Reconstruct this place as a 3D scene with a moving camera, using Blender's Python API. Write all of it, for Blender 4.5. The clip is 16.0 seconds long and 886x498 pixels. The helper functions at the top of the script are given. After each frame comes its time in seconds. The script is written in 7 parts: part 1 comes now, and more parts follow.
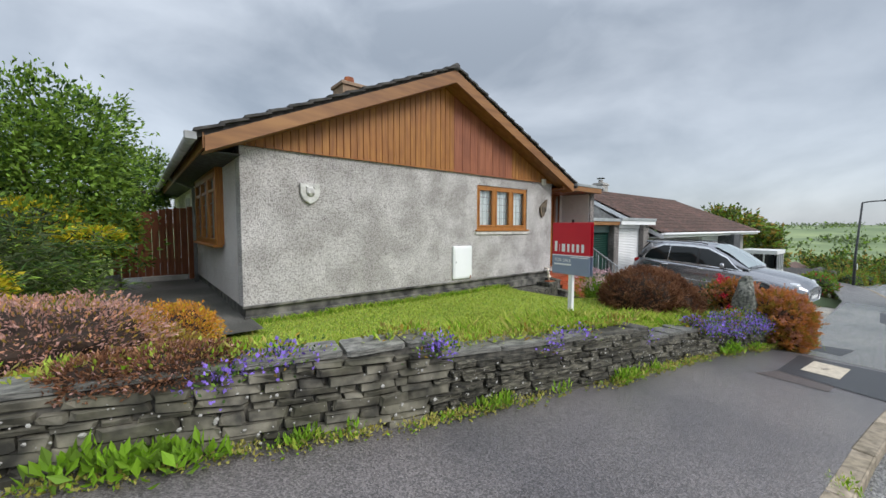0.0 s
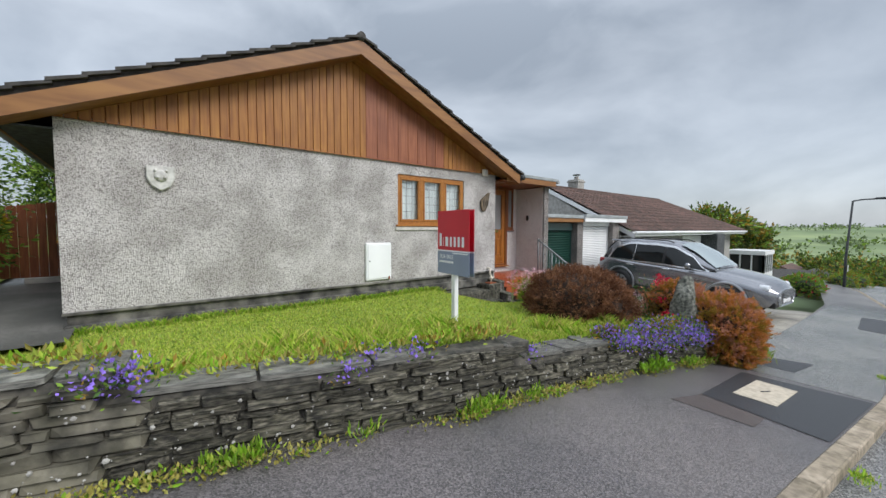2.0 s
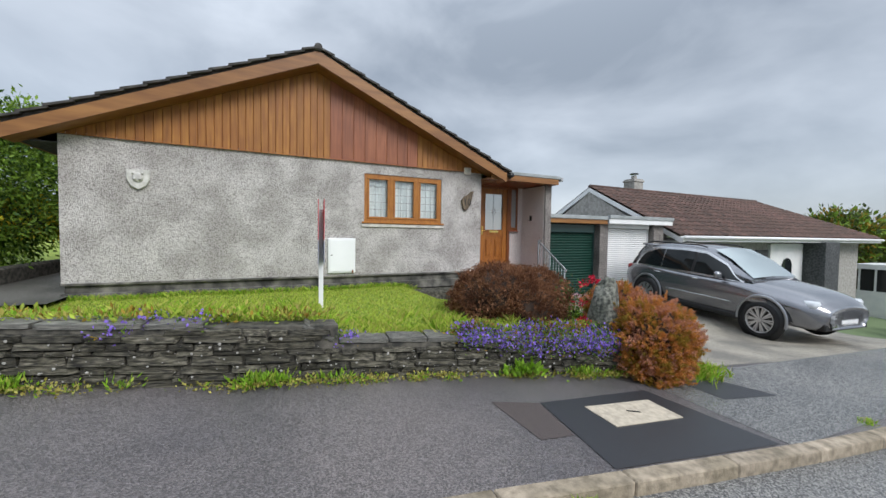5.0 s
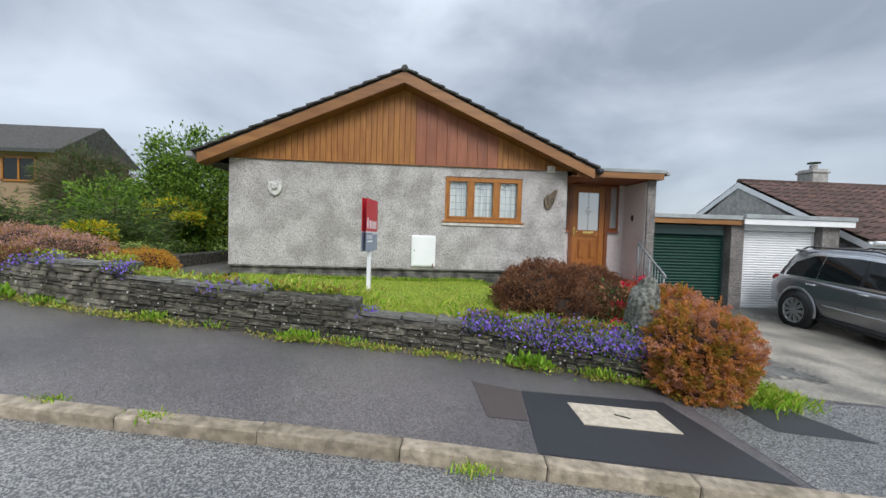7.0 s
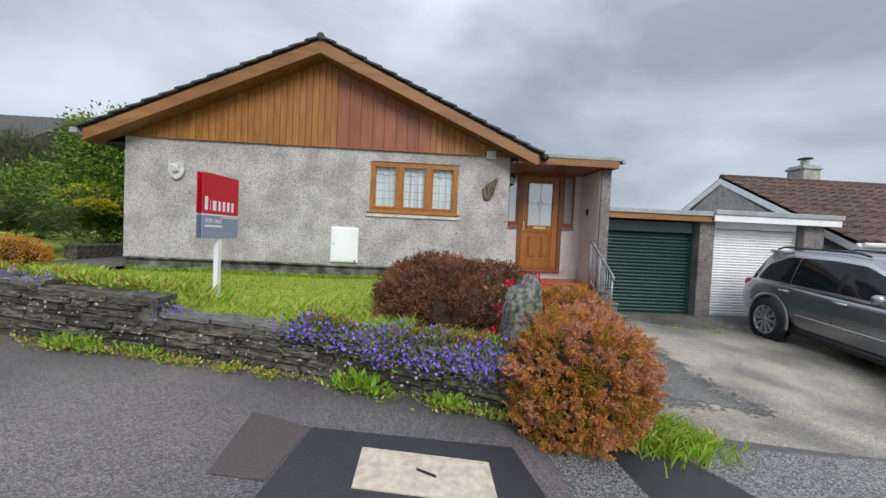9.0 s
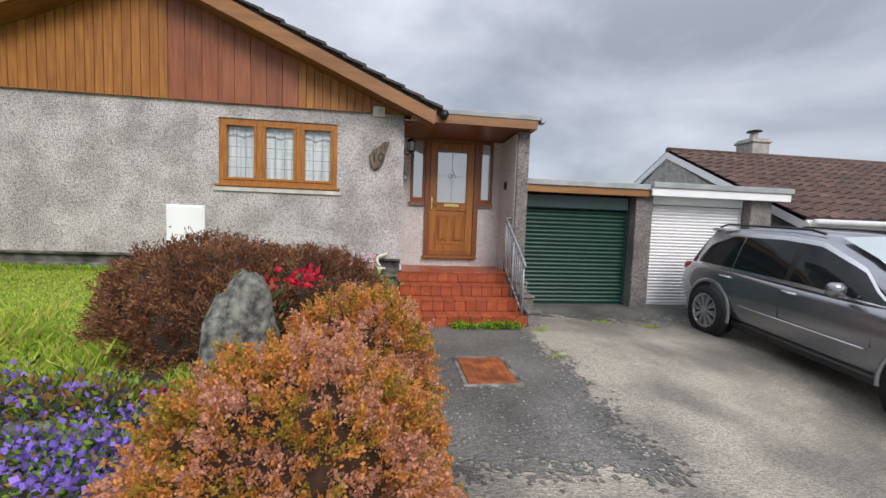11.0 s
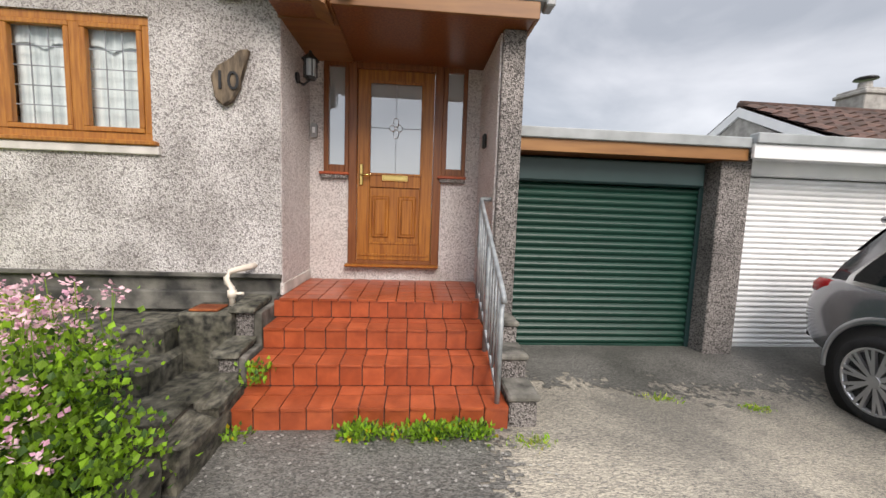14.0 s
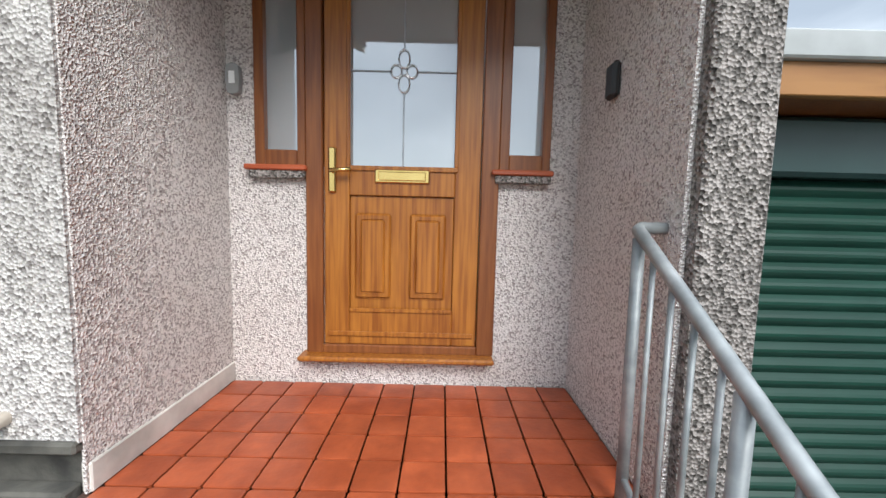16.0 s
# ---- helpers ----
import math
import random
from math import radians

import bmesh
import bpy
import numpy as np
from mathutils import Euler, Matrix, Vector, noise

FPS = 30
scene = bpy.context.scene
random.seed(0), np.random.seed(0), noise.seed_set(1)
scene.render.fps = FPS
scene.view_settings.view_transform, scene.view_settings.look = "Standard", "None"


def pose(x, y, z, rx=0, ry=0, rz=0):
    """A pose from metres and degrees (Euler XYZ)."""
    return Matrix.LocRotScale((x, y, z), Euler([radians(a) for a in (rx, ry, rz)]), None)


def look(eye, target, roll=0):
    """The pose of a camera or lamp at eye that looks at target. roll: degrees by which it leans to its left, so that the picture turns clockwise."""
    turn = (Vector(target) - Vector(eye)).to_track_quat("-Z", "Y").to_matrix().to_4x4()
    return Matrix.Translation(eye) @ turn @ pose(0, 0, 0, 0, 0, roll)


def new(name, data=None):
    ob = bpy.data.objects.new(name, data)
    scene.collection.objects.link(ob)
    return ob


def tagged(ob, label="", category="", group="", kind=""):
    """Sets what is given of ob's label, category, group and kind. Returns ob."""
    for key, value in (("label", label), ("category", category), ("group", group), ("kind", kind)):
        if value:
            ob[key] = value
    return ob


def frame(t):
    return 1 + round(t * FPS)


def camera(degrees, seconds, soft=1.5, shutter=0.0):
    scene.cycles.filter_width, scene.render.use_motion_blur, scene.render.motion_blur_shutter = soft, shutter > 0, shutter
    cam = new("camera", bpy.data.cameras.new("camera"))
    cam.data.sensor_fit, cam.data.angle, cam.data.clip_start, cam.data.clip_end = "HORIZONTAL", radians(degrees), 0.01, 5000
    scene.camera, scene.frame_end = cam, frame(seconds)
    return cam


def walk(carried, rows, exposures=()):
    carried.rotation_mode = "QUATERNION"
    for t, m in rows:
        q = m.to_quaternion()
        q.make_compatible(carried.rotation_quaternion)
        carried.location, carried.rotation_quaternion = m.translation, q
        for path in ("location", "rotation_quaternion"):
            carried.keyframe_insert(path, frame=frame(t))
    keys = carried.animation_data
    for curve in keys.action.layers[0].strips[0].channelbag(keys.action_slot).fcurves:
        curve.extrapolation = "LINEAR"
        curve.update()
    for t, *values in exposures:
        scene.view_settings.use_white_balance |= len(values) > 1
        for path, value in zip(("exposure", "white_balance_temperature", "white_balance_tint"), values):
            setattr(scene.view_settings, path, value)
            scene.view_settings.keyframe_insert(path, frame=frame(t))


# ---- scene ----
cam = camera(99.6, 16.0)
PATH = [
    (0, (0.668, 0.262, 2.327), (1.936, 1.804, 2.21), 0.1),
    (0.5, (1.134, 0.22, 2.284), (2.403, 1.761, 2.17), 0.1),
    (1, (1.565, 0.191, 2.242), (2.831, 1.735, 2.128), 0.2),
    (1.5, (2.007, 0.104, 2.217), (3.277, 1.645, 2.108), 0.2),
    (2, (2.47, -0.03, 2.193), (3.739, 1.513, 2.085), 0.1),
    (2.5, (2.954, -0.191, 2.15), (4.227, 1.347, 2.043), 0.2),
    (3, (3.352, -0.397, 2.118), (4.628, 1.14, 2.018), 0.2),
    (3.2, (3.525, -0.499, 2.12), (4.806, 1.034, 2.022), 0.1),
    (5.3, (4.728, -1.549, 2.022), (5.464, 0.309, 1.947), 1.0),
    (5.5, (4.838, -1.632, 2.015), (5.495, 0.255, 1.941), 1.1),
    (6, (5.119, -1.896, 1.967), (5.55, 0.056, 1.9), 1.4),
    (6.5, (5.428, -2.075, 1.95), (5.694, -0.094, 1.885), 1.6),
    (7, (5.804, -2.111, 1.924), (5.93, -0.116, 1.857), 1.7),
    (7.5, (6.167, -1.94, 1.893), (6.242, 0.057, 1.819), 1.8),
    (8, (6.562, -1.785, 1.86), (6.632, 0.213, 1.792), 1.8),
    (8.2, (6.731, -1.697, 1.853), (6.811, 0.301, 1.795), 2.2),
    (10.3, (8.448, -0.468, 1.764), (8.611, 1.522, 1.648), 1.9),
    (10.5, (8.585, -0.338, 1.758), (8.816, 1.645, 1.629), 1.9),
    (11, (8.938, 0.077, 1.781), (9.189, 2.057, 1.65), 2.0),
    (11.5, (9.287, 0.526, 1.821), (9.538, 2.507, 1.704), 1.9),
    (12, (9.603, 0.886, 1.797), (9.859, 2.866, 1.679), 1.9),
    (12.5, (9.86, 1.348, 1.777), (10.121, 3.327, 1.653), 2.1),
    (13, (9.989, 1.728, 1.785), (10.245, 3.688, 1.484), 2.0),
    (13.4, (10.072, 2.139, 1.797), (10.315, 4.092, 1.441), 2.2),
    (13.5, (10.081, 2.232, 1.796), (10.304, 4.187, 1.44), 2.0),
    (14, (10.143, 2.756, 1.789), (10.297, 4.741, 1.593), 2.0),
    (14.5, (10.16, 3.275, 1.775), (10.304, 5.262, 1.598), 1.9),
    (14.7, (10.143, 3.494, 1.798), (10.29, 5.479, 1.599), 1.4),
    (14.9, (10.097, 3.73, 1.814), (10.215, 5.719, 1.647), 1.8),
    (15, (10.08, 3.844, 1.818), (10.193, 5.834, 1.654), 1.9),
    (15.5, (10.06, 4.371, 1.836), (10.171, 6.364, 1.698), 1.9),
    (16, (10.129, 4.909, 1.939), (10.135, 6.901, 1.759), 1.4),
]
walk(cam, [(t, look(eye, target, roll)) for t, eye, target, roll in PATH], [(0, 0.42, 6400, 10), (8, 0.36, 6300, 10), (11, 0.42, 6600, 15), (12.5, 0.43, 6750, 15), (13.5, 0.65, 7100, 15), (15, 0.95, 6650, 13), (16, 1.06, 6350, 8)])

# ---- light ----
world = bpy.data.worlds.new("overcast_sky")
scene.world = world
world.use_nodes = True
wt = world.node_tree
wt.nodes.clear()
W_OUT = wt.nodes.new("ShaderNodeOutputWorld")
W_BG = wt.nodes.new("ShaderNodeBackground")
W_ADD = wt.nodes.new("ShaderNodeAddShader")
W_BG2 = wt.nodes.new("ShaderNodeBackground")
SKY = wt.nodes.new("ShaderNodeTexSky")
SKY.sky_type = "NISHITA"
SKY.sun_disc = False
SKY.sun_elevation, SKY.sun_rotation = radians(40), radians(163)
W_BG2.inputs["Strength"].default_value = 0.02
wt.links.new(SKY.outputs[0], W_BG2.inputs["Color"])
wtc = wt.nodes.new("ShaderNodeTexCoord")
wmap = wt.nodes.new("ShaderNodeMapping")
wmap.inputs["Scale"].default_value = (1.0, 1.0, 1.9)
wmap.inputs["Location"].default_value = (0.35, 0.1, 0.0)
wn = wt.nodes.new("ShaderNodeTexNoise")
wn.inputs["Scale"].default_value, wn.inputs["Detail"].default_value, wn.inputs["Roughness"].default_value = 2.1, 6.0, 0.5
wn.inputs["Distortion"].default_value = 0.35
wr = wt.nodes.new("ShaderNodeValToRGB")
wr.color_ramp.elements[0].position, wr.color_ramp.elements[0].color = 0.33, (0.34, 0.38, 0.43, 1)
wr.color_ramp.elements[1].position, wr.color_ramp.elements[1].color = 0.70, (0.76, 0.81, 0.87, 1)
wt.links.new(wtc.outputs["Generated"], wmap.inputs["Vector"])
wt.links.new(wmap.outputs[0], wn.inputs["Vector"])
wt.links.new(wn.outputs["Fac"], wr.inputs["Fac"])
# an overcast dome is brighter towards its top
wsep = wt.nodes.new("ShaderNodeSeparateXYZ")
wmr = wt.nodes.new("ShaderNodeMapRange")
wmr.interpolation_type = "SMOOTHSTEP"
wmr.inputs["From Min"].default_value, wmr.inputs["From Max"].default_value = 0.35, 0.95
wmr.inputs["To Min"].default_value, wmr.inputs["To Max"].default_value = 1.0, 2.5
wmul = wt.nodes.new("ShaderNodeMix")
wmul.data_type, wmul.blend_type = "RGBA", "MULTIPLY"
wmul.inputs["Factor"].default_value = 1.0
wt.links.new(wtc.outputs["Generated"], wsep.inputs[0])
wt.links.new(wsep.outputs["Z"], wmr.inputs["Value"])
wt.links.new(wr.outputs["Color"], wmul.inputs["A"])
wt.links.new(wmr.outputs[0], wmul.inputs["B"])
wt.links.new(wmul.outputs["Result"], W_BG.inputs["Color"])
W_BG.inputs["Strength"].default_value = 0.68
wt.links.new(W_BG.outputs[0], W_ADD.inputs[0])
wt.links.new(W_BG2.outputs[0], W_ADD.inputs[1])
wt.links.new(W_ADD.outputs[0], W_OUT.inputs["Surface"])
sun = new("sun", bpy.data.lights.new("sun", "SUN"))
sun.data.energy, sun.data.angle, sun.data.color = 2.0, radians(30), (1.0, 0.97, 0.93)
sun.matrix_basis = look((9, -16, 14), (4, 0, 0))


# ---- materials ----
def mat(name, col, col2=None, scale=8.0, rough=0.8, bump=0.0, bscale=None, metal=0.0, big=None, bigscale=0.6, spread=(0.35, 0.65), stretch=(1, 1, 1), rnd=0.0, spec=0.5, kind="noise"):
    m = bpy.data.materials.new(name)
    m.use_nodes = True
    nt = m.node_tree
    b = nt.nodes["Principled BSDF"]
    b.inputs["Roughness"].default_value, b.inputs["Metallic"].default_value = rough, metal
    b.inputs["Specular IOR Level"].default_value = spec
    L = nt.links.new
    tc = nt.nodes.new("ShaderNodeTexCoord")
    mp = nt.nodes.new("ShaderNodeMapping")
    mp.inputs["Scale"].default_value = stretch
    L(tc.outputs["Object"], mp.inputs["Vector"])
    col2 = col2 or tuple(c * 0.8 for c in col)
    if kind == "cells":
        n = nt.nodes.new("ShaderNodeTexVoronoi")
        n.inputs["Scale"].default_value = scale
        val = nt.nodes.new("ShaderNodeSeparateColor")
        L(n.outputs["Color"], val.inputs[0])
        fac, hgt = val.outputs[0], n.outputs["Distance"]
    else:
        n = nt.nodes.new("ShaderNodeTexNoise")
        n.inputs["Scale"].default_value, n.inputs["Detail"].default_value = scale, 5
        fac = hgt = n.outputs["Fac"]
    L(mp.outputs[0], n.inputs["Vector"])
    r = nt.nodes.new("ShaderNodeValToRGB")
    r.color_ramp.elements[0].position, r.color_ramp.elements[0].color = spread[0], (*col2, 1)
    r.color_ramp.elements[1].position, r.color_ramp.elements[1].color = spread[1], (*col, 1)
    L(fac, r.inputs["Fac"])
    out = r.outputs["Color"]
    if big:
        n2 = nt.nodes.new("ShaderNodeTexNoise")
        n2.inputs["Scale"].default_value, n2.inputs["Detail"].default_value = bigscale, 4
        mp2 = nt.nodes.new("ShaderNodeMapping")
        L(tc.outputs["Object"], mp2.inputs["Vector"])
        if rnd:
            oi2 = nt.nodes.new("ShaderNodeObjectInfo")
            off2 = nt.nodes.new("ShaderNodeVectorMath")
            off2.operation = "SCALE"
            off2.inputs[0].default_value = (13.0, 29.0, 19.0)
            L(oi2.outputs["Random"], off2.inputs["Scale"])
            L(off2.outputs[0], mp2.inputs["Location"])
        L(mp2.outputs[0], n2.inputs["Vector"])
        r2 = nt.nodes.new("ShaderNodeValToRGB")
        r2.color_ramp.elements[0].position, r2.color_ramp.elements[0].color = 0.38, (*big, 1)
        r2.color_ramp.elements[1].position, r2.color_ramp.elements[1].color = 0.62, (1, 1, 1, 1)
        L(n2.outputs["Fac"], r2.inputs["Fac"])
        mx = nt.nodes.new("ShaderNodeMix")
        mx.data_type, mx.blend_type = "RGBA", "MULTIPLY"
        mx.inputs["Factor"].default_value = 1.0
        L(out, mx.inputs["A"])
        L(r2.outputs["Color"], mx.inputs["B"])
        out = mx.outputs["Result"]
    if rnd:
        oi = nt.nodes.new("ShaderNodeObjectInfo")
        off = nt.nodes.new("ShaderNodeVectorMath")
        off.operation = "SCALE"
        off.inputs[0].default_value = (31.0, 17.0, 23.0)
        L(oi.outputs["Random"], off.inputs["Scale"])
        L(off.outputs[0], mp.inputs["Location"])
        mr = nt.nodes.new("ShaderNodeMapRange")
        mr.inputs["To Min"].default_value, mr.inputs["To Max"].default_value = 1 - rnd, 1 + rnd
        L(oi.outputs["Random"], mr.inputs["Value"])
        hs = nt.nodes.new("ShaderNodeHueSaturation")
        L(mr.outputs[0], hs.inputs["Value"])
        L(out, hs.inputs["Color"])
        out = hs.outputs["Color"]
    L(out, b.inputs["Base Color"])
    if bump:
        bn = nt.nodes.new("ShaderNodeBump")
        bn.inputs["Strength"].default_value, bn.inputs["Distance"].default_value = min(1.0, bump), 0.012
        if bscale:
            n3 = nt.nodes.new("ShaderNodeTexNoise")
            n3.inputs["Scale"].default_value, n3.inputs["Detail"].default_value = bscale, 4
            L(mp.outputs[0], n3.inputs["Vector"])
            hgt = n3.outputs["Fac"]
        L(hgt, bn.inputs["Height"])
        L(bn.outputs[0], b.inputs["Normal"])
    return m


def glassy(name, col, rough=0.02, spec=1.0):
    m = bpy.data.materials.new(name)
    m.use_nodes = True
    b = m.node_tree.nodes["Principled BSDF"]
    b.inputs["Base Color"].default_value = (*col, 1)
    b.inputs["Roughness"].default_value, b.inputs["Specular IOR Level"].default_value = rough, spec
    b.inputs["Transmission Weight"].default_value = 0.0
    return m


def clear_glass(name, tint=(0.9, 0.95, 0.95)):
    m = bpy.data.materials.new(name)
    m.use_nodes = True
    nt = m.node_tree
    nt.nodes.clear()
    o = nt.nodes.new("ShaderNodeOutputMaterial")
    mix = nt.nodes.new("ShaderNodeMixShader")
    tr = nt.nodes.new("ShaderNodeBsdfTransparent")
    tr.inputs["Color"].default_value = (*tint, 1)
    gl = nt.nodes.new("ShaderNodeBsdfGlossy")
    gl.inputs["Roughness"].default_value = 0.02
    lw = nt.nodes.new("ShaderNodeFresnel")
    lw.inputs["IOR"].default_value = 1.75
    nt.links.new(lw.outputs[0], mix.inputs[0])
    nt.links.new(tr.outputs[0], mix.inputs[1])
    nt.links.new(gl.outputs[0], mix.inputs[2])
    nt.links.new(mix.outputs[0], o.inputs["Surface"])
    return m


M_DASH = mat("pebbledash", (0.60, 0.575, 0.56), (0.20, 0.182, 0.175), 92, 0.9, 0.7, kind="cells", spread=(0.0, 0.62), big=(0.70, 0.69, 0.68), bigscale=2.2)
# whiter pebbles, lightened further in colour to brighten the dim porch
M_DASH_PALE = mat("pebbledash_pale", (0.90, 0.86, 0.845), (0.36, 0.31, 0.30), 125, 0.9, 1.0, kind="cells", spread=(0.0, 0.55), big=(0.85, 0.82, 0.8))
M_DASH_DARK = mat("pebbledash_dark", (0.40, 0.365, 0.345), (0.08, 0.073, 0.066), 95, 0.92, 1.0, kind="cells", spread=(0.1, 0.75), big=(0.6, 0.6, 0.6), bigscale=1.5)
M_PLINTH = mat("plinth_render", (0.24, 0.23, 0.20), (0.045, 0.045, 0.042), 4.5, 0.9, 0.5, bscale=30, big=(0.5, 0.5, 0.5), bigscale=2.0)
M_MOSSY = mat("mossy_old_concrete", (0.17, 0.16, 0.125), (0.022, 0.022, 0.018), 16, 0.95, 0.9, bscale=28, big=(0.4, 0.41, 0.36), bigscale=4.5)
M_CEMENT = mat("old_cement", (0.30, 0.28, 0.25), (0.07, 0.068, 0.06), 7, 0.92, 0.6, bscale=40, big=(0.45, 0.46, 0.42), bigscale=2.2)
M_PALE = mat("pale_render", (0.62, 0.59, 0.55), (0.42, 0.40, 0.37), 5, 0.85, 0.2, bscale=40)
M_CLAD = mat("cedar_boards", (0.39, 0.168, 0.03), (0.27, 0.10, 0.018), 5, 0.55, 0.25, stretch=(6, 6, 0.35), rnd=0.06, big=(0.76, 0.7, 0.64), bigscale=1.6)
M_CLAD_RED = mat("red_boards", (0.31, 0.105, 0.045), (0.22, 0.066, 0.026), 5, 0.5, 0.15, stretch=(6, 6, 0.35), rnd=0.06, big=(0.78, 0.72, 0.68), bigscale=1.4)
M_CLAD_DARK = mat("gap_boards", (0.24, 0.09, 0.022), (0.17, 0.06, 0.015), 5, 0.8)
M_BARGE = mat("stained_bargeboard", (0.31, 0.145, 0.042), (0.21, 0.088, 0.024), 3, 0.5, 0.1, stretch=(0.5, 4, 4), big=(0.8, 0.75, 0.7))
M_UPVC = mat("golden_oak_frame", (0.40, 0.165, 0.03), (0.26, 0.09, 0.015), 6, 0.35, 0.05, stretch=(9, 9, 0.7))
M_DOOR = mat("golden_oak_door", (0.36, 0.135, 0.02), (0.20, 0.06, 0.008), 5, 0.38, 0.06, stretch=(10, 10, 0.5))
M_DOORDARK = mat("rosewood_frame", (0.22, 0.075, 0.02), (0.14, 0.04, 0.01), 5, 0.38, 0.05, stretch=(10, 10, 0.6))
M_SLATE = mat("concrete_roof_tile_dark", (0.07, 0.065, 0.06), (0.03, 0.028, 0.027), 9, 0.85, 0.4, rnd=0.2)
M_PANTILE = mat("brown_roof_tile", (0.13, 0.068, 0.052), (0.06, 0.034, 0.028), 7, 0.8, 0.3, rnd=0.25, big=(0.7, 0.75, 0.7), bigscale=0.7)
M_GUTTER = mat("grey_gutter", (0.34, 0.35, 0.36), (0.2, 0.2, 0.2), 4, 0.5)
M_FLASH = mat("grey_roof_edge", (0.36, 0.38, 0.39), (0.26, 0.28, 0.28), 4, 0.55, 0.1, big=(0.8, 0.82, 0.82))
M_WHITE = mat("white_paint", (0.80, 0.80, 0.80), (0.72, 0.73, 0.74), 3, 0.4)
M_BOXW = mat("white_plastic", (0.84, 0.85, 0.86), (0.78, 0.79, 0.8), 2, 0.35)
M_CREAM = mat("cream_plastic", (0.75, 0.68, 0.58), (0.62, 0.55, 0.46), 5, 0.4)
M_TILE = mat("terracotta_tile", (0.42, 0.096, 0.036), (0.34, 0.075, 0.029), 2.5, 0.33, 0.12, bscale=9, rnd=0.11, big=(0.72, 0.66, 0.64), bigscale=0.7)
M_GROUT = mat("grout", (0.10, 0.05, 0.04), (0.05, 0.035, 0.03), 12, 0.9)
M_GREEN = mat("green_roller_door", (0.008, 0.043, 0.030), (0.006, 0.034, 0.024), 3, 0.36, rnd=0.05, spec=0.35)
M_GREEND = mat("dark_green_box", (0.02, 0.05, 0.05), (0.015, 0.04, 0.04), 3, 0.35)
M_ASPH = mat("pavement_asphalt", (0.25, 0.225, 0.22), (0.085, 0.078, 0.077), 120, 0.28, 0.4, kind="cells", spread=(0.2, 1.0), big=(0.62, 0.64, 0.68), bigscale=0.6)
M_ROAD = mat("wet_road_asphalt", (0.36, 0.35, 0.33), (0.10, 0.10, 0.10), 110, 0.27, 0.4, kind="cells", spread=(0.3, 1.0), big=(0.7, 0.72, 0.75), bigscale=0.5)
M_PATCH = mat("fresh_asphalt_patch", (0.035, 0.037, 0.042), (0.018, 0.019, 0.022), 120, 0.45, 0.3)
M_PATCH2 = mat("reddish_asphalt_patch", (0.105, 0.082, 0.075), (0.045, 0.038, 0.036), 140, 0.5, 0.4)
M_COVER = mat("manhole_infill", (0.52, 0.46, 0.36), (0.38, 0.33, 0.26), 20, 0.75, 0.3)
M_KERB = mat("concrete_kerb", (0.40, 0.335, 0.255), (0.21, 0.175, 0.13), 14, 0.85, 0.6, bscale=50, rnd=0.12, big=(0.7, 0.7, 0.66), bigscale=2.5)
M_DRIVE = mat("brushed_concrete", (0.55, 0.495, 0.395), (0.14, 0.133, 0.12), 95, 0.5, 0.8, spread=(0.0, 1.0), bscale=30, stretch=(0.8, 2.2, 1), kind="cells", big=(0.5, 0.51, 0.53), bigscale=1.3)
M_DARKC = mat("mossy_concrete", (0.24, 0.232, 0.21), (0.065, 0.063, 0.058), 95, 0.5, 0.6, spread=(0.1, 1.0), kind="cells", bscale=30, stretch=(0.9, 1.6, 1), big=(0.5, 0.51, 0.5), bigscale=1.3)
M_LICHEN = mat("lichen_spots", (0.42, 0.41, 0.38), (0.28, 0.27, 0.25), 20, 0.9)
M_RUST = mat("rusted_iron", (0.36, 0.10, 0.022), (0.20, 0.05, 0.012), 9, 0.75, 0.4, bscale=70, big=(0.6, 0.5, 0.45), bigscale=6)
M_STONE = mat("slate_stone", (0.19, 0.175, 0.135), (0.03, 0.028, 0.023), 5, 0.88, 0.9, bscale=14, rnd=0.5, big=(0.4, 0.41, 0.36), bigscale=4)
M_MORTAR = mat("wall_mortar", (0.13, 0.12, 0.10), (0.03, 0.03, 0.027), 12, 0.95, 0.5)
M_COPING = mat("slate_coping", (0.21, 0.205, 0.18), (0.06, 0.06, 0.054), 6, 0.6, 0.5, bscale=30, rnd=0.3)
M_ROCK = mat("lichened_granite", (0.24, 0.245, 0.21), (0.04, 0.042, 0.038), 26, 0.9, 0.9, bscale=24, big=(0.6, 0.62, 0.58), bigscale=4)
M_SOIL = mat("dark_soil", (0.05, 0.038, 0.026), (0.022, 0.018, 0.013), 14, 0.95, 0.8)
M_LAWN = mat("lawn_turf", (0.34, 0.41, 0.06), (0.18, 0.25, 0.035), 10, 0.9, 0.5, big=(0.75, 0.85, 0.7), bigscale=0.8)
# green lightened so that the colour carries the distance haze
M_FIELD = mat("hazed_far_fields", (0.25, 0.31, 0.14), (0.15, 0.20, 0.10), 0.03, 0.95, big=(0.62, 0.7, 0.66), bigscale=0.012)
M_BARK = mat("bark", (0.12, 0.085, 0.055), (0.05, 0.035, 0.025), 14, 0.9, 0.7)
M_GALV = mat("galvanised_steel", (0.40, 0.42, 0.43), (0.25, 0.27, 0.28), 14, 0.55, metal=0.45, big=(0.8, 0.82, 0.82), bigscale=5)
M_BRASS = mat("polished_brass", (0.80, 0.60, 0.24), (0.7, 0.5, 0.18), 5, 0.22, metal=1.0)
M_BLACK = mat("black_plastic", (0.015, 0.015, 0.016), (0.01, 0.01, 0.01), 5, 0.4)
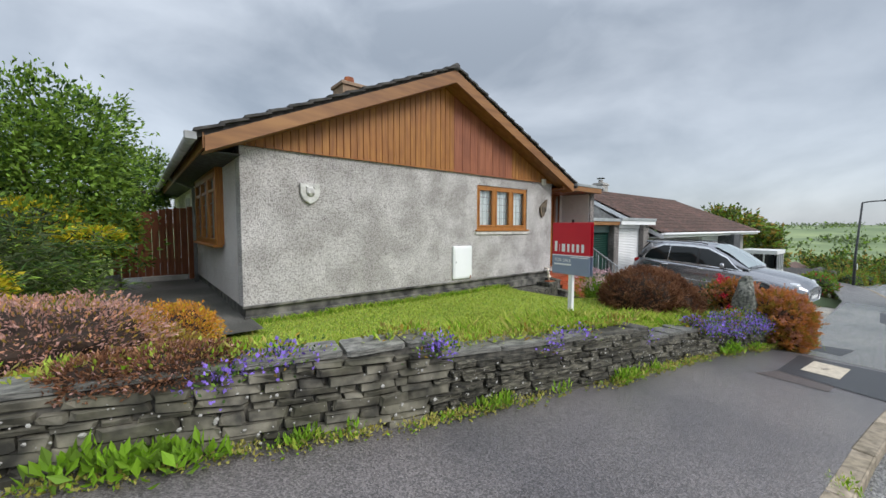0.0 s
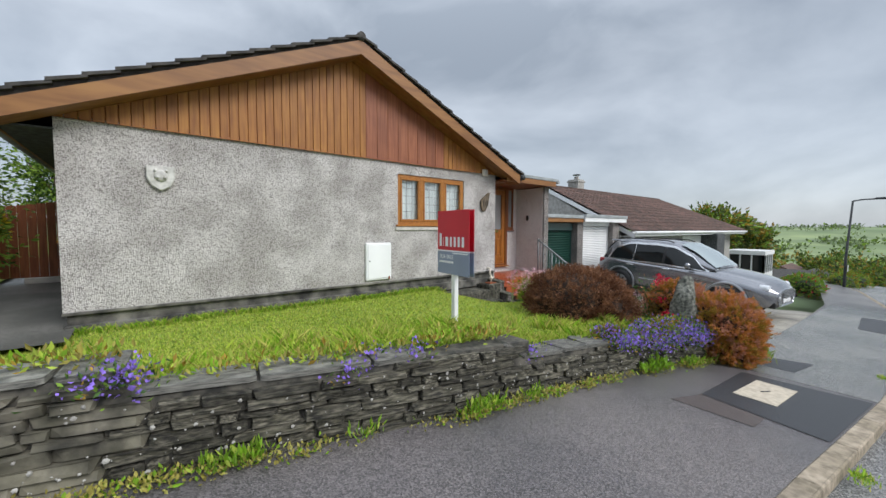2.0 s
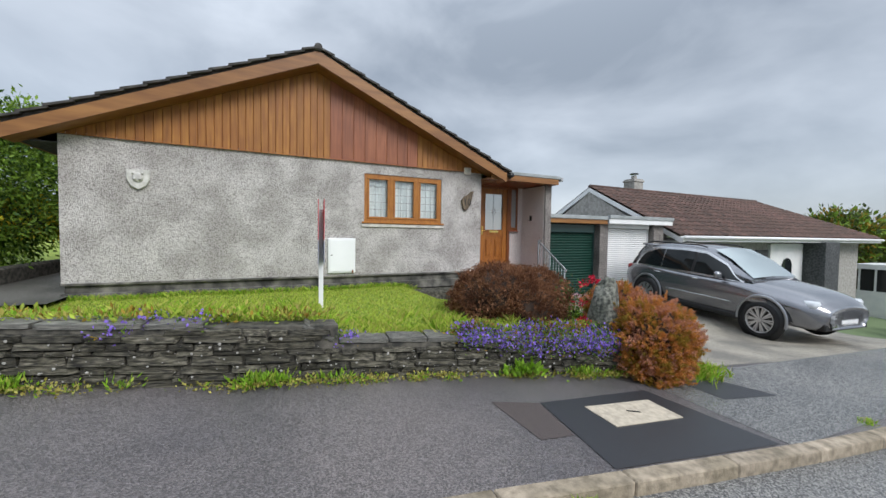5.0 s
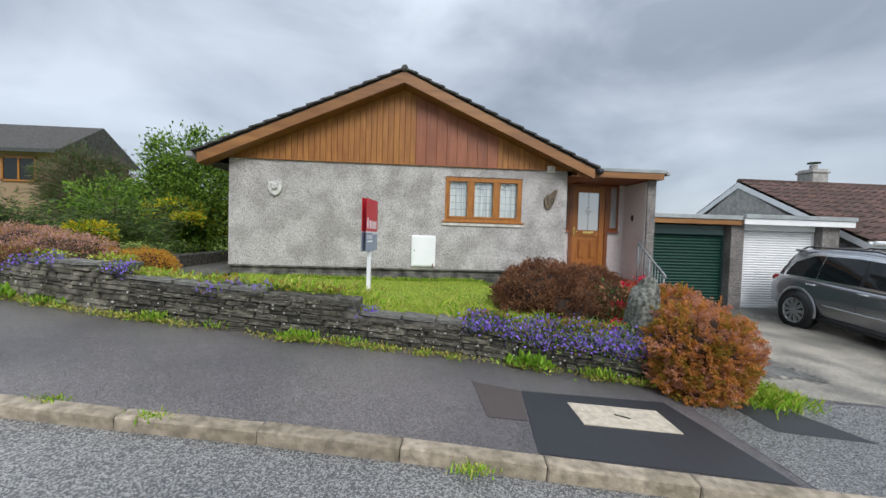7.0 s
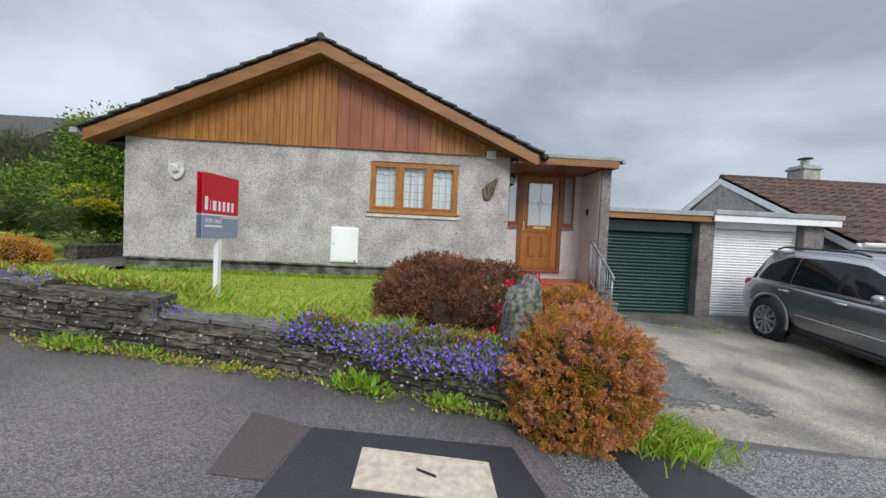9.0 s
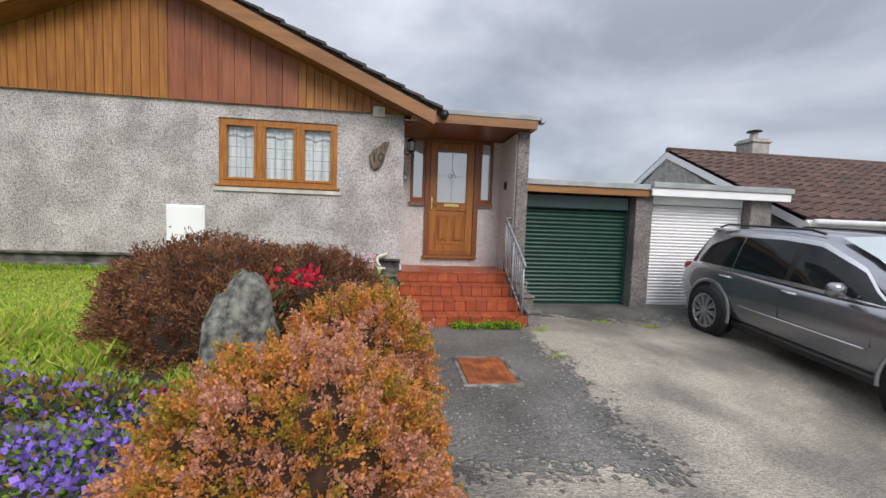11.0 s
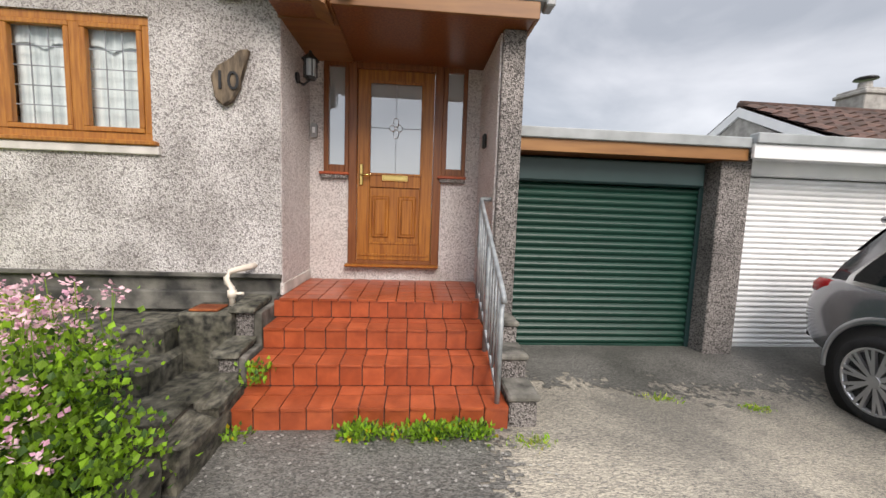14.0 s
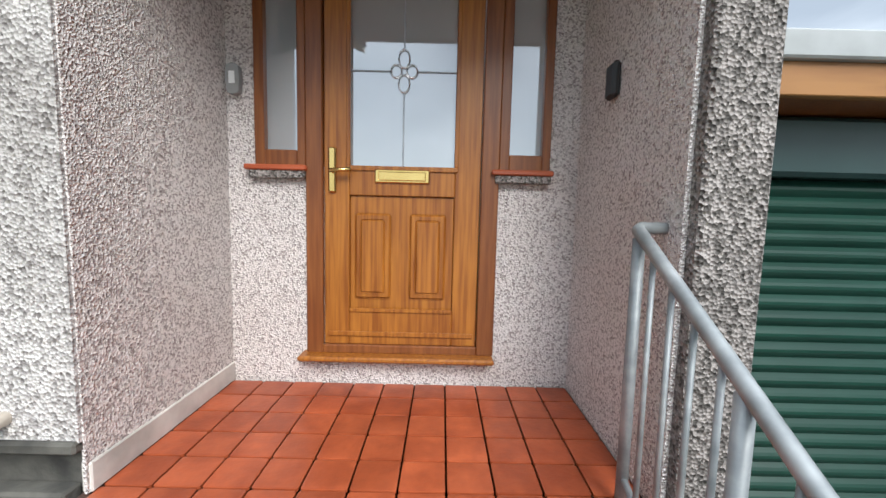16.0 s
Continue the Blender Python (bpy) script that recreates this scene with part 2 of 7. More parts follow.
M_LEAD = mat("lead_strip", (0.32, 0.34, 0.36), (0.22, 0.23, 0.25), 8, 0.4, metal=0.4)
M_NET = mat("net_curtain", (0.85, 0.88, 0.88), (0.55, 0.60, 0.62), 3, 0.9, stretch=(9, 9, 0.4))
# the room's dimness is put into this dark grey
M_ROOM = mat("room_shade_panel", (0.16, 0.17, 0.18), (0.1, 0.11, 0.12), 2, 0.9)
M_GLASS = clear_glass("window_glass")
# half mirror; the pale base colour adds to the sky's reflection
M_MIRGLASS = glassy("sky_toned_door_glass", (0.40, 0.44, 0.46), 0.03, 2.2)
M_MIRGLASS.node_tree.nodes["Principled BSDF"].inputs["Metallic"].default_value = 0.5
M_MIRGLASS.node_tree.nodes["Principled BSDF"].inputs["Base Color"].default_value = (0.46, 0.49, 0.51, 1)
M_PAINT = mat("grey_metallic_paint", (0.26, 0.265, 0.285), (0.245, 0.25, 0.27), 4, 0.22, metal=0.75, spec=0.7)
M_PAINT.node_tree.nodes["Principled BSDF"].inputs["Coat Weight"].default_value = 1.0
M_CARGLASS = glassy("car_glass", (0.012, 0.015, 0.016), 0.02, 0.45)
# pale base colour paints part of the sky reflection on the windscreen
M_SCREEN = glassy("windscreen_glass", (0.45, 0.52, 0.53), 0.03, 1.2)
M_SCREEN.node_tree.nodes["Principled BSDF"].inputs["Metallic"].default_value = 0.5
M_CHROME = mat("satin_chrome", (0.72, 0.73, 0.74), (0.65, 0.66, 0.67), 5, 0.25, metal=0.9)
M_ARCH = mat("bright_arch_trim", (0.42, 0.43, 0.45), (0.36, 0.37, 0.39), 5, 0.28, metal=0.8)
M_TYRE = mat("tyre_rubber", (0.018, 0.018, 0.019), (0.01, 0.01, 0.011), 20, 0.8)
M_ALLOY = mat("alloy_silver", (0.62, 0.62, 0.63), (0.5, 0.5, 0.52), 6, 0.3, metal=0.8)
M_REDLAMP = mat("red_lamp_lens", (0.35, 0.01, 0.012), (0.25, 0.008, 0.01), 6, 0.15)
M_LAMPW = mat("clear_lamp_lens", (0.62, 0.65, 0.68), (0.5, 0.53, 0.56), 9, 0.1)
M_SIGNRED = mat("red_sign_print", (0.56, 0.012, 0.03), (0.52, 0.01, 0.028), 3, 0.4)
M_SIGNGREY = mat("grey_sign_print", (0.25, 0.29, 0.40), (0.23, 0.27, 0.375), 3, 0.4)
M_SIGNW = mat("white_sign_print", (0.8, 0.8, 0.82), (0.75, 0.75, 0.77), 3, 0.4)
M_WOODP = mat("driftwood", (0.20, 0.15, 0.10), (0.06, 0.045, 0.033), 7, 0.85, 0.7, stretch=(3, 3, 0.8))
M_PLASTER = mat("cast_stone_plaque", (0.62, 0.61, 0.58), (0.38, 0.37, 0.35), 12, 0.85, 0.3)
M_GATE = mat("red_brown_gate", (0.25, 0.075, 0.025), (0.17, 0.045, 0.015), 5, 0.6, 0.2, stretch=(6, 6, 0.6))
M_BRICKH = mat("buff_brick_wall", (0.32, 0.22, 0.15), (0.22, 0.15, 0.10), 20, 0.9, 0.2)
M_GREYH = mat("grey_render", (0.40, 0.385, 0.36), (0.26, 0.25, 0.235), 8, 0.9, 0.3, bscale=50)
M_DARKSTONE = mat("dark_stone_pier", (0.085, 0.09, 0.095), (0.03, 0.032, 0.035), 14, 0.85, 0.6)


def leaf(name, col, var=0.35, rough=0.6, trans=0.25):
    """Leaves that vary from leaf to leaf (one value a leaf) and let some light through."""
    m = bpy.data.materials.new(name)
    m.use_nodes = True
    nt = m.node_tree
    b = nt.nodes["Principled BSDF"]
    b.inputs["Roughness"].default_value = rough
    b.inputs["Specular IOR Level"].default_value = 0.3
    g = nt.nodes.new("ShaderNodeNewGeometry")
    mr = nt.nodes.new("ShaderNodeMapRange")
    mr.inputs["To Min"].default_value, mr.inputs["To Max"].default_value = 1 - var, 1 + var
    hs = nt.nodes.new("ShaderNodeHueSaturation")
    hs.inputs["Color"].default_value = (*col, 1)
    nt.links.new(g.outputs["Random Per Island"], mr.inputs["Value"])
    nt.links.new(mr.outputs[0], hs.inputs["Value"])
    tl = nt.nodes.new("ShaderNodeBsdfTranslucent")
    mx = nt.nodes.new("ShaderNodeMixShader")
    mx.inputs[0].default_value = trans
    nt.links.new(hs.outputs[0], b.inputs["Base Color"])
    nt.links.new(hs.outputs[0], tl.inputs["Color"])
    nt.links.new(b.outputs[0], mx.inputs[1])
    nt.links.new(tl.outputs[0], mx.inputs[2])
    nt.links.new(mx.outputs[0], nt.nodes["Material Output"].inputs["Surface"])
    return m


L_ORANGE = leaf("orange_heather", (0.55, 0.24, 0.06), 0.28)
L_PINKO = leaf("salmon_heather", (0.54, 0.27, 0.17), 0.25)
L_OLIVE = leaf("olive_heather", (0.32, 0.21, 0.03))
L_BROWN = leaf("brown_heather", (0.14, 0.06, 0.03), 0.5)
L_BROWN2 = leaf("dry_heather_tips", (0.27, 0.13, 0.065), 0.4)
L_DUST = leaf("dusty_pink_heather", (0.46, 0.27, 0.23))
L_YELLOW = leaf("golden_foliage", (0.52, 0.42, 0.02))
L_GOLD = leaf("gold_heather", (0.55, 0.27, 0.03))
L_GREEN = leaf("fresh_green", (0.17, 0.29, 0.035), trans=0.35)
L_DGREEN = leaf("dark_green_leaf", (0.05, 0.105, 0.022))
L_TREE = leaf("shrub_leaf", (0.17, 0.27, 0.035), 0.45, 0.5, 0.35)
L_CONIF = leaf("conifer_green", (0.075, 0.10, 0.035))
L_PURPLE = leaf("purple_petal", (0.27, 0.17, 0.66))
L_PINK = leaf("pale_pink_petal", (0.74, 0.50, 0.55))
L_RED = leaf("crimson_petal", (0.62, 0.01, 0.05))
L_GRASS = leaf("grass_blade", (0.40, 0.50, 0.07), 0.35, trans=0.4)
L_GRASSY = leaf("straw_grass", (0.50, 0.48, 0.13), 0.35, trans=0.4)
L_MOSS = leaf("yellow_moss", (0.34, 0.30, 0.07))
L_WEED = leaf("bright_weed", (0.22, 0.40, 0.025), trans=0.4)
L_FAR = leaf("far_tree_leaf", (0.085, 0.12, 0.035))
# paler than nearer trees: distance haze mixed into the leaf colour
L_FARWOOD = leaf("hazed_wood_leaf", (0.15, 0.20, 0.09))
L_FARTWIG = leaf("bare_twig", (0.14, 0.10, 0.07))


# ---- building helpers ----
def mesh_ob(name, verts, faces, mats, parent=None, smooth=False, idx=None):
    me = bpy.data.meshes.new(name)
    me.from_pydata([tuple(v) for v in verts], [], [tuple(f) for f in faces])
    for m in mats if isinstance(mats, (list, tuple)) else [mats]:
        me.materials.append(m)
    if idx is not None:
        me.polygons.foreach_set("material_index", idx)
    if smooth:
        me.polygons.foreach_set("use_smooth", [True] * len(me.polygons))
    ob = new(name, me)
    return adopt(ob, parent)


def adopt(ob, parent):
    if parent:
        ob.parent = parent
        ob.matrix_parent_inverse = parent.matrix_basis.inverted() if parent.type == "EMPTY" else Matrix.Identity(4)
    return ob


def base(name, x, y, z):
    ob = new(name)
    ob.matrix_basis = Matrix.Translation((x, y, z))
    ob.empty_display_size = 0.1
    return ob


def bm_ob(name, bm, mats, parent=None, smooth=False):
    me = bpy.data.meshes.new(name)
    bmesh.ops.recalc_face_normals(bm, faces=bm.faces)
    bm.to_mesh(me)
    bm.free()
    for m in mats if isinstance(mats, (list, tuple)) else [mats]:
        me.materials.append(m)
    if smooth:
        me.polygons.foreach_set("use_smooth", [True] * len(me.polygons))
    return adopt(new(name, me), parent)


def add_box(bm, lo, hi, bevel=0.0, m=None, mi=0):
    lo, hi = Vector(lo), Vector(hi)
    mm = Matrix.Translation((lo + hi) / 2) @ Matrix.Diagonal((*(hi - lo), 1))
    r = bmesh.ops.create_cube(bm, size=1, matrix=(m or Matrix.Identity(4)) @ mm)
    vs = r["verts"]
    fs = {f for v in vs for f in v.link_faces}
    for f in fs:
        f.material_index = mi
    if bevel:
        es = list({e for v in vs for e in v.link_edges})
        bmesh.ops.bevel(bm, geom=es, offset=bevel, segments=1, affect="EDGES", profile=0.5, material=-1)


def box(name, lo, hi, m, bevel=0.004, parent=None):
    bm = bmesh.new()
    add_box(bm, lo, hi, bevel)
    return bm_ob(name, bm, m, parent)


def boxes(name, lohis, m, bevel=0.004, parent=None):
    bm = bmesh.new()
    for lo, hi in lohis:
        add_box(bm, lo, hi, bevel)
    return bm_ob(name, bm, m, parent)


def tube(name, pts, r, m, parent=None, n=10, caps=True):
    """A round bar along a chain of points."""
    bm = bmesh.new()
    rings = []
    pts = [Vector(p) for p in pts]
    rr = r if isinstance(r, (list, tuple)) else [r] * len(pts)
    for i, p in enumerate(pts):
        d = (pts[min(i + 1, len(pts) - 1)] - pts[max(i - 1, 0)]).normalized()
        a = d.orthogonal().normalized() if abs(d.z) > 0.95 else d.cross(Vector((0, 0, 1))).normalized()
        b = d.cross(a)
        rings.append([bm.verts.new(p + rr[i] * (math.cos(k * math.tau / n) * a + math.sin(k * math.tau / n) * b)) for k in range(n)])
    for u, v in zip(rings, rings[1:]):
        for k in range(n):
            bm.faces.new((u[k], u[(k + 1) % n], v[(k + 1) % n], v[k]))
    if caps:
        bm.faces.new(rings[0][::-1])
        bm.faces.new(rings[-1])
    return bm_ob(name, bm, m, parent, smooth=True)


def prism(name, outline, axis, lo, hi, m, parent=None, bevel=0.0):
    """An outline of 2D points, pulled along an axis from lo to hi."""
    bm = bmesh.new()
    def at(p, d):
        q = list(p)
        q.insert("xyz".index(axis), d)
        return q
    a = [bm.verts.new(at(p, lo)) for p in outline]
    b = [bm.verts.new(at(p, hi)) for p in outline]
    n = len(outline)
    bm.faces.new(a)
    bm.faces.new(b[::-1])
    for i in range(n):
        bm.faces.new((a[i], b[i], b[(i + 1) % n], a[(i + 1) % n]))
    if bevel:
        bmesh.ops.bevel(bm, geom=list(bm.edges), offset=bevel, segments=1, affect="EDGES")
    return bm_ob(name, bm, m, parent)


def clamp(v, a, b):
    return max(a, min(b, v))


def ease(v):
    v = clamp(v, 0, 1)
    return v * v * (3 - 2 * v)


def lerp_line(pts, x):
    """Piecewise linear y of x."""
    for (a, b), (c, d) in zip(pts, pts[1:]):
        if x <= c:
            return b + (d - b) * (x - a) / (c - a)
    return pts[-1][1]


def sheet(name, xs, ys, zf, m, parent=None, keep=None, yf=None, smooth=True):
    """A surface over a grid; yf(x, v) turns the second number into y."""
    verts, faces, ids = [], [], {}
    for i, x in enumerate(xs):
        for j, v in enumerate(ys):
            y = yf(x, v) if yf else v
            ids[i, j] = len(verts)
            verts.append((x, y, zf(x, y)))
    for i in range(len(xs) - 1):
        for j in range(len(ys) - 1):
            faces.append((ids[i, j], ids[i + 1, j], ids[i + 1, j + 1], ids[i, j + 1]))
    return mesh_ob(name, verts, faces, m, parent, smooth)


def steps(a, b, n):
    return [a + (b - a) * i / n for i in range(n + 1)]


# ---- lie of the land ----
KERB = [(-40, 5.6), (-12, 2.1), (0.5, 0.82), (3.3, 0.50), (5.2, 0.36), (7.0, 0.15), (9.0, -0.07), (12.0, -0.24), (20.0, -0.1), (32.0, 1.2), (70.0, 9.0)]
WALLY = [(-40, 11.0), (-6.0, 4.0), (0.15, 2.92), (1.9, 2.47), (4.2, 2.09), (6.1, 1.90), (7.9, 1.55), (8.6, 1.40), (12.0, 1.15), (20.0, 1.3), (32, 2.6), (70, 10.4)]


def kerb_y(x):
    return lerp_line(KERB, x)


def wall_y(x):
    return lerp_line(WALLY, x)


def path_z(x, y):
    return 0.555 - 0.065 * (clamp(x, -25, 75) - 6.1) + 0.05 * (clamp(y, -6, 3.2) - 0.2)


def drive_z(x, y):
    dip = 0.14 * ease((x - 11.2) / 2.2) * ease((y - 1.5) / 1.1) * (1 - ease((y - 5.45) / 1.0))
    return path_z(x, min(y, 1.5)) * (1 - ease((y - 1.5) / 3.2)) + 0.385 * ease((y - 1.5) / 3.2) - dip


def lawn_z(x, y):
    near = 1 - ease((y - 2.3) / 2.6)
    rim = lerp_line([(-10, 1.72), (1.5, 1.42), (2.4, 1.30), (4.9, 1.2), (5.3, 0.98), (8.6, 0.86), (20, 0.86)], x)
    return 0.95 * (1 - near) + rim * near + 0.02 * noise.noise((x * 1.3, y * 1.3, 0))


# ---- ground, road, pavement ----
def land_z(x, y):
    d = math.hypot(x - 8, y)
    z = -0.065 * (clamp(x, -60, 110) - 6.1) + 0.05 * (clamp(y, -6, 40) - 0.2) - 0.15
    z -= 0.075 * clamp(x - 36, 0, 110)
    far = ease((d - 150) / 550)
    hills = 8 + 10 * noise.noise((x * 0.0016, y * 0.0016, 3.3)) + 3 * noise.noise((x * 0.006, y * 0.006, 1.1))
    return z * (1 - far) + hills * far - 0.35 * (1 - far)


GX = sorted({*steps(-3000, -100, 20), *steps(-100, 200, 60), *steps(200, 900, 35), *steps(900, 3000, 14)})
GY = sorted({*steps(-3000, -100, 20), *steps(-100, 200, 60), *steps(200, 900, 35), *steps(900, 3000, 14)})
tagged(sheet("ground", GX, GY, land_z, M_FIELD), "rolling green fields reaching to the horizon", "ground", kind="structure")

XS = sorted({*steps(-40, -6, 17), *steps(-6, 22, 112), *steps(22, 46, 16)})
tagged(sheet("road", XS, steps(0, 1, 8), lambda x, y: path_z(x, y) - 0.078 - 0.012 * clamp(kerb_y(x) - y, 0, 3), M_ROAD, yf=lambda x, v: kerb_y(x) - 0.09 - 7.0 * v), "worn wet grey asphalt road with coarse chippings", "road", kind="structure")
pavement = tagged(sheet("pavement", XS, steps(0, 1, 8), path_z, M_ASPH, yf=lambda x, v: kerb_y(x) + (wall_y(x) + 0.12 - kerb_y(x)) * v), "damp grey asphalt pavement sloping downhill", "pavement", kind="structure")
tagged(sheet("pavement_far_side", XS, steps(0, 1, 2), lambda x, y: path_z(x, y), M_ASPH, yf=lambda x, v: kerb_y(x) - 7.1 - 12 * v), "asphalt pavement across the road", "pavement", kind="structure")
drive = tagged(sheet("driveway", steps(8.9, 16.6, 40), steps(0, 1, 30), drive_z, M_DRIVE, yf=lambda x, v: wall_y(x) + 0.125 + (7.4 - wall_y(x)) * v), "weathered brushed concrete driveway with dark stains", "driveway", kind="structure")

# damp dark concrete before the steps and the garages, wearing away in flecks into the paler concrete
def worn_film(name, x0, x1, y0, y1, cell, cover, label):
    rg = random.Random(77)
    nx, ny = int((x1 - x0) / cell), int((y1 - y0) / cell)
    verts = []
    for j in range(ny + 1):
        for i in range(nx + 1):
            x = x0 + (i + rg.uniform(-0.3, 0.3)) * cell
            y = y0 + (j + rg.uniform(-0.3, 0.3)) * cell
            verts.append((x, y, drive_z(x, y) + 0.006))
    faces = []
    for j in range(ny):
        for i in range(nx):
            x, y = x0 + i * cell, y0 + j * cell
            ragged = 0.22 * noise.noise((1.7 * x, 2.6 * y, 4)) + 0.16 * noise.noise((5 * x, 11 * y, 7)) + rg.uniform(-0.16, 0.16)
            if cover(x, y) + ragged > 0:
                k = j * (nx + 1) + i
                faces.append((k, k + 1, k + nx + 2, k + nx + 1))
    return tagged(mesh_ob(name, verts, faces, M_DARKC, smooth=True), label, "path", kind="structure")


worn_film("dark_path", 8.95, 11.3, 1.6, 5.3, 0.028, lambda x, y: min(10.66 - x, y - 2.05), "dark damp concrete path before the steps")
worn_film("garage_apron", 10.72, 16.4, 5.0, 7.2, 0.034, lambda x, y: y - 5.72, "dark damp concrete strip before the garages")

# fresh patch round the manhole, older patch beside it
def patch(name, corners, m, lift, label):
    v = [(x, y, path_z(x, y) + lift) for x, y in corners]
    n = 8
    verts = []
    for i in range(n + 1):
        for j in range(n + 1):
            u, w = i / n, j / n
            x = (v[0][0] * (1 - u) + v[1][0] * u) * (1 - w) + (v[3][0] * (1 - u) + v[2][0] * u) * w
            y = (v[0][1] * (1 - u) + v[1][1] * u) * (1 - w) + (v[3][1] * (1 - u) + v[2][1] * u) * w
            verts.append((x, y, path_z(x, y) + lift))
    faces = [(i * (n + 1) + j, (i + 1) * (n + 1) + j, (i + 1) * (n + 1) + j + 1, i * (n + 1) + j + 1) for i in range(n) for j in range(n)]
    return tagged(mesh_ob(name, verts, faces, m), label, "asphalt patch", kind="structure")


patch("pavement_patch", [(6.62, 0.24), (8.25, 0.06), (8.05, 1.10), (6.75, 1.14)], M_PATCH, 0.006, "fresh black asphalt patch round a cover")
patch("pavement_patch", [(6.36, 0.66), (6.66, 0.64), (6.74, 1.14), (6.32, 1.27)], M_PATCH2, 0.005, "reddish worn asphalt patch in the pavement")
patch("pavement_patch", [(8.75, 0.72), (9.55, 0.62), (9.2, 1.22), (8.7, 1.2)], M_PATCH, 0.005, "black asphalt patch beside the drive")
patch("pavement_crossing", [(8.35, 0.0), (20.0, -0.05), (20.0, 1.3), (8.25, 1.32)], M_ROAD, 0.0025, "paler worn asphalt crossing before the drive")
patch("pavement_patch", [(14.5, 0.0), (17.5, 0.0), (17.5, 0.5), (14.6, 0.45)], M_PATCH, 0.005, "dark asphalt repair strip")

mh = base("manhole_cover", 7.47, 0.78, path_z(7.47, 0.78))
tagged(mh, "pale rectangular manhole cover set in fresh asphalt", "manhole cover")
for lo, hi, m, n in (((7.10, 0.60), (7.86, 0.97), M_COVER, "plate"), ((7.43, 0.765), (7.54, 0.815), M_BLACK, "slot")):
    v = [(x, y, path_z(x, y) + dz) for dz in (-0.02, 0.012 if n == "plate" else 0.016) for x, y in ((lo[0], lo[1] + 0.03), (hi[0], lo[1] - 0.02), (hi[0], hi[1] - 0.05), (lo[0], hi[1]))]
    mesh_ob(n, v, [(3, 2, 1, 0), (4, 5, 6, 7), (0, 1, 5, 4), (1, 2, 6, 5), (2, 3, 7, 6), (3, 0, 4, 7)], m, mh)

rp = base("inspection_cover", 9.8, 3.5, 0.385)
tagged(rp, "rusty iron inspection cover in the path", "manhole cover")
RX0, RX1, RY0, RY1 = 9.60, 10.05, 3.20, 3.82
rz = drive_z(9.8, 3.5)
box("plate", (RX0, RY0, rz - 0.01), (RX1, RY1, rz + 0.026), M_RUST, 0.004, rp)
boxes("rim", [((RX0 - 0.05, RY0 - 0.05, rz - 0.01), (RX1 + 0.05, RY0 - 0.004, rz + 0.022)), ((RX0 - 0.05, RY1 + 0.004, rz - 0.01), (RX1 + 0.05, RY1 + 0.05, rz + 0.022)),
              ((RX0 - 0.05, RY0, rz - 0.01), (RX0 - 0.004, RY1, rz + 0.022)), ((RX1 + 0.004, RY0, rz - 0.01), (RX1 + 0.05, RY1, rz + 0.022))], M_CEMENT, 0.006, rp)
boxes("rib", [((RX0 + 0.05 + 0.055 * i, RY0 + 0.05, rz + 0.02), (RX0 + 0.075 + 0.055 * i, RY1 - 0.05, rz + 0.029)) for i in range(7)], M_RUST, 0.002, rp)

# kerb stones, each 0.92 m, lower where the drive crosses it
kerb = tagged(base("kerb", 0, 0.8, 0.9), "row of lichened concrete kerb stones", "kerb", kind="structure")
kbm = bmesh.new()
add_box(kbm, (0.002, -0.10, -0.3), (0.918, 0.03, 0.0), 0.01)
bmesh.ops.bevel(kbm, geom=[e for e in kbm.edges if all(v.co.z > -0.02 and v.co.y < -0.08 for v in e.verts) and abs(e.verts[0].co.x - e.verts[1].co.x) > 0.5], offset=0.028, segments=3, affect="EDGES", profile=0.5)
kme = bpy.data.meshes.new("kerb_stone")
kbm.to_mesh(kme)
kbm.free()
kme.materials.append(M_KERB)
kx = -8.0
while kx < 34:
    y0, y1 = kerb_y(kx), kerb_y(kx + 0.92)
    a = math.atan2(y1 - y0, 0.92)
    ln = 0.92 * math.cos(a)
    drop = 0.0 if 4.6 < kx < 9.6 or kx > 17 else 0.008
    z0, z1 = path_z(kx, y0), path_z(kx + ln, y1)
    ob = adopt(new("kerb_stone", kme), kerb)
    m = Matrix.Translation((kx, y0 - 0.0, z0 + 0.012 - drop)) @ pose(0, 0, 0, 0, -math.degrees(math.atan2(z1 - z0, ln)), math.degrees(a))
    ob.matrix_basis = m
    kx += ln


# ---- the bungalow ----
YF, XL, XR, YB = 6.01, 1.80, 9.02, 16.5
house = tagged(base("bungalow", 5.4, 6.01, 1.0), "pebbledashed bungalow with timber-clad gable and brown frames", "house")
ZE, ZA, XA = 3.46, 5.19, 5.41
WIN = (6.33, 8.02, 2.27, 3.23)


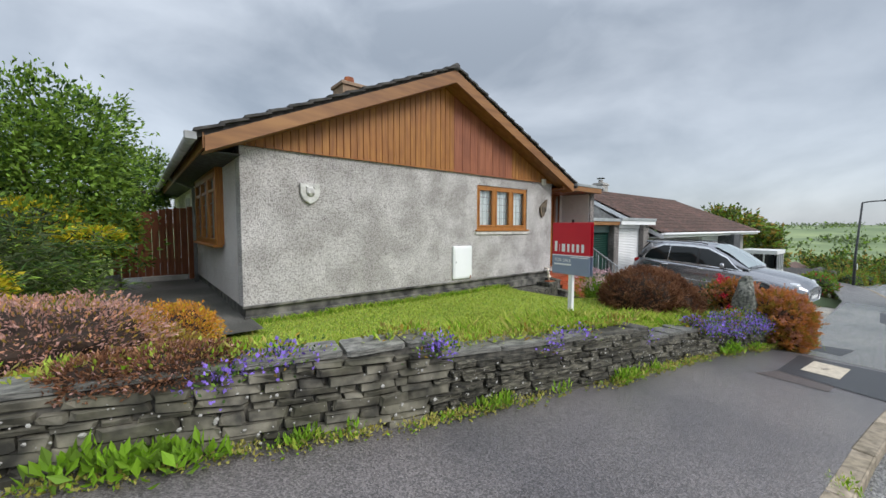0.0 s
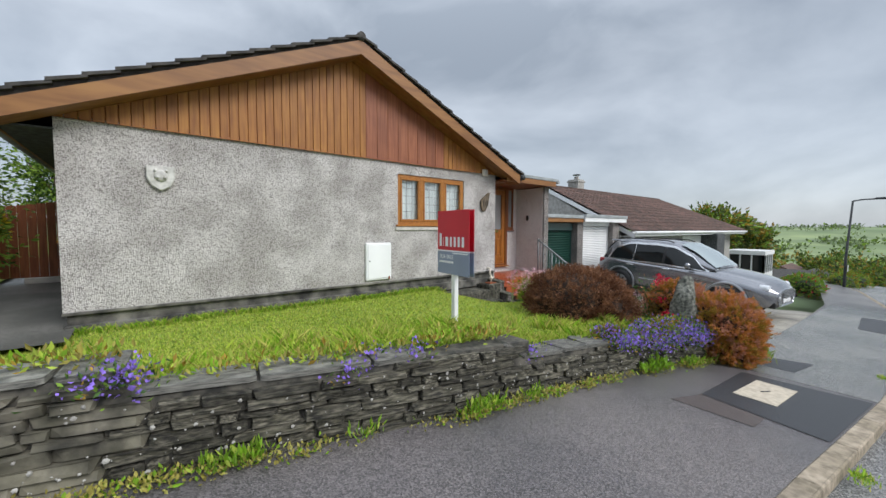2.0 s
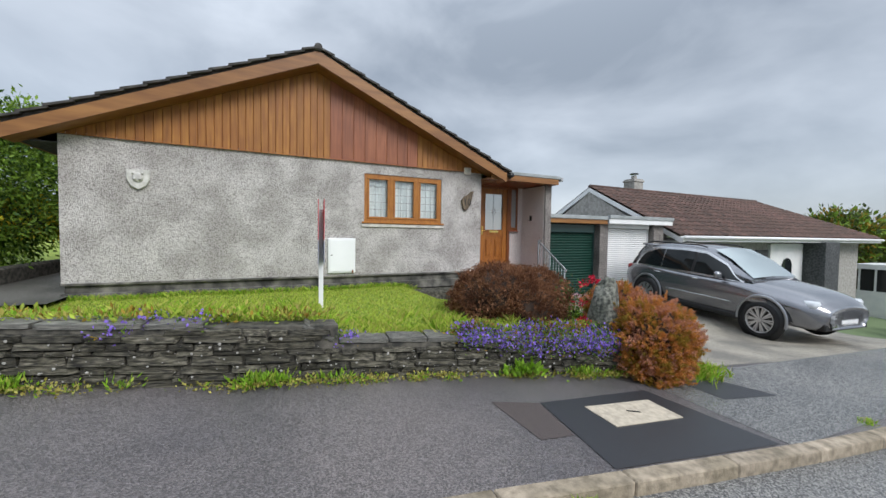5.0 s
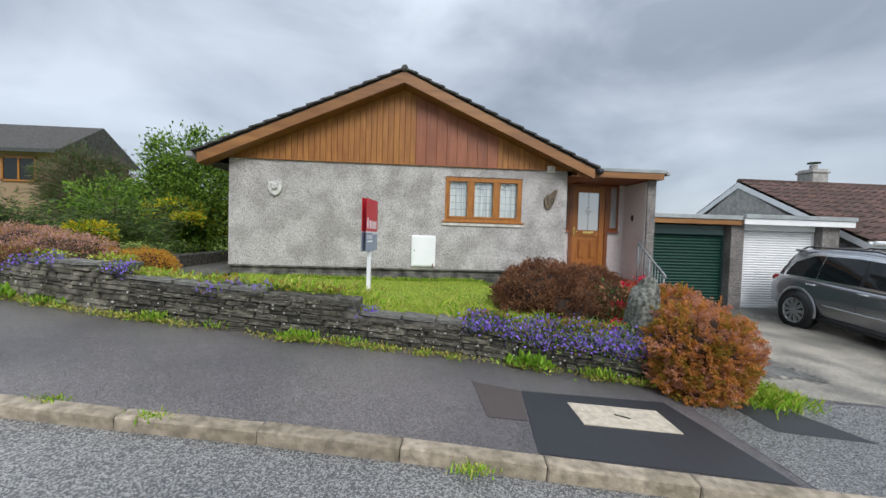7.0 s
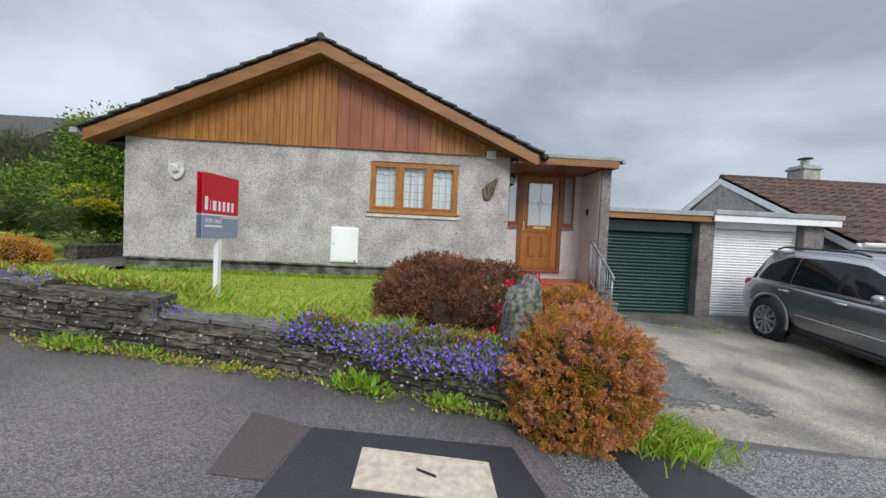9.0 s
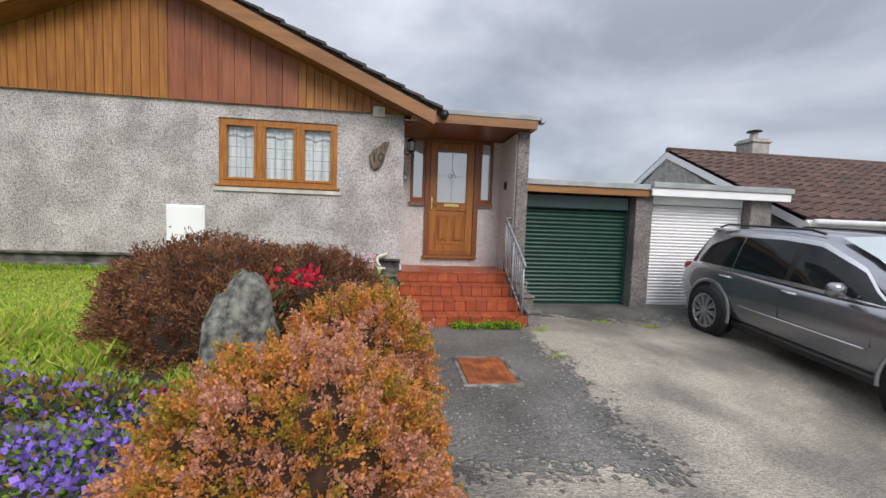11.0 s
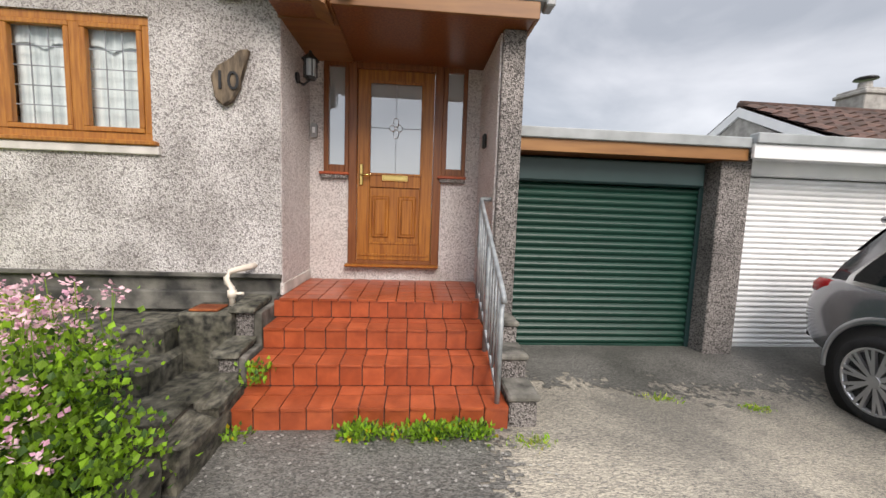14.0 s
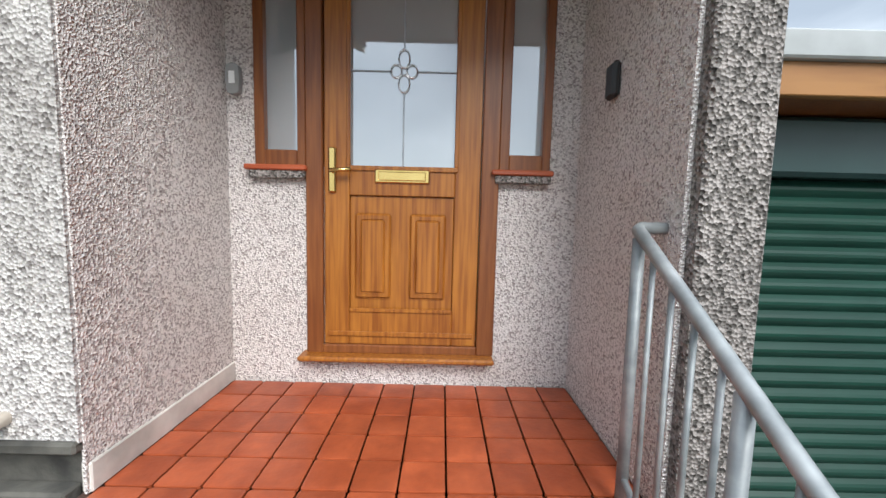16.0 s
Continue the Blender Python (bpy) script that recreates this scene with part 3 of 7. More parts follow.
def wall_with_holes(name, axis, at, thick, a0, a1, z0, z1, holes, m, parent):
    """A thick wall along x (axis 'y') or y (axis 'x'), pierced by openings (a0, a1, z0, z1)."""
    ax = sorted({a0, a1, *[h[0] for h in holes], *[h[1] for h in holes]})
    az = sorted({z0, z1, *[h[2] for h in holes], *[h[3] for h in holes]})
    bm = bmesh.new()
    grid = {}
    def vert(i, j, k):
        if (i, j, k) not in grid:
            d = at + (thick if k else 0)
            grid[i, j, k] = bm.verts.new((ax[i], d, az[j]) if axis == "y" else (d, ax[i], az[j]))
        return grid[i, j, k]
    def solid(i, j):
        if not (0 <= i < len(ax) - 1 and 0 <= j < len(az) - 1):
            return False
        ca, cz = (ax[i] + ax[i + 1]) / 2, (az[j] + az[j + 1]) / 2
        return not any(h[0] < ca < h[1] and h[2] < cz < h[3] for h in holes)
    for i in range(len(ax) - 1):
        for j in range(len(az) - 1):
            if not solid(i, j):
                continue
            for k in (0, 1):
                bm.faces.new([vert(i, j, k), vert(i + 1, j, k), vert(i + 1, j + 1, k), vert(i, j + 1, k)])
            for di, dj, p, q in ((-1, 0, (i, j), (i, j + 1)), (1, 0, (i + 1, j), (i + 1, j + 1)), (0, -1, (i, j), (i + 1, j)), (0, 1, (i, j + 1), (i + 1, j + 1))):
                if not solid(i + di, j + dj):
                    bm.faces.new([vert(*p, 0), vert(*q, 0), vert(*q, 1), vert(*p, 1)])
    return bm_ob(name, bm, m, parent)


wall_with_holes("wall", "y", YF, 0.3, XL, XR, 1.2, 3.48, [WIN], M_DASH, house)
wall_with_holes("wall", "x", XL + 0.004, 0.3, YF + 0.3, YB, 1.2, 3.42, [(7.35, 9.85, 2.02, 3.25), (12.0, 13.2, 2.2, 3.2)], M_DASH_PALE, house)
wall_with_holes("wall", "x", XR - 0.3, 0.296, YF + 0.3, YB, 1.0, 3.46, [], M_DASH_PALE, house)
box("wall", (XL, YB, 0.9), (XR, YB + 0.3, 3.46), M_DASH, 0, house)
box("plinth", (XL + 0.03, YF + 0.035, 0.6), (XR - 0.02, YB, 1.2), M_PLINTH, 0, house)
boxes("plinth_lip", [((XL - 0.012, YF - 0.018, 1.175), (XR, YF + 0.05, 1.215)), ((XL + 0.0, YF - 0.03, 0.90), (XR - 0.03, YF + 0.035, 1.06))], M_PLINTH, 0.008, house)
box("stone_sill", (6.27, YF - 0.03, 2.165), (8.08, YF + 0.01, 2.232), M_PALE, 0.006, house)

# gable cladding: upright boards, the redder ones to one side
clad = box("gable_cladding", (1.75, YF + 0.02, 3.46), (9.05, YF + 0.1, 3.5), M_CLAD_DARK, 0, house)
prism("cladding_backing", [(1.35, 3.47), (9.45, 3.47), (XA, ZA + 0.02)], "y", YF - 0.005, YF + 0.09, M_CLAD_DARK, house)


def gable_z(x):
    return ZA - (ZA - 3.46) * abs(x - XA) / (XA - 1.32)


xx = 1.42
while xx < 9.42:
    w = 0.118 if xx < 5.6 or xx > 7.38 else 0.222
    red = 5.6 <= xx <= 7.38
    w = min(w, 9.42 - xx)
    za, zb = gable_z(xx + 0.004), gable_z(xx + w - 0.004)
    g = 0.0025 if not red else 0.0015
    d = 0.014 if not red else 0.01
    y0 = YF - 0.005
    v = [(xx + g, y0, 3.44), (xx + w - g, y0, 3.44), (xx + w - g, y0, zb), (xx + g, y0, za)]
    bev = 0.005
    f = [(xx + g + bev, y0 - d, 3.44), (xx + w - g - bev, y0 - d, 3.44), (xx + w - g - bev, y0 - d, zb), (xx + g + bev, y0 - d, za)]
    if min(za, zb) > 3.45:
        mesh_ob("plank", v + f, [(4, 5, 6, 7), (0, 1, 5, 4), (1, 2, 6, 5), (2, 3, 7, 6), (3, 0, 4, 7)], M_CLAD_RED if red else M_CLAD, clad)
    xx += w
mesh_ob("drip_edge", [(1.45, YF - 0.04, 3.43), (9.3, YF - 0.04, 3.43), (9.3, YF + 0.0, 3.45), (1.45, YF, 3.45)], [(0, 1, 2, 3)], M_CLAD_DARK, house)

# bargeboards and roof
YO = YF - 0.37
slope = math.atan2(5.30 - 3.47, XA - 1.30)
for s in (-1, 1):
    out = [(XA, 5.25), (XA, 5.03), (XA + s * 4.05, 3.24), (XA + s * 4.05, 3.43)]
    prism("bargeboard", out if s < 0 else out[::-1], "y", YO, YO + 0.03, M_BARGE, house)
    soff = [(XA, 5.04), (XA, 5.02), (XA + s * 4.05, 3.24), (XA + s * 4.05, 3.26)]
    prism("soffit", soff, "y", YO + 0.03, YF - 0.03, M_BARGE, house)
    roof = [(XA, 5.32), (XA, 5.25), (XA + s * 4.13, 3.40), (XA + s * 4.16, 3.46)]
    prism("roof", roof, "y", YO + 0.05, YB + 0.5, M_SLATE, house)
    # the ends of the tile courses at the verge
    n = 15
    for i in range(n):
        t0, t1 = i / n, (i + 1) / n + 0.012
        x0, z0 = XA + s * 4.16 * (1 - t0), 3.45 + 1.855 * t0
        x1, z1 = XA + s * 4.16 * (1 - min(t1, 1)), 3.45 + 1.855 * min(t1, 1)
        prism("roof_tile", [(x0, z0 + 0.05), (x1, z1 + 0.012), (x1, z1 - 0.02), (x0, z0 + 0.012)], "y", YO - 0.035 + 0.01 * (i % 2), YO + 0.45, M_SLATE, house)
tube("ridge_tile", [(XA, YO - 0.03, 5.305), (XA, YB + 0.5, 5.305)], 0.07, M_SLATE, house, 10)
for s in (-1, 1):
    tube("gutter", [(XA + s * 4.19, YO + 0.0, 3.40), (XA + s * 4.19, YB + 0.4, 3.40)], 0.062, M_GUTTER if s < 0 else M_BLACK, house, 10)
    prism("fascia", [(XA + s * 4.05, 3.47), (XA + s * 4.07, 3.47), (XA + s * 4.07, 3.28), (XA + s * 4.05, 3.28)], "y", YO + 0.03, YB, M_BARGE, house)
    box("eaves_soffit", (min(XA + s * 4.05, XA + s * 3.6), YF - 0.02, 3.29), (max(XA + s * 4.05, XA + s * 3.6), YB, 3.31), M_BARGE if s > 0 else M_DARKSTONE, 0, house)
tube("downpipe", [(1.25, 10.4, 3.38), (1.72, 10.4, 3.18), (1.72, 10.4, 1.0)], 0.04, M_GUTTER, house)
boxes("end_cap", [((1.15, YO - 0.02, 3.36), (1.28, YO + 0.04, 3.46))], M_GUTTER, 0.01, house)

# chimney on the roof
ch = boxes("chimney", [((4.42, 8.4, 4.7), (4.98, 8.95, 5.56)), ((4.38, 8.36, 5.56), (5.02, 8.99, 5.64))], M_BRICKH, 0.01, house)
tube("chimney_pot", [(4.7, 8.67, 5.64), (4.7, 8.67, 5.83)], [0.13, 0.11], M_RUST, house)


def casement(name, axis, at, a0, a1, z0, z1, lights, parent, frame_m, out=-1, leaded=True, net=True):
    """A window: frame, mullions, panes with lead strips, sill, curtain behind. axis y: in a wall along x."""
    def P(a, d, z):
        return (a, at + d * -out, z) if axis == "y" else (at + d * -out, a, z)
    def bx(a, b, d0, d1, c, e):
        p, q = P(a, d0, c), P(b, d1, e)
        return tuple(min(u, v) for u, v in zip(p, q)), tuple(max(u, v) for u, v in zip(p, q))
    w = 0.065
    win = boxes(name, [bx(a0, a1, 0.02, 0.09, z1 - w, z1), bx(a0, a1, 0.02, 0.09, z0, z0 + w), bx(a0, a0 + w, 0.02, 0.09, z0 + w, z1 - w), bx(a1 - w, a1, 0.02, 0.09, z0 + w, z1 - w)], frame_m, 0.004, parent)
    cuts = [a0 + (a1 - a0) * i / lights for i in range(lights + 1)]
    for i in range(1, lights):
        boxes("mullion", [bx(cuts[i] - 0.04, cuts[i] + 0.04, 0.015, 0.085, z0 + w, z1 - w)], frame_m, 0.005, win)
    for i in range(lights):
        a, b = cuts[i] + (0.04 if i else w), cuts[i + 1] - (0.04 if i < lights - 1 else w)
        s = 0.04
        boxes("sash", [bx(a, b, 0.008, 0.06, z1 - w - s, z1 - w), bx(a, b, 0.008, 0.06, z0 + w, z0 + w + s), bx(a, a + s, 0.008, 0.06, z0 + w + s, z1 - w - s), bx(b - s, b, 0.008, 0.06, z0 + w + s, z1 - w - s)], frame_m, 0.006, win)
        quad = [P(a + s, 0.053, z0 + w + s), P(b - s, 0.053, z0 + w + s), P(b - s, 0.053, z1 - w - s), P(a + s, 0.053, z1 - w - s)]
        pane = mesh_ob("pane", quad if axis == "y" else quad[::-1], [(0, 1, 2, 3)], M_GLASS, win)
        pane.visible_shadow = False
        if leaded:
            rows, cols = 5, 3
            boxes("lead_strip", [bx(a + s, b - s, 0.046, 0.052, z0 + w + s + (z1 - z0 - 2 * w - 2 * s) * k / rows - 0.004, z0 + w + s + (z1 - z0 - 2 * w - 2 * s) * k / rows + 0.004) for k in range(1, rows)]
                  + [bx(a + s + (b - a - 2 * s) * k / cols - 0.004, a + s + (b - a - 2 * s) * k / cols + 0.004, 0.046, 0.052, z0 + w + s, z1 - w - s) for k in range(1, cols)], M_LEAD, 0, win)
    boxes("sill", [bx(a0 - 0.05, a1 + 0.05, -0.05, 0.1, z0 - 0.035, z0 + 0.002)], frame_m, 0.008, win)
    if net:
        # gathered net curtain with a scalloped valance
        n = 120
        for nm, zt, zb, dd, amp in (("net_curtain", z1 - 0.1, z0 + 0.07, 0.12, 0.012), ("valance", z1 - 0.06, z1 - 0.26, 0.10, 0.012)):
            vs, fs = [], []
            for i in range(n + 1):
                a = a0 + 0.05 + (a1 - a0 - 0.1) * i / n
                ph = 0.4 * amp * math.sin(i * 0.55)
                zz = zb + (0.05 * abs(math.sin(i * 0.16)) if nm == "valance" else 0)
                vs += [P(a, dd + ph, zz), P(a, dd + ph * 0.6, zt)]
            fs = [(2 * i, 2 * i + 2, 2 * i + 3, 2 * i + 1) for i in range(n) if nm == "valance" or (i % 40) > 1]
            mesh_ob(nm, vs, fs, M_NET, win, smooth=True)
    # added dark panel standing in for the unlit room behind the panes
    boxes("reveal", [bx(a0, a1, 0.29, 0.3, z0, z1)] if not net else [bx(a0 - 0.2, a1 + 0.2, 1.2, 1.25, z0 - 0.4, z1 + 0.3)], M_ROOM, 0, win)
    return win


casement("window", "y", YF, *WIN, 3, house, M_UPVC)
# bay-like side window with two lights and top vents
sw = casement("window", "x", XL - 0.12, 7.35, 9.85, 2.02, 3.25, 3, house, M_UPVC, leaded=True)
boxes("window_cheek", [((XL - 0.11, 7.30, 2.02), (XL + 0.02, 7.352, 3.28)), ((XL - 0.11, 9.848, 2.0), (XL + 0.02, 9.90, 3.28)), ((XL - 0.11, 7.3, 3.25), (XL + 0.02, 9.9, 3.29)), ((XL - 0.1, 7.42, 2.92), (XL - 0.05, 9.8, 2.97))], M_UPVC, 0.005, house)
casement("window", "x", XL, 12.0, 13.2, 2.2, 3.2, 2, house, M_WHITE, leaded=False, net=False)

# meter box, vent, plaque and house number on the front
mb = tagged(base("meter_box", 5.89, YF, 1.26), "white plastic meter cabinet on the wall", "meter box")
box("cabinet", (5.63, YF - 0.05, 1.26), (6.15, YF - 0.002, 1.935), M_BOXW, 0.01, mb)
box("door", (5.66, YF - 0.062, 1.29), (6.12, YF - 0.052, 1.905), M_BOXW, 0.006, mb)
box("lock", (5.685, YF - 0.067, 1.6), (5.705, YF - 0.06, 1.62), M_BLACK, 0, mb)
box("rust_streak", (6.08, YF - 0.064, 1.262), (6.11, YF - 0.0505, 1.32), M_RUST, 0.003, mb)
vt = tagged(base("air_vent", 8.63, YF, 3.44), "small square plastic wall vent", "vent")
box("frame", (8.55, YF - 0.05, 3.385), (8.72, YF - 0.025, 3.53), M_CREAM, 0.006, vt)
boxes("louvre", [((8.57, YF - 0.058, 3.405 + 0.026 * i), (8.70, YF - 0.05, 3.42 + 0.026 * i)) for i in range(5)], M_PLASTER, 0.002, vt)
sh = tagged(base("wall_plaque", 2.74, YF, 2.67), "pale cast stone shield plaque with a relief head", "plaque")
prism("shield", [(2.60, 2.99), (2.66, 2.97), (2.75, 2.99), (2.84, 2.97), (2.90, 2.99), (2.90, 2.84), (2.85, 2.73), (2.75, 2.67), (2.65, 2.73), (2.60, 2.84)], "y", YF - 0.05, YF - 0.002, M_PLASTER, sh, 0.01)
bm = bmesh.new()
bmesh.ops.create_icosphere(bm, subdivisions=2, radius=0.075, matrix=Matrix.Translation((2.75, YF - 0.055, 2.86)) @ Matrix.Diagonal((1, 0.45, 1.05, 1)))
for dx in (-0.035, 0.035):
    bmesh.ops.create_icosphere(bm, subdivisions=1, radius=0.022, matrix=Matrix.Translation((2.75 + dx * 1.6, YF - 0.06, 2.925)))
    bmesh.ops.create_icosphere(bm, subdivisions=1, radius=0.02, matrix=Matrix.Translation((2.75 + dx, YF - 0.09, 2.835)))
bm_ob("relief", bm, M_PLASTER, sh, True)
pq = tagged(base("number_plaque", 8.6, YF, 2.55), "driftwood house number plaque on the wall", "house number")
prism("board", [(8.50, 2.80), (8.53, 2.63), (8.59, 2.57), (8.66, 2.61), (8.72, 2.72), (8.74, 2.86), (8.78, 2.94), (8.80, 3.02), (8.72, 3.01), (8.67, 2.93), (8.56, 2.89)], "y", YF - 0.055, YF - 0.002, M_WOODP, pq, 0.012)


def text_ob(name, body, size, m, mtx, parent, depth=0.004):
    cu = bpy.data.curves.new(name, "FONT")
    cu.body, cu.size, cu.extrude, cu.align_x, cu.align_y = body, size, depth, "CENTER", "CENTER"
    tmp = bpy.data.objects.new(name, cu)
    me = bpy.data.meshes.new_from_object(tmp)
    bpy.data.objects.remove(tmp)
    me.transform(mtx)
    me.materials.clear()
    me.materials.append(m)
    return adopt(new(name, me), parent)


text_ob("number", "10", 0.2, M_BLACK, pose(8.63, YF - 0.062, 2.76, 90, 0, 0), pq)

# ---- porch ----
YD = 6.86
ZP = 1.03
wall_with_holes("porch_wall", "y", YD, 0.25, XR - 0.02, 11.02, 1.0, 3.46, [(9.17, 9.54, 2.17, 3.33), (10.38, 10.67, 2.17, 3.33), (9.54, 10.38, 1.2, 3.33)], M_DASH_PALE, house)
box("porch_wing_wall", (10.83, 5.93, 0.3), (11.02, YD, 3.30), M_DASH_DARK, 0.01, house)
box("porch_side_wall", (XR - 0.005, YF + 0.012, 1.03), (XR + 0.006, YD, 3.30), M_DASH_PALE, 0, house)
box("porch_reveal", (10.815, 5.98, 1.02), (10.832, YD, 3.28), M_DASH_PALE, 0, house)
box("porch_roof", (XR + 0.02, 5.72, 3.42), (11.12, 7.2, 3.50), M_FLASH, 0.01, house)
box("porch_fascia", (XR + 0.1, 5.735, 3.29), (11.06, 5.77, 3.42), M_BARGE, 0.004, house)
box("porch_fascia_side", (11.03, 5.77, 3.29), (11.06, 7.2, 3.42), M_BARGE, 0.004, house)
box("porch_ceiling", (XR, 5.77, 3.30), (11.03, YD, 3.32), M_DOORDARK, 0, house)
boxes("roof_outlet", [((11.1, 5.70, 3.38), (11.17, 5.84, 3.47))], M_GUTTER, 0.01, house)
box("porch_skirting", (9.0, 6.03, 1.03), (9.035, YD, 1.13), M_PALE, 0.004, house)

door = boxes("front_door", [((9.56, YD - 0.01, 1.245), (9.69, YD + 0.045, 3.235)), ((10.23, YD - 0.01, 1.245), (10.36, YD + 0.045, 3.235)), ((9.69, YD - 0.01, 3.11), (10.23, YD + 0.045, 3.235)), ((9.69, YD - 0.01, 2.03), (10.23, YD + 0.045, 2.165)),
                            ((9.69, YD - 0.01, 1.245), (10.23, YD + 0.045, 1.43)), ((9.69, YD + 0.006, 1.43), (10.23, YD + 0.04, 2.03))], M_DOOR, 0.004, house)
for a, b in ((9.715, 9.905), (10.0, 10.19)):
    bm = bmesh.new()
    add_box(bm, (a, YD - 0.008, 1.49), (b, YD + 0.012, 1.94), 0.012)
    add_box(bm, (a + 0.03, YD - 0.016, 1.52), (b - 0.03, YD + 0.0, 1.91), 0.012)
    bm_ob("raised_panel", bm, M_DOOR, door)
tagged(boxes("bead", [((9.69, YD - 0.018, 1.42), (10.23, YD - 0.008, 1.44)), ((9.58, YD - 0.02, 1.29), (10.34, YD - 0.008, 1.315)), ((9.675, YD - 0.02, 2.155), (10.245, YD - 0.008, 2.18)), ((9.675, YD - 0.02, 3.10), (10.245, YD - 0.008, 3.125)),
               ((9.675, YD - 0.02, 2.18), (9.695, YD - 0.008, 3.10)), ((10.225, YD - 0.02, 2.18), (10.245, YD - 0.008, 3.10))], M_DOOR, 0.003, door), kind="stuff")
box("glass", (9.69, YD + 0.014, 2.165), (10.23, YD + 0.022, 3.11), M_MIRGLASS, 0, door)
# leaded rose and cross lines
cx, cz = 9.96, 2.655
lead = [((cx - 0.003, YD + 0.006, 2.17), (cx + 0.003, YD + 0.014, cz - 0.1)), ((cx - 0.003, YD + 0.006, cz + 0.1), (cx + 0.003, YD + 0.014, 3.1)), ((9.69, YD + 0.006, cz - 0.003), (cx - 0.06, YD + 0.014, cz + 0.003)), ((cx + 0.06, YD + 0.006, cz - 0.003), (10.23, YD + 0.014, cz + 0.003))]
boxes("lead_strip", lead, M_LEAD, 0, door)
for px, pz, rx_, rz_ in ((0, 0.06, 0.028, 0.045), (0, -0.06, 0.028, 0.045), (0.04, 0, 0.028, 0.032), (-0.04, 0, 0.028, 0.032)):
    pts = [(cx + px + rx_ * math.sin(k * math.tau / 12), YD + 0.008, cz + pz + rz_ * math.cos(k * math.tau / 12)) for k in range(13)]
    tube("lead_petal", pts, 0.0045, M_CHROME, door, 6, False)
door.location.x = -0.042
hd = box("handle", (9.585, YD - 0.03, 2.04), (9.625, YD - 0.01, 2.27), M_BRASS, 0.008, door)
tube("lever", [(9.605, YD - 0.02, 2.15), (9.605, YD - 0.06, 2.15), (9.71, YD - 0.065, 2.155)], 0.011, M_BRASS, hd, 8)
lbx = box("letterbox", (9.82, YD - 0.024, 2.095), (10.10, YD - 0.01, 2.165), M_BRASS, 0.006, door)
box("flap", (9.84, YD - 0.031, 2.107), (10.08, YD - 0.024, 2.152), M_BRASS, 0.004, lbx)
boxes("door_frame", [((9.43, YD - 0.03, 1.2), (9.515, YD + 0.06, 3.33)), ((10.322, YD - 0.03, 1.2), (10.41, YD + 0.06, 3.33)), ((9.515, YD - 0.03, 3.235), (10.322, YD + 0.06, 3.33)), ((9.515, YD - 0.028, 1.2), (10.322, YD + 0.06, 1.245))], M_DOORDARK, 0.005, house)
box("threshold", (9.40, YD - 0.10, 1.175), (10.41, YD + 0.03, 1.202), M_DOOR, 0.008, house)
for a, b in ((9.17, 9.43), (10.41, 10.67)):
    sl = boxes("sidelight", [((a, YD - 0.02, 2.17), (a + 0.05, YD + 0.05, 3.33)), ((b - 0.045, YD - 0.02, 2.17), (b - 0.002, YD + 0.05, 3.33)), ((a + 0.05, YD - 0.02, 2.17), (b - 0.045, YD + 0.05, 2.25)), ((a + 0.05, YD - 0.02, 3.25), (b - 0.045, YD + 0.05, 3.33))], M_DOORDARK, 0.004, house)
    box("pane", (a + 0.05, YD + 0.02, 2.25), (b - 0.045, YD + 0.026, 3.25), M_MIRGLASS, 0, sl)
    box("sill", (a - 0.04, YD - 0.06, 2.145), (b + 0.01, YD + 0.02, 2.172), M_TILE, 0.006, sl)
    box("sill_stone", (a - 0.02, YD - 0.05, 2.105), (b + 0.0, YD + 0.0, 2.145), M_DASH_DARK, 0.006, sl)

bell = tagged(base("key_safe", 9.1, YD, 2.55), "small oval grey key safe on the wall", "key safe")
prism("case", [(9.075 + 0.035 * math.cos(k * math.tau / 14), 2.585 + (0.05 if math.sin(k * math.tau / 14) > 0 else -0.05) * (1 if abs(math.sin(k * math.tau / 14)) > 0.1 else 0) + 0.025 * math.sin(k * math.tau / 14)) for k in range(14)], "y", YD - 0.04, YD - 0.002, M_GUTTER, bell, 0.004)
box("cover", (9.06, YD - 0.045, 2.56), (9.09, YD - 0.04, 2.62), M_WHITE, 0.003, bell)
sen = tagged(base("doorbell", 10.76, 6.5, 2.4), "small black doorbell unit on the porch wall", "doorbell")
box("case", (10.78, 6.42, 2.42), (10.814, 6.50, 2.56), M_BLACK, 0.012, sen)

lan = tagged(base("wall_lantern", 9.04, 6.42, 3.0), "black metal coach lantern on the porch wall", "wall lamp")
bm = bmesh.new()
bmesh.ops.create_cone(bm, segments=8, radius1=0.05, radius2=0.05, depth=0.02, cap_ends=True, matrix=pose(9.035, 6.42, 2.97, 0, 90, 0))
bmesh.ops.create_cone(bm, segments=6, radius1=0.085, radius2=0.02, depth=0.06, cap_ends=True, matrix=pose(9.15, 6.42, 3.16))
bmesh.ops.create_cone(bm, segments=6, radius1=0.045, radius2=0.055, depth=0.025, cap_ends=True, matrix=pose(9.15, 6.42, 2.97))
bmesh.ops.create_icosphere(bm, subdivisions=1, radius=0.018, matrix=pose(9.15, 6.42, 3.2))
for k in range(6):
    a = k * math.tau / 6
    add_box(bm, (9.15 + 0.058 * math.cos(a) - 0.005, 6.42 + 0.058 * math.sin(a) - 0.005, 2.975), (9.15 + 0.058 * math.cos(a) + 0.005, 6.42 + 0.058 * math.sin(a) + 0.005, 3.14))
bm_ob("cage", bm, M_BLACK, lan)
tube("arm", [(9.03, 6.42, 2.94), (9.09, 6.42, 2.91), (9.15, 6.42, 2.96)], 0.011, M_BLACK, lan, 8)
bm = bmesh.new()
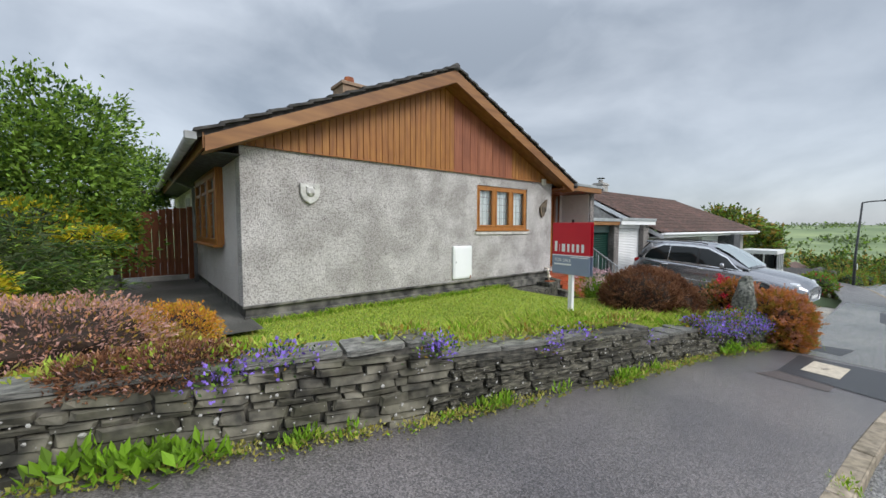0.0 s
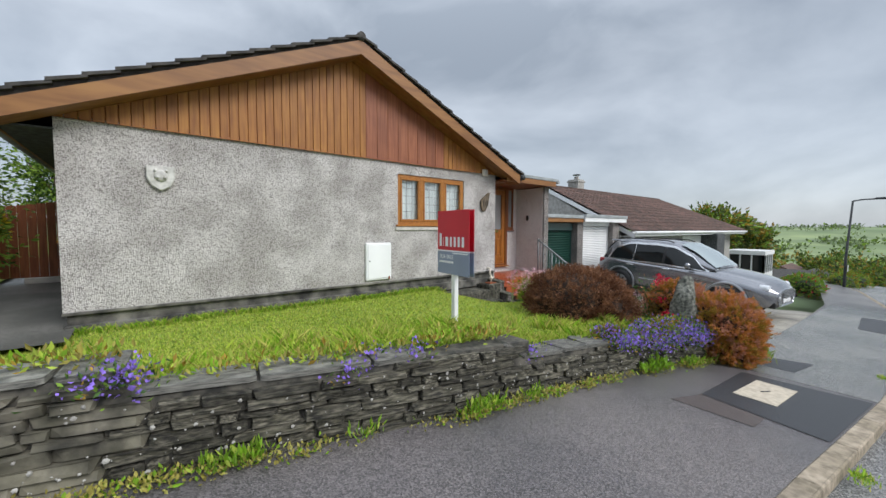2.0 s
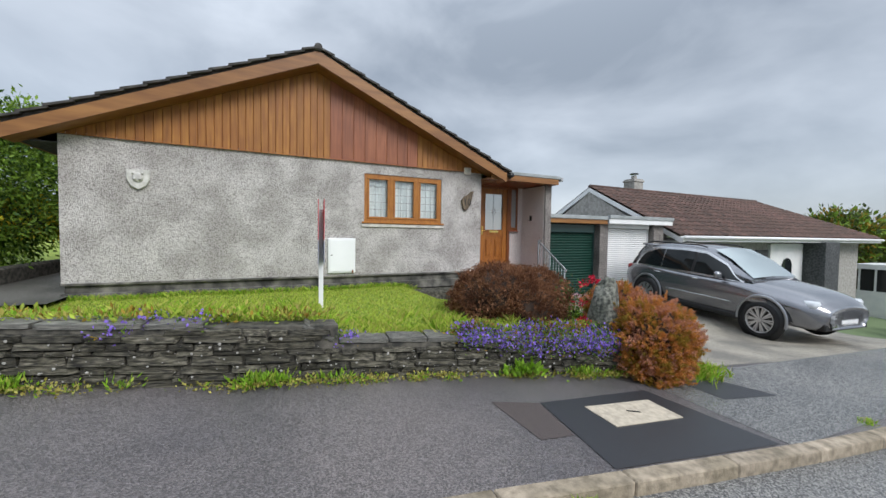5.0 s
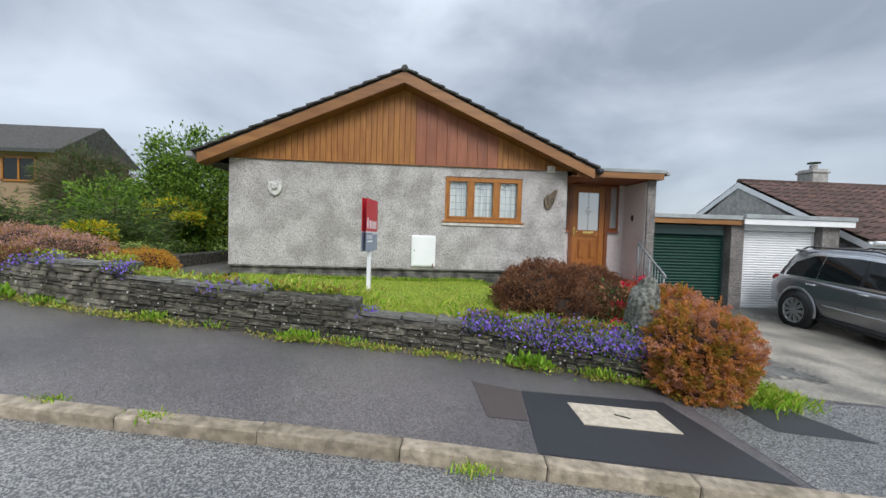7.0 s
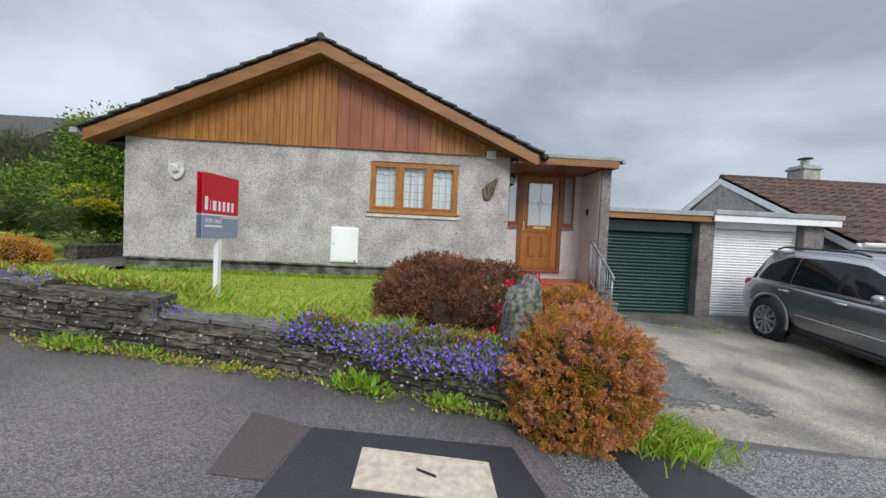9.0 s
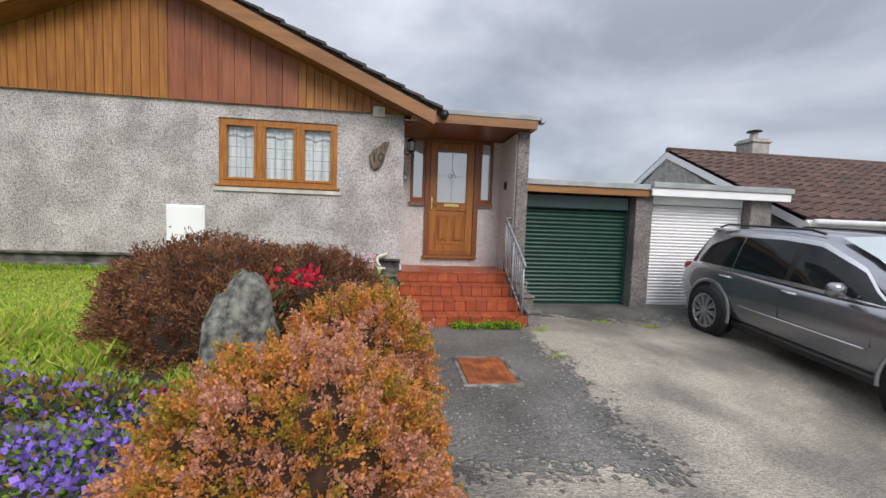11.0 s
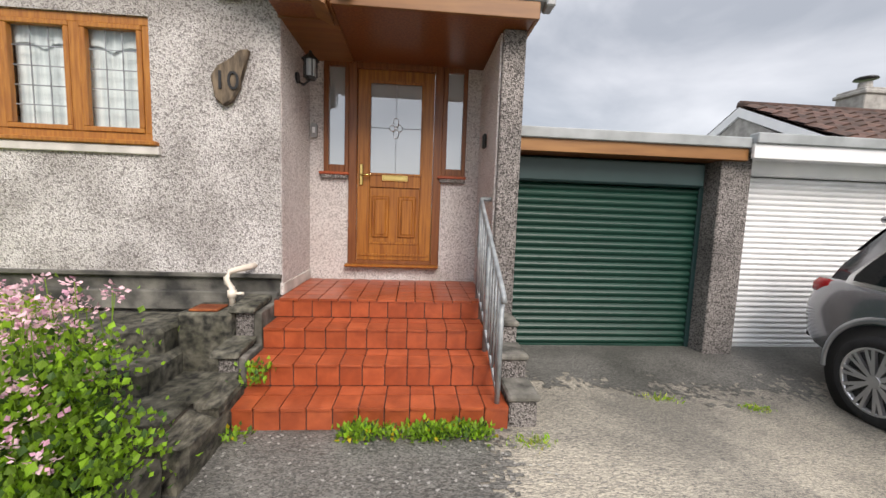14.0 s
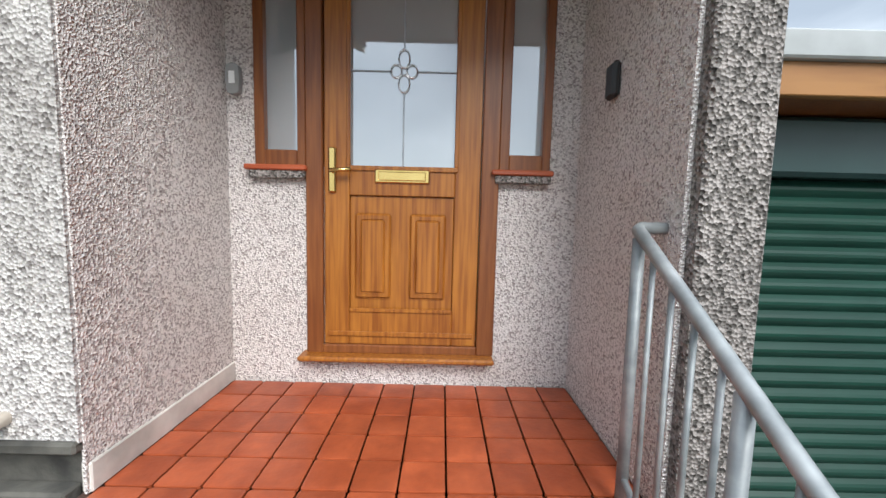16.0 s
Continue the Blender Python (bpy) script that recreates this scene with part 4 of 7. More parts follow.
bmesh.ops.create_cone(bm, segments=6, radius1=0.046, radius2=0.052, depth=0.15, cap_ends=True, matrix=pose(9.15, 6.42, 3.055))
bm_ob("glass", bm, M_LAMPW, lan)

# ---- tiled steps ----
SXL, SXR = 9.06, 10.74
TREAD, Y1, GZ = 0.29, 5.05, 0.375
stair = tagged(base("entrance_steps", 9.9, 5.5, GZ), "four red quarry-tiled entrance steps with dark grout", "steps", kind="structure")
bm = bmesh.new()
RISE = (ZP - GZ) / 4
WID = [(9.01, 10.79), (9.01, 10.75), (9.01, 10.73), (8.985, 10.72)]
for i in range(4):
    add_box(bm, (WID[i][0], Y1 + TREAD * i + 0.012, GZ - 0.05), (WID[i][1], (6.0 if i < 3 else YD), GZ + RISE * (i + 1) - 0.012))
add_box(bm, (9.03, 6.0, 0.5), (10.81, YD, ZP - 0.012))
bm_ob("core", bm, M_GROUT, stair)


def unit_piece(name, m, bev):
    b = bmesh.new()
    add_box(b, (-0.5, -0.5, -0.5), (0.5, 0.5, 0.5), bev)
    me = bpy.data.meshes.new(name)
    b.to_mesh(me)
    b.free()
    me.materials.append(m)
    return me


TME = unit_piece("tile", M_TILE, 0.04)


def piece(name, me, lo, hi, parent, tilt=0.0):
    ob = adopt(new(name, me), parent)
    c = [(a + b) / 2 for a, b in zip(lo, hi)]
    ob.matrix_basis = Matrix.LocRotScale(c, Euler((random.uniform(-tilt, tilt), random.uniform(-tilt, tilt), random.uniform(-tilt, tilt))), [b - a for a, b in zip(lo, hi)])
    return ob


NT = 11
for i in range(4):
    x0, x1 = WID[i]
    w = (x1 - x0) / NT
    zt = GZ + RISE * (i + 1)
    yf = Y1 + TREAD * i
    for k in range(NT):
        a, b = x0 + w * k + 0.004, x0 + w * (k + 1) - 0.004
        piece("tile", TME, (a, yf, zt - RISE + 0.006), (b, yf + 0.02, zt - 0.022), stair, 0.004)
        rows = [(yf - 0.012, yf + 0.16), (yf + 0.168, yf + TREAD + 0.005)] if i < 3 else [(yf - 0.012 + 0.158 * r, yf - 0.012 + 0.15 + 0.158 * r) for r in range(6)]
        for r0, r1 in rows:
            if i == 3 and r0 > 5.9:
                aa, bb = (9.03 + (10.81 - 9.03) / NT * k + 0.004, 9.03 + (10.81 - 9.03) / NT * (k + 1) - 0.004)
            else:
                aa, bb = a, b
            piece("tile", TME, (aa, r0, zt - 0.02), (bb, min(r1, YD - 0.004), zt), stair, 0.004)

# stepped side walls of cement with rough caps
side = tagged(base("step_side_wall", 10.9, 5.5, GZ), "stepped cement side wall with rough slab caps", "low wall", kind="structure")
for i in range(3):
    y0, zt = Y1 + 0.02 + TREAD * i, GZ + RISE * (i + 1)
    box("block", (10.80, y0, GZ - 0.05), (10.99, y0 + TREAD + (0.08 if i == 2 else 0.0), zt + 0.02), M_DASH_DARK, 0.012, side)
    box("cap", (10.785, y0 - 0.02, zt + 0.022), (11.005, y0 + TREAD - 0.02, zt + 0.07), M_CEMENT, 0.015, side)
side2 = tagged(base("step_side_wall", 8.9, 5.5, GZ), "stepped pebbledashed side wall with worn caps", "low wall", kind="structure")
for y0, y1, zt in ((5.12, 5.40, 0.56), (5.40, 5.67, 0.735), (5.67, 6.0, 0.985)):
    box("block", (8.79, y0, GZ - 0.05), (8.925, y1, zt), M_DASH_DARK, 0.012, side2)
    box("render_face", (8.926, y0, GZ - 0.05), (8.985, y1 - 0.003, zt - 0.012), M_CEMENT, 0.008, side2)
    prism("cap", [(y0 - 0.05, zt - 0.01), (y0 + 0.1, zt + 0.004), (y1 - 0.003, zt + 0.012), (y1 - 0.003, zt + 0.058), (y0 - 0.03, zt + 0.03)], "x", 8.755, 8.95, M_MOSSY, side2, 0.008)
gully = tagged(base("drain_gully", 8.75, 5.7, 0.4), "cement drain gully box with a bent cream waste pipe", "drain")
box("block", (8.40, 5.60, 0.36), (8.785, 5.97, 0.98), M_MOSSY, 0.02, gully)
box("tile_lid", (8.47, 5.63, 0.982), (8.68, 5.80, 1.0), M_RUST, 0.006, gully)
PX, PY = 8.70, 5.82
tube("waste_pipe", [(PX, PY, 0.985), (PX, PY, 1.13), (PX - 0.035, PY, 1.17), (PX - 0.04, PY, 1.21), (PX - 0.015, PY + 0.01, 1.255), (PX + 0.02, PY + 0.04, 1.27), (PX + 0.08, PY + 0.13, 1.28), (PX + 0.10, YF + 0.01, 1.285)], 0.024, M_CREAM, gully)
tube("pipe_collar", [(PX, PY, 1.05), (PX, PY, 1.11)], 0.035, M_CREAM, gully)
tube("stub", [(PX, PY, 1.08), (PX + 0.09, PY, 1.085)], 0.012, M_CREAM, gully)
wst = tagged(base("garden_steps", 8.0, 5.6, 0.4), "dark worn concrete garden steps beside the plinth", "steps", kind="structure")
for x0, x1, y0, z1 in ((7.0, 8.36, 5.50, 0.88), (7.0, 8.44, 5.2, 0.70), (7.0, 8.74, 4.92, 0.53)):
    box("step", (x0, y0, 0.3), (x1, 6.0, z1), M_MOSSY, 0.025, wst)

# galvanised handrail
rail = tagged(base("handrail", 10.75, 5.5, GZ), "galvanised steel handrail with upright bars", "handrail")
hx = 10.72
tube("top_rail", [(hx + 0.1, 6.06, 1.915), (hx + 0.02, 6.06, 1.915), (hx, 6.04, 1.91), (hx, 5.90, 1.82), (hx, 5.13, 1.32), (hx, 5.06, 1.27), (hx, 5.04, 1.23)], 0.019, M_GALV, rail)
tube("bottom_rail", [(hx, 6.04, 1.13), (hx, 5.95, 1.09), (hx, 5.10, 0.58)], 0.012, M_GALV, rail, 8)
for y in (6.03, 5.60, 5.10):
    t = (y - 5.10) / 0.94
    tube("post", [(hx, y, {6.03: ZP, 5.60: GZ + RISE * 2, 5.10: GZ + RISE}[y]), (hx, y, 1.29 + 0.6 * t)], 0.019, M_GALV, rail, 8)
for i in range(1, 10):
    if i == 5:
        continue
    y, t = 5.10 + 0.94 * i / 10, i / 10
    tube("bar", [(hx, y, 0.58 + 0.54 * t), (hx, y, 1.29 + 0.6 * t)], 0.0085, M_GALV, rail, 6)

# ---- garages ----
YG = 6.62


def roller(name, x0, x1, z0, z1, pitch, m, label, hood):
    e = tagged(base(name, (x0 + x1) / 2, YG, z0), label, "garage door")
    me = bpy.data.meshes.new("slat")
    n = 5
    prof = [(0.019 * math.sin(math.pi * k / n), pitch * (0.06 + 0.88 * k / n)) for k in range(n + 1)]
    vs = [(x, YG - d, z) for x in (x0, x1) for d, z in prof] + [(x, YG + 0.004, z) for x in (x0, x1) for z in (0, pitch)]
    fs = [(k, n + 1 + k, n + 2 + k, k + 1) for k in range(n)]
    q = 2 * (n + 1)
    fs += [(q, q + 2, n + 1, 0), (n, 2 * n + 1, q + 3, q + 1)]
    me.from_pydata(vs, [], fs)
    me.materials.append(m)
    k = 0
    while z0 + (k + 1) * pitch < z1:
        ob = adopt(new("slat", me), e)
        ob.matrix_basis = Matrix.Translation((0, 0, z0 + k * pitch))
        k += 1
    box("bottom_bar", (x0, YG - 0.015, z0 - 0.03), (x1, YG + 0.02, z0 + 0.002), m, 0.004, e)
    box("hood", (x0, YG - 0.10, z1 - 0.01), (x1, YG + 0.05, z1 + 0.24), hood, 0.02, e)
    boxes("guide", [((x0 - 0.05, YG - 0.03, z0 - 0.03), (x0, YG + 0.04, z1)), ((x1, YG - 0.03, z0 - 0.03), (x1 + 0.05, YG + 0.04, z1))], hood, 0.004, e)
    return e


roller("garage_door", 11.07, 13.17, 0.41, 2.15, 0.075, M_GREEN, "dark green slatted roller garage door, closed", M_GREEND)
roller("garage_door", 13.60, 15.52, 0.42, 2.30, 0.06, M_WHITE, "white slatted roller garage door, closed", M_WHITE)
gar = tagged(base("garage_block", 13.5, 6.5, 0.39), "flat-roofed pair of pebbledashed garages", "garage")
box("pier", (13.22, 6.38, 0.3), (13.55, 6.9, 2.46), M_DASH_DARK, 0.012, gar)
box("pier", (15.57, 6.40, 0.2), (16.02, 6.9, 2.45), M_DASH_DARK, 0.012, gar)
box("fascia", (11.02, 6.30, 2.40), (13.42, 6.34, 2.52), M_BARGE, 0.004, gar)
box("roof_edge", (11.02, 6.27, 2.52), (13.42, 6.36, 2.62), M_FLASH, 0.008, gar)
box("soffit", (11.02, 6.34, 2.40), (13.42, 6.75, 2.42), M_DOORDARK, 0, gar)
box("fascia_white", (13.42, 6.24, 2.42), (16.22, 6.28, 2.56), M_WHITE, 0.004, gar)
box("roof_edge", (13.42, 6.21, 2.56), (16.25, 6.32, 2.66), M_FLASH, 0.008, gar)
box("soffit", (13.55, 6.28, 2.44), (16.2, 6.75, 2.46), M_WHITE, 0, gar)
box("roof", (11.02, 6.36, 2.5), (16.2, 12.0, 2.6), M_FLASH, 0, gar)
boxes("wall", [((11.02, 12.0, 0.2), (16.1, 12.2, 2.5)), ((16.0, 6.9, 0.0), (16.15, 12.0, 2.5)), ((11.02, 6.9, 0.2), (11.1, 12.0, 2.5)), ((13.3, 6.9, 0.2), (13.45, 12, 2.5))], M_GREYH, 0, gar)
box("cable", (13.6, 6.57, 2.31), (15.0, 6.575, 2.314), M_BLACK, 0, gar)

# ---- neighbour's house ----
nb = tagged(base("neighbour_house", 22, 8, -0.6), "neighbouring bungalow with brown pantile roof and white trim", "house")
NX0, NX1, NYE, NYR, NZE, NZR = 16.4, 28.6, 6.1, 9.85, 2.12, 4.06
box("wall", (16.43, 6.75, -1.5), (31.6, 13.2, 2.05), M_GREYH, 0, nb)
prism("gable_wall", [(6.75, 2.0), (13.0, 2.0), (NYR, 3.85)], "x", 16.43, 16.9, M_GREYH, nb)
dz = NZR - NZE
mesh_ob("roof", [(NX0, NYE, NZE), (32.0, NYE, NZE), (NX1, NYR, NZR), (NX0, NYR, NZR), (NX0, 13.6, NZE), (32.0, 13.6, NZE)], [(0, 1, 2, 3), (3, 2, 5, 4), (1, 5, 2)], M_PANTILE, nb)
mesh_ob("verge", [(NX0 - 0.02, NYE - 0.1, NZE - 0.10), (NX0 - 0.02, NYR, NZR - 0.04), (NX0 - 0.02, 13.7, NZE - 0.10), (NX0 - 0.02, NYE - 0.1, NZE - 0.27), (NX0 - 0.02, NYR, NZR - 0.22), (NX0 - 0.02, 13.7, NZE - 0.27),
                  (NX0 + 0.04, NYE - 0.1, NZE - 0.10), (NX0 + 0.04, NYR, NZR - 0.04), (NX0 + 0.04, 13.7, NZE - 0.10), (NX0 + 0.04, NYE - 0.1, NZE - 0.27), (NX0 + 0.04, NYR, NZR - 0.22), (NX0 + 0.04, 13.7, NZE - 0.27)],
        [(0, 1, 4, 3), (1, 2, 5, 4), (3, 4, 10, 9), (4, 5, 11, 10)], M_WHITE, nb)
box("eaves_fascia", (NX0, NYE - 0.02, NZE - 0.2), (32.0, NYE + 0.02, NZE - 0.02), M_WHITE, 0.004, nb)
tube("gutter", [(NX0 + 0.1, NYE - 0.08, NZE - 0.06), (32.0, NYE - 0.08, NZE - 0.06)], 0.06, M_WHITE, nb)
tube("downpipe", [(16.9, NYE - 0.06, NZE - 0.1), (16.9, 6.65, NZE - 0.4), (16.9, 6.68, -1.0)], 0.04, M_WHITE, nb)
box("eaves_soffit", (NX0, NYE, NZE - 0.2), (32.0, 6.75, NZE - 0.18), M_WHITE, 0, nb)
boxes("window", [((17.8, 6.70, 0.4), (19.6, 6.74, 1.7))], M_CARGLASS, 0.01, nb)
boxes("window_frame", [((17.72, 6.68, 0.32), (17.8, 6.74, 1.78)), ((19.6, 6.68, 0.32), (19.68, 6.74, 1.78)), ((17.72, 6.68, 1.7), (19.68, 6.74, 1.78)), ((18.66, 6.68, 0.4), (18.72, 6.74, 1.7))], M_WHITE, 0.005, nb)
box("white_wall", (23.0, 6.62, -1.2), (25.65, 6.74, 1.85), M_WHITE, 0.0, nb)
prism("arched_window", [(23.9, 0.2), (24.65, 0.2), (24.65, 1.0), (24.5, 1.2), (24.28, 1.27), (24.05, 1.2), (23.9, 1.0)], "y", 6.58, 6.62, M_CARGLASS, nb)
box("dark_door", (22.1, 6.66, -0.8), (22.95, 6.74, 1.6), M_DARKSTONE, 0.01, nb)
box("stone_pier", (25.7, 5.9, -1.6), (27.0, 6.74, 1.95), M_DARKSTONE, 0.02, nb)
nch = boxes("chimney", [((19.15, 9.95, 3.6), (19.72, 10.5, 4.62)), ((19.11, 9.91, 4.48), (19.76, 10.54, 4.56))], M_GREYH, 0.015, nb)
tube("chimney_pot", [(19.43, 10.2, 4.6), (19.43, 10.2, 4.78)], [0.12, 0.11], M_GREYH, nb)
tube("cowl", [(19.43, 10.2, 4.84), (19.43, 10.2, 4.88)], [0.2, 0.17], M_BLACK, nb)
tube("ridge_tile", [(NX0, NYR, NZR + 0.0), (NX1, NYR, NZR + 0.0)], 0.09, M_PANTILE, nb, 8)
# pantiles, course by course
TW, TL = 0.30, 0.345
sl = math.atan2(dz, NYR - NYE)
pme = bpy.data.meshes.new("pantile")
pv, pf = [], []
for j in (0, 1):
    for k in range(7):
        a = k / 6
        hgt = 0.045 * (math.sin(a * math.pi) ** 2) if a < 0.66 else 0.045 * math.sin(a * math.pi) ** 2 * 0.4
        pv.append((a * (TW + 0.01), j * (TL + 0.03), 0.012 + hgt + (0.028 if j == 0 else 0)))
pf = [(k, k + 1, 8 + k, 7 + k) for k in range(6)]
for k in range(7):
    pv.append((k / 6 * (TW + 0.01), 0, -0.005))
pf += [(14 + k, 15 + k, k + 1, k) for k in range(6)]
pme.from_pydata(pv, [], pf)
pme.materials.append(M_PANTILE)
rows_n = int((NYR - NYE) / math.cos(sl) / TL)
farv, farf = [], []
cnt = 0
for r in range(rows_n + 1):
    for c in range(60):
        x = NX0 + c * TW
        yy = NYE + r * TL * math.cos(sl)
        frac = (yy - NYE) / (NYR - NYE)
        if frac > 0.97 or x > 32.0 - (32.0 - NX1) * frac - 0.3:
            continue
        m = Matrix.Translation((x, yy, NZE + (yy - NYE) * math.tan(sl))) @ pose(0, 0, 0, math.degrees(sl), 0, 0)
        if c < 25:
            ob = adopt(new("pantile", pme), nb)
            ob.matrix_basis = m
            cnt += 1
        else:
            o = len(farv)
            farv += [tuple(m @ Vector(v)) for v in pv]
            farf += [tuple(o + i for i in f) for f in pf]
tagged(mesh_ob("pantiles", farv, farf, M_PANTILE, nb), kind="stuff")


# ---- garden ground ----
def bed_z(x, y):
    dip = max(ease((x - 7.0) / 1.2) * ease((y - 3.9) / 0.8), ease((x - 8.35) / 0.5))
    return lawn_z(x, y) * (1 - dip) + 0.5 * dip


lawn = tagged(sheet("lawn", steps(1.2, 7.4, 50), steps(0, 1, 34), bed_z, M_LAWN, yf=lambda x, v: wall_y(x) + 0.1 + (6.05 - wall_y(x) - 0.1) * v), "sloping front lawn, long at the edges", "lawn", kind="structure")
tagged(sheet("flower_bed", steps(7.4, 9.02, 24), steps(0, 1, 30), bed_z, M_SOIL, yf=lambda x, v: wall_y(x) + 0.1 + (6.05 - wall_y(x) - 0.1) * v), "dark soil flower bed beside the drive", "flower bed", kind="structure")
tagged(sheet("side_bed", steps(-14, 1.2, 50), steps(0, 1, 30), lambda x, y: 1.05 + 0.028 * (1.2 - x) + 0.28 * (1 - ease((y - 2.5) / 3)) + 0.10 * ease((0.6 - x) / 1.2), M_SOIL, yf=lambda x, v: wall_y(x) + 0.1 + (5.6 - 0.18 * x - wall_y(x)) * v), "heather bed of dark soil", "flower bed", kind="structure")
tagged(sheet("side_path", steps(0.35, 1.9, 8), steps(5.35, 16, 30), lambda x, y: 1.035 + 0.01 * (y - 6), M_DARKC), "damp dark concrete path beside the house", "path", kind="structure")
tagged(sheet("side_yard", steps(-40, 0.4, 30), steps(5.4, 40, 30), lambda x, y: 1.04 + 0.045 * (0.4 - x) + 0.02 * (y - 6), M_LAWN), "rough grass beside the house", "grass", kind="structure")
lw = tagged(base("low_wall", 0.3, 8, 1.0), "low dark stone wall beside the path", "low wall", kind="structure")
box("wall", (0.18, 6.6, 0.9), (0.42, 10.4, 1.34), M_MORTAR, 0.03, lw)
gt = tagged(base("gate", 1.0, 11, 1.05), "red-brown boarded side gate with a sloping top", "gate")
for i in range(9):
    a = 0.42 + i * 0.135
    zt = 2.62 + 0.14 * ease(i / 8)
    prism("board", [(a, 1.2), (a + 0.128, 1.2), (a + 0.128, zt), (a, zt)], "y", 10.98, 11.01, M_GATE, gt)
boxes("rail", [((0.42, 11.01, 1.5), (1.63, 11.05, 1.6)), ((0.42, 11.01, 2.3), (1.63, 11.05, 2.4))], M_GATE, 0.004, gt)
box("post", (0.28, 10.95, 1.0), (0.40, 11.07, 2.7), M_GATE, 0.01, gt)
box("post", (1.64, 10.95, 1.0), (1.74, 11.07, 2.8), M_GATE, 0.01, gt)
box("sill_board", (0.75, 10.9, 1.08), (1.6, 10.97, 1.2), M_PALE, 0.01, gt)


# ---- dry-stone garden wall ----
def wall_top(x):
    if x < 2.43:
        return 1.50 - 0.02 * (x - 2.4) * 0.6
    if x < 5.16:
        return 1.36 - 0.045 * (x - 2.43)
    return 1.06 - 0.05 * (x - 5.16)


gw = tagged(base("garden_wall", 4.5, 2.1, 0.7), "low slate garden wall with moss and lichen", "garden wall", kind="structure")
vs, fs = [], []
seg = sorted({*steps(-9, 8.5, 140), 2.429, 2.431, 5.159, 5.161})
for x in seg:
    y0, zt = wall_y(x) + 0.035, wall_top(x) - 0.04
    zb = path_z(x, y0) - 0.25
    vs += [(x, y0, zb), (x, y0, zt), (x, y0 + 0.26, zt), (x, y0 + 0.26, zb)]
for i in range(len(seg) - 1):
    a, b = 4 * i, 4 * i + 4
    fs += [(a, b, b + 1, a + 1), (a + 1, b + 1, b + 2, a + 2), (a + 2, b + 2, b + 3, a + 3)]
k = 4 * (len(seg) - 1)
fs += [(0, 1, 2, 3), (k + 3, k + 2, k + 1, k)]
mesh_ob("core", vs, fs, M_MORTAR, gw)


def rough_stone(seed):
    b = bmesh.new()
    add_box(b, (-0.5, -0.5, -0.5), (0.5, 0.5, 0.5), 0.09)
    rs = random.Random(seed)
    for v in b.verts:
        v.co += Vector((rs.uniform(-0.05, 0.05), rs.uniform(-0.12, 0.12), rs.uniform(-0.08, 0.08)))
    me = bpy.data.meshes.new("stone")
    b.to_mesh(me)
    b.free()
    me.materials.append(M_STONE)
    return me


STONES = [rough_stone(i) for i in range(8)]
rs = random.Random(5)
sv, sf = [], []
near = 0
x_end = 8.45
course = 0
zrel = 0.0
while zrel < 0.72:
    h = rs.uniform(0.034, 0.08)
    x = -8.5 + rs.uniform(0, 0.3)
    while x < x_end:
        w = rs.uniform(0.10, 0.36) * (1.3 if h > 0.06 else 1)
        yc = wall_y(x + w / 2)
        g = path_z(x, yc) - 0.03
        zb, zt = g + zrel, g + zrel + h
        if zt < wall_top(x + w / 2) - 0.035 and zt < wall_top(x + w) - 0.02:
            ang = math.atan2(wall_y(x + w) - wall_y(x), w)
            out = rs.uniform(0.0, 0.03)
            m = Matrix.Translation((x + w / 2, yc + 0.035 - out + 0.03, (zb + zt) / 2)) @ Euler((rs.uniform(-0.06, 0.06), 0.055 + rs.uniform(-0.03, 0.03), ang)).to_matrix().to_4x4() @ Matrix.Diagonal((w - 0.012, 0.13, h - 0.008, 1))
            me = rs.choice(STONES)
            if x > 2.2 and near < 300:
                ob = adopt(new("stone", me), gw)
                ob.matrix_basis = m
                near += 1
            else:
                o = len(sv)
                sv += [tuple(m @ v.co) for v in me.vertices]
                sf += [tuple(o + i for i in p.vertices) for p in me.polygons]
        x += w
    zrel += h
tagged(mesh_ob("stones", sv, sf, M_STONE, gw), kind="stuff")
# coping slabs
CME = unit_piece("coping_slab", M_COPING, 0.06)
for a, b in ((-8.5, 2.43), (2.43, 5.17), (5.18, 8.3)):
    x = a
    while x < b - 0.05:
        w = min(rs.uniform(0.35, 0.75), b - x)
        if x < 5.0 and rs.random() < 0.3:
            x += w
            continue
        ang = math.atan2(wall_y(x + w) - wall_y(x), w)
        sl_ = math.atan2(wall_top(min(x + w, b - 0.01)) - wall_top(x + 0.01), w)
        ob = adopt(new("coping_slab", CME), gw)
        ob.matrix_basis = Matrix.Translation((x + w / 2, wall_y(x + w / 2) + 0.17, (wall_top(x + 0.01) + wall_top(min(x + w, b - 0.01))) / 2 - 0.018)) @ Euler((rs.uniform(-0.06, 0.06), -sl_ + rs.uniform(-0.03, 0.03), ang + rs.uniform(-0.04, 0.04))).to_matrix().to_4x4() @ Matrix.Diagonal((w - 0.012, 0.30, 0.04, 1))
        x += w
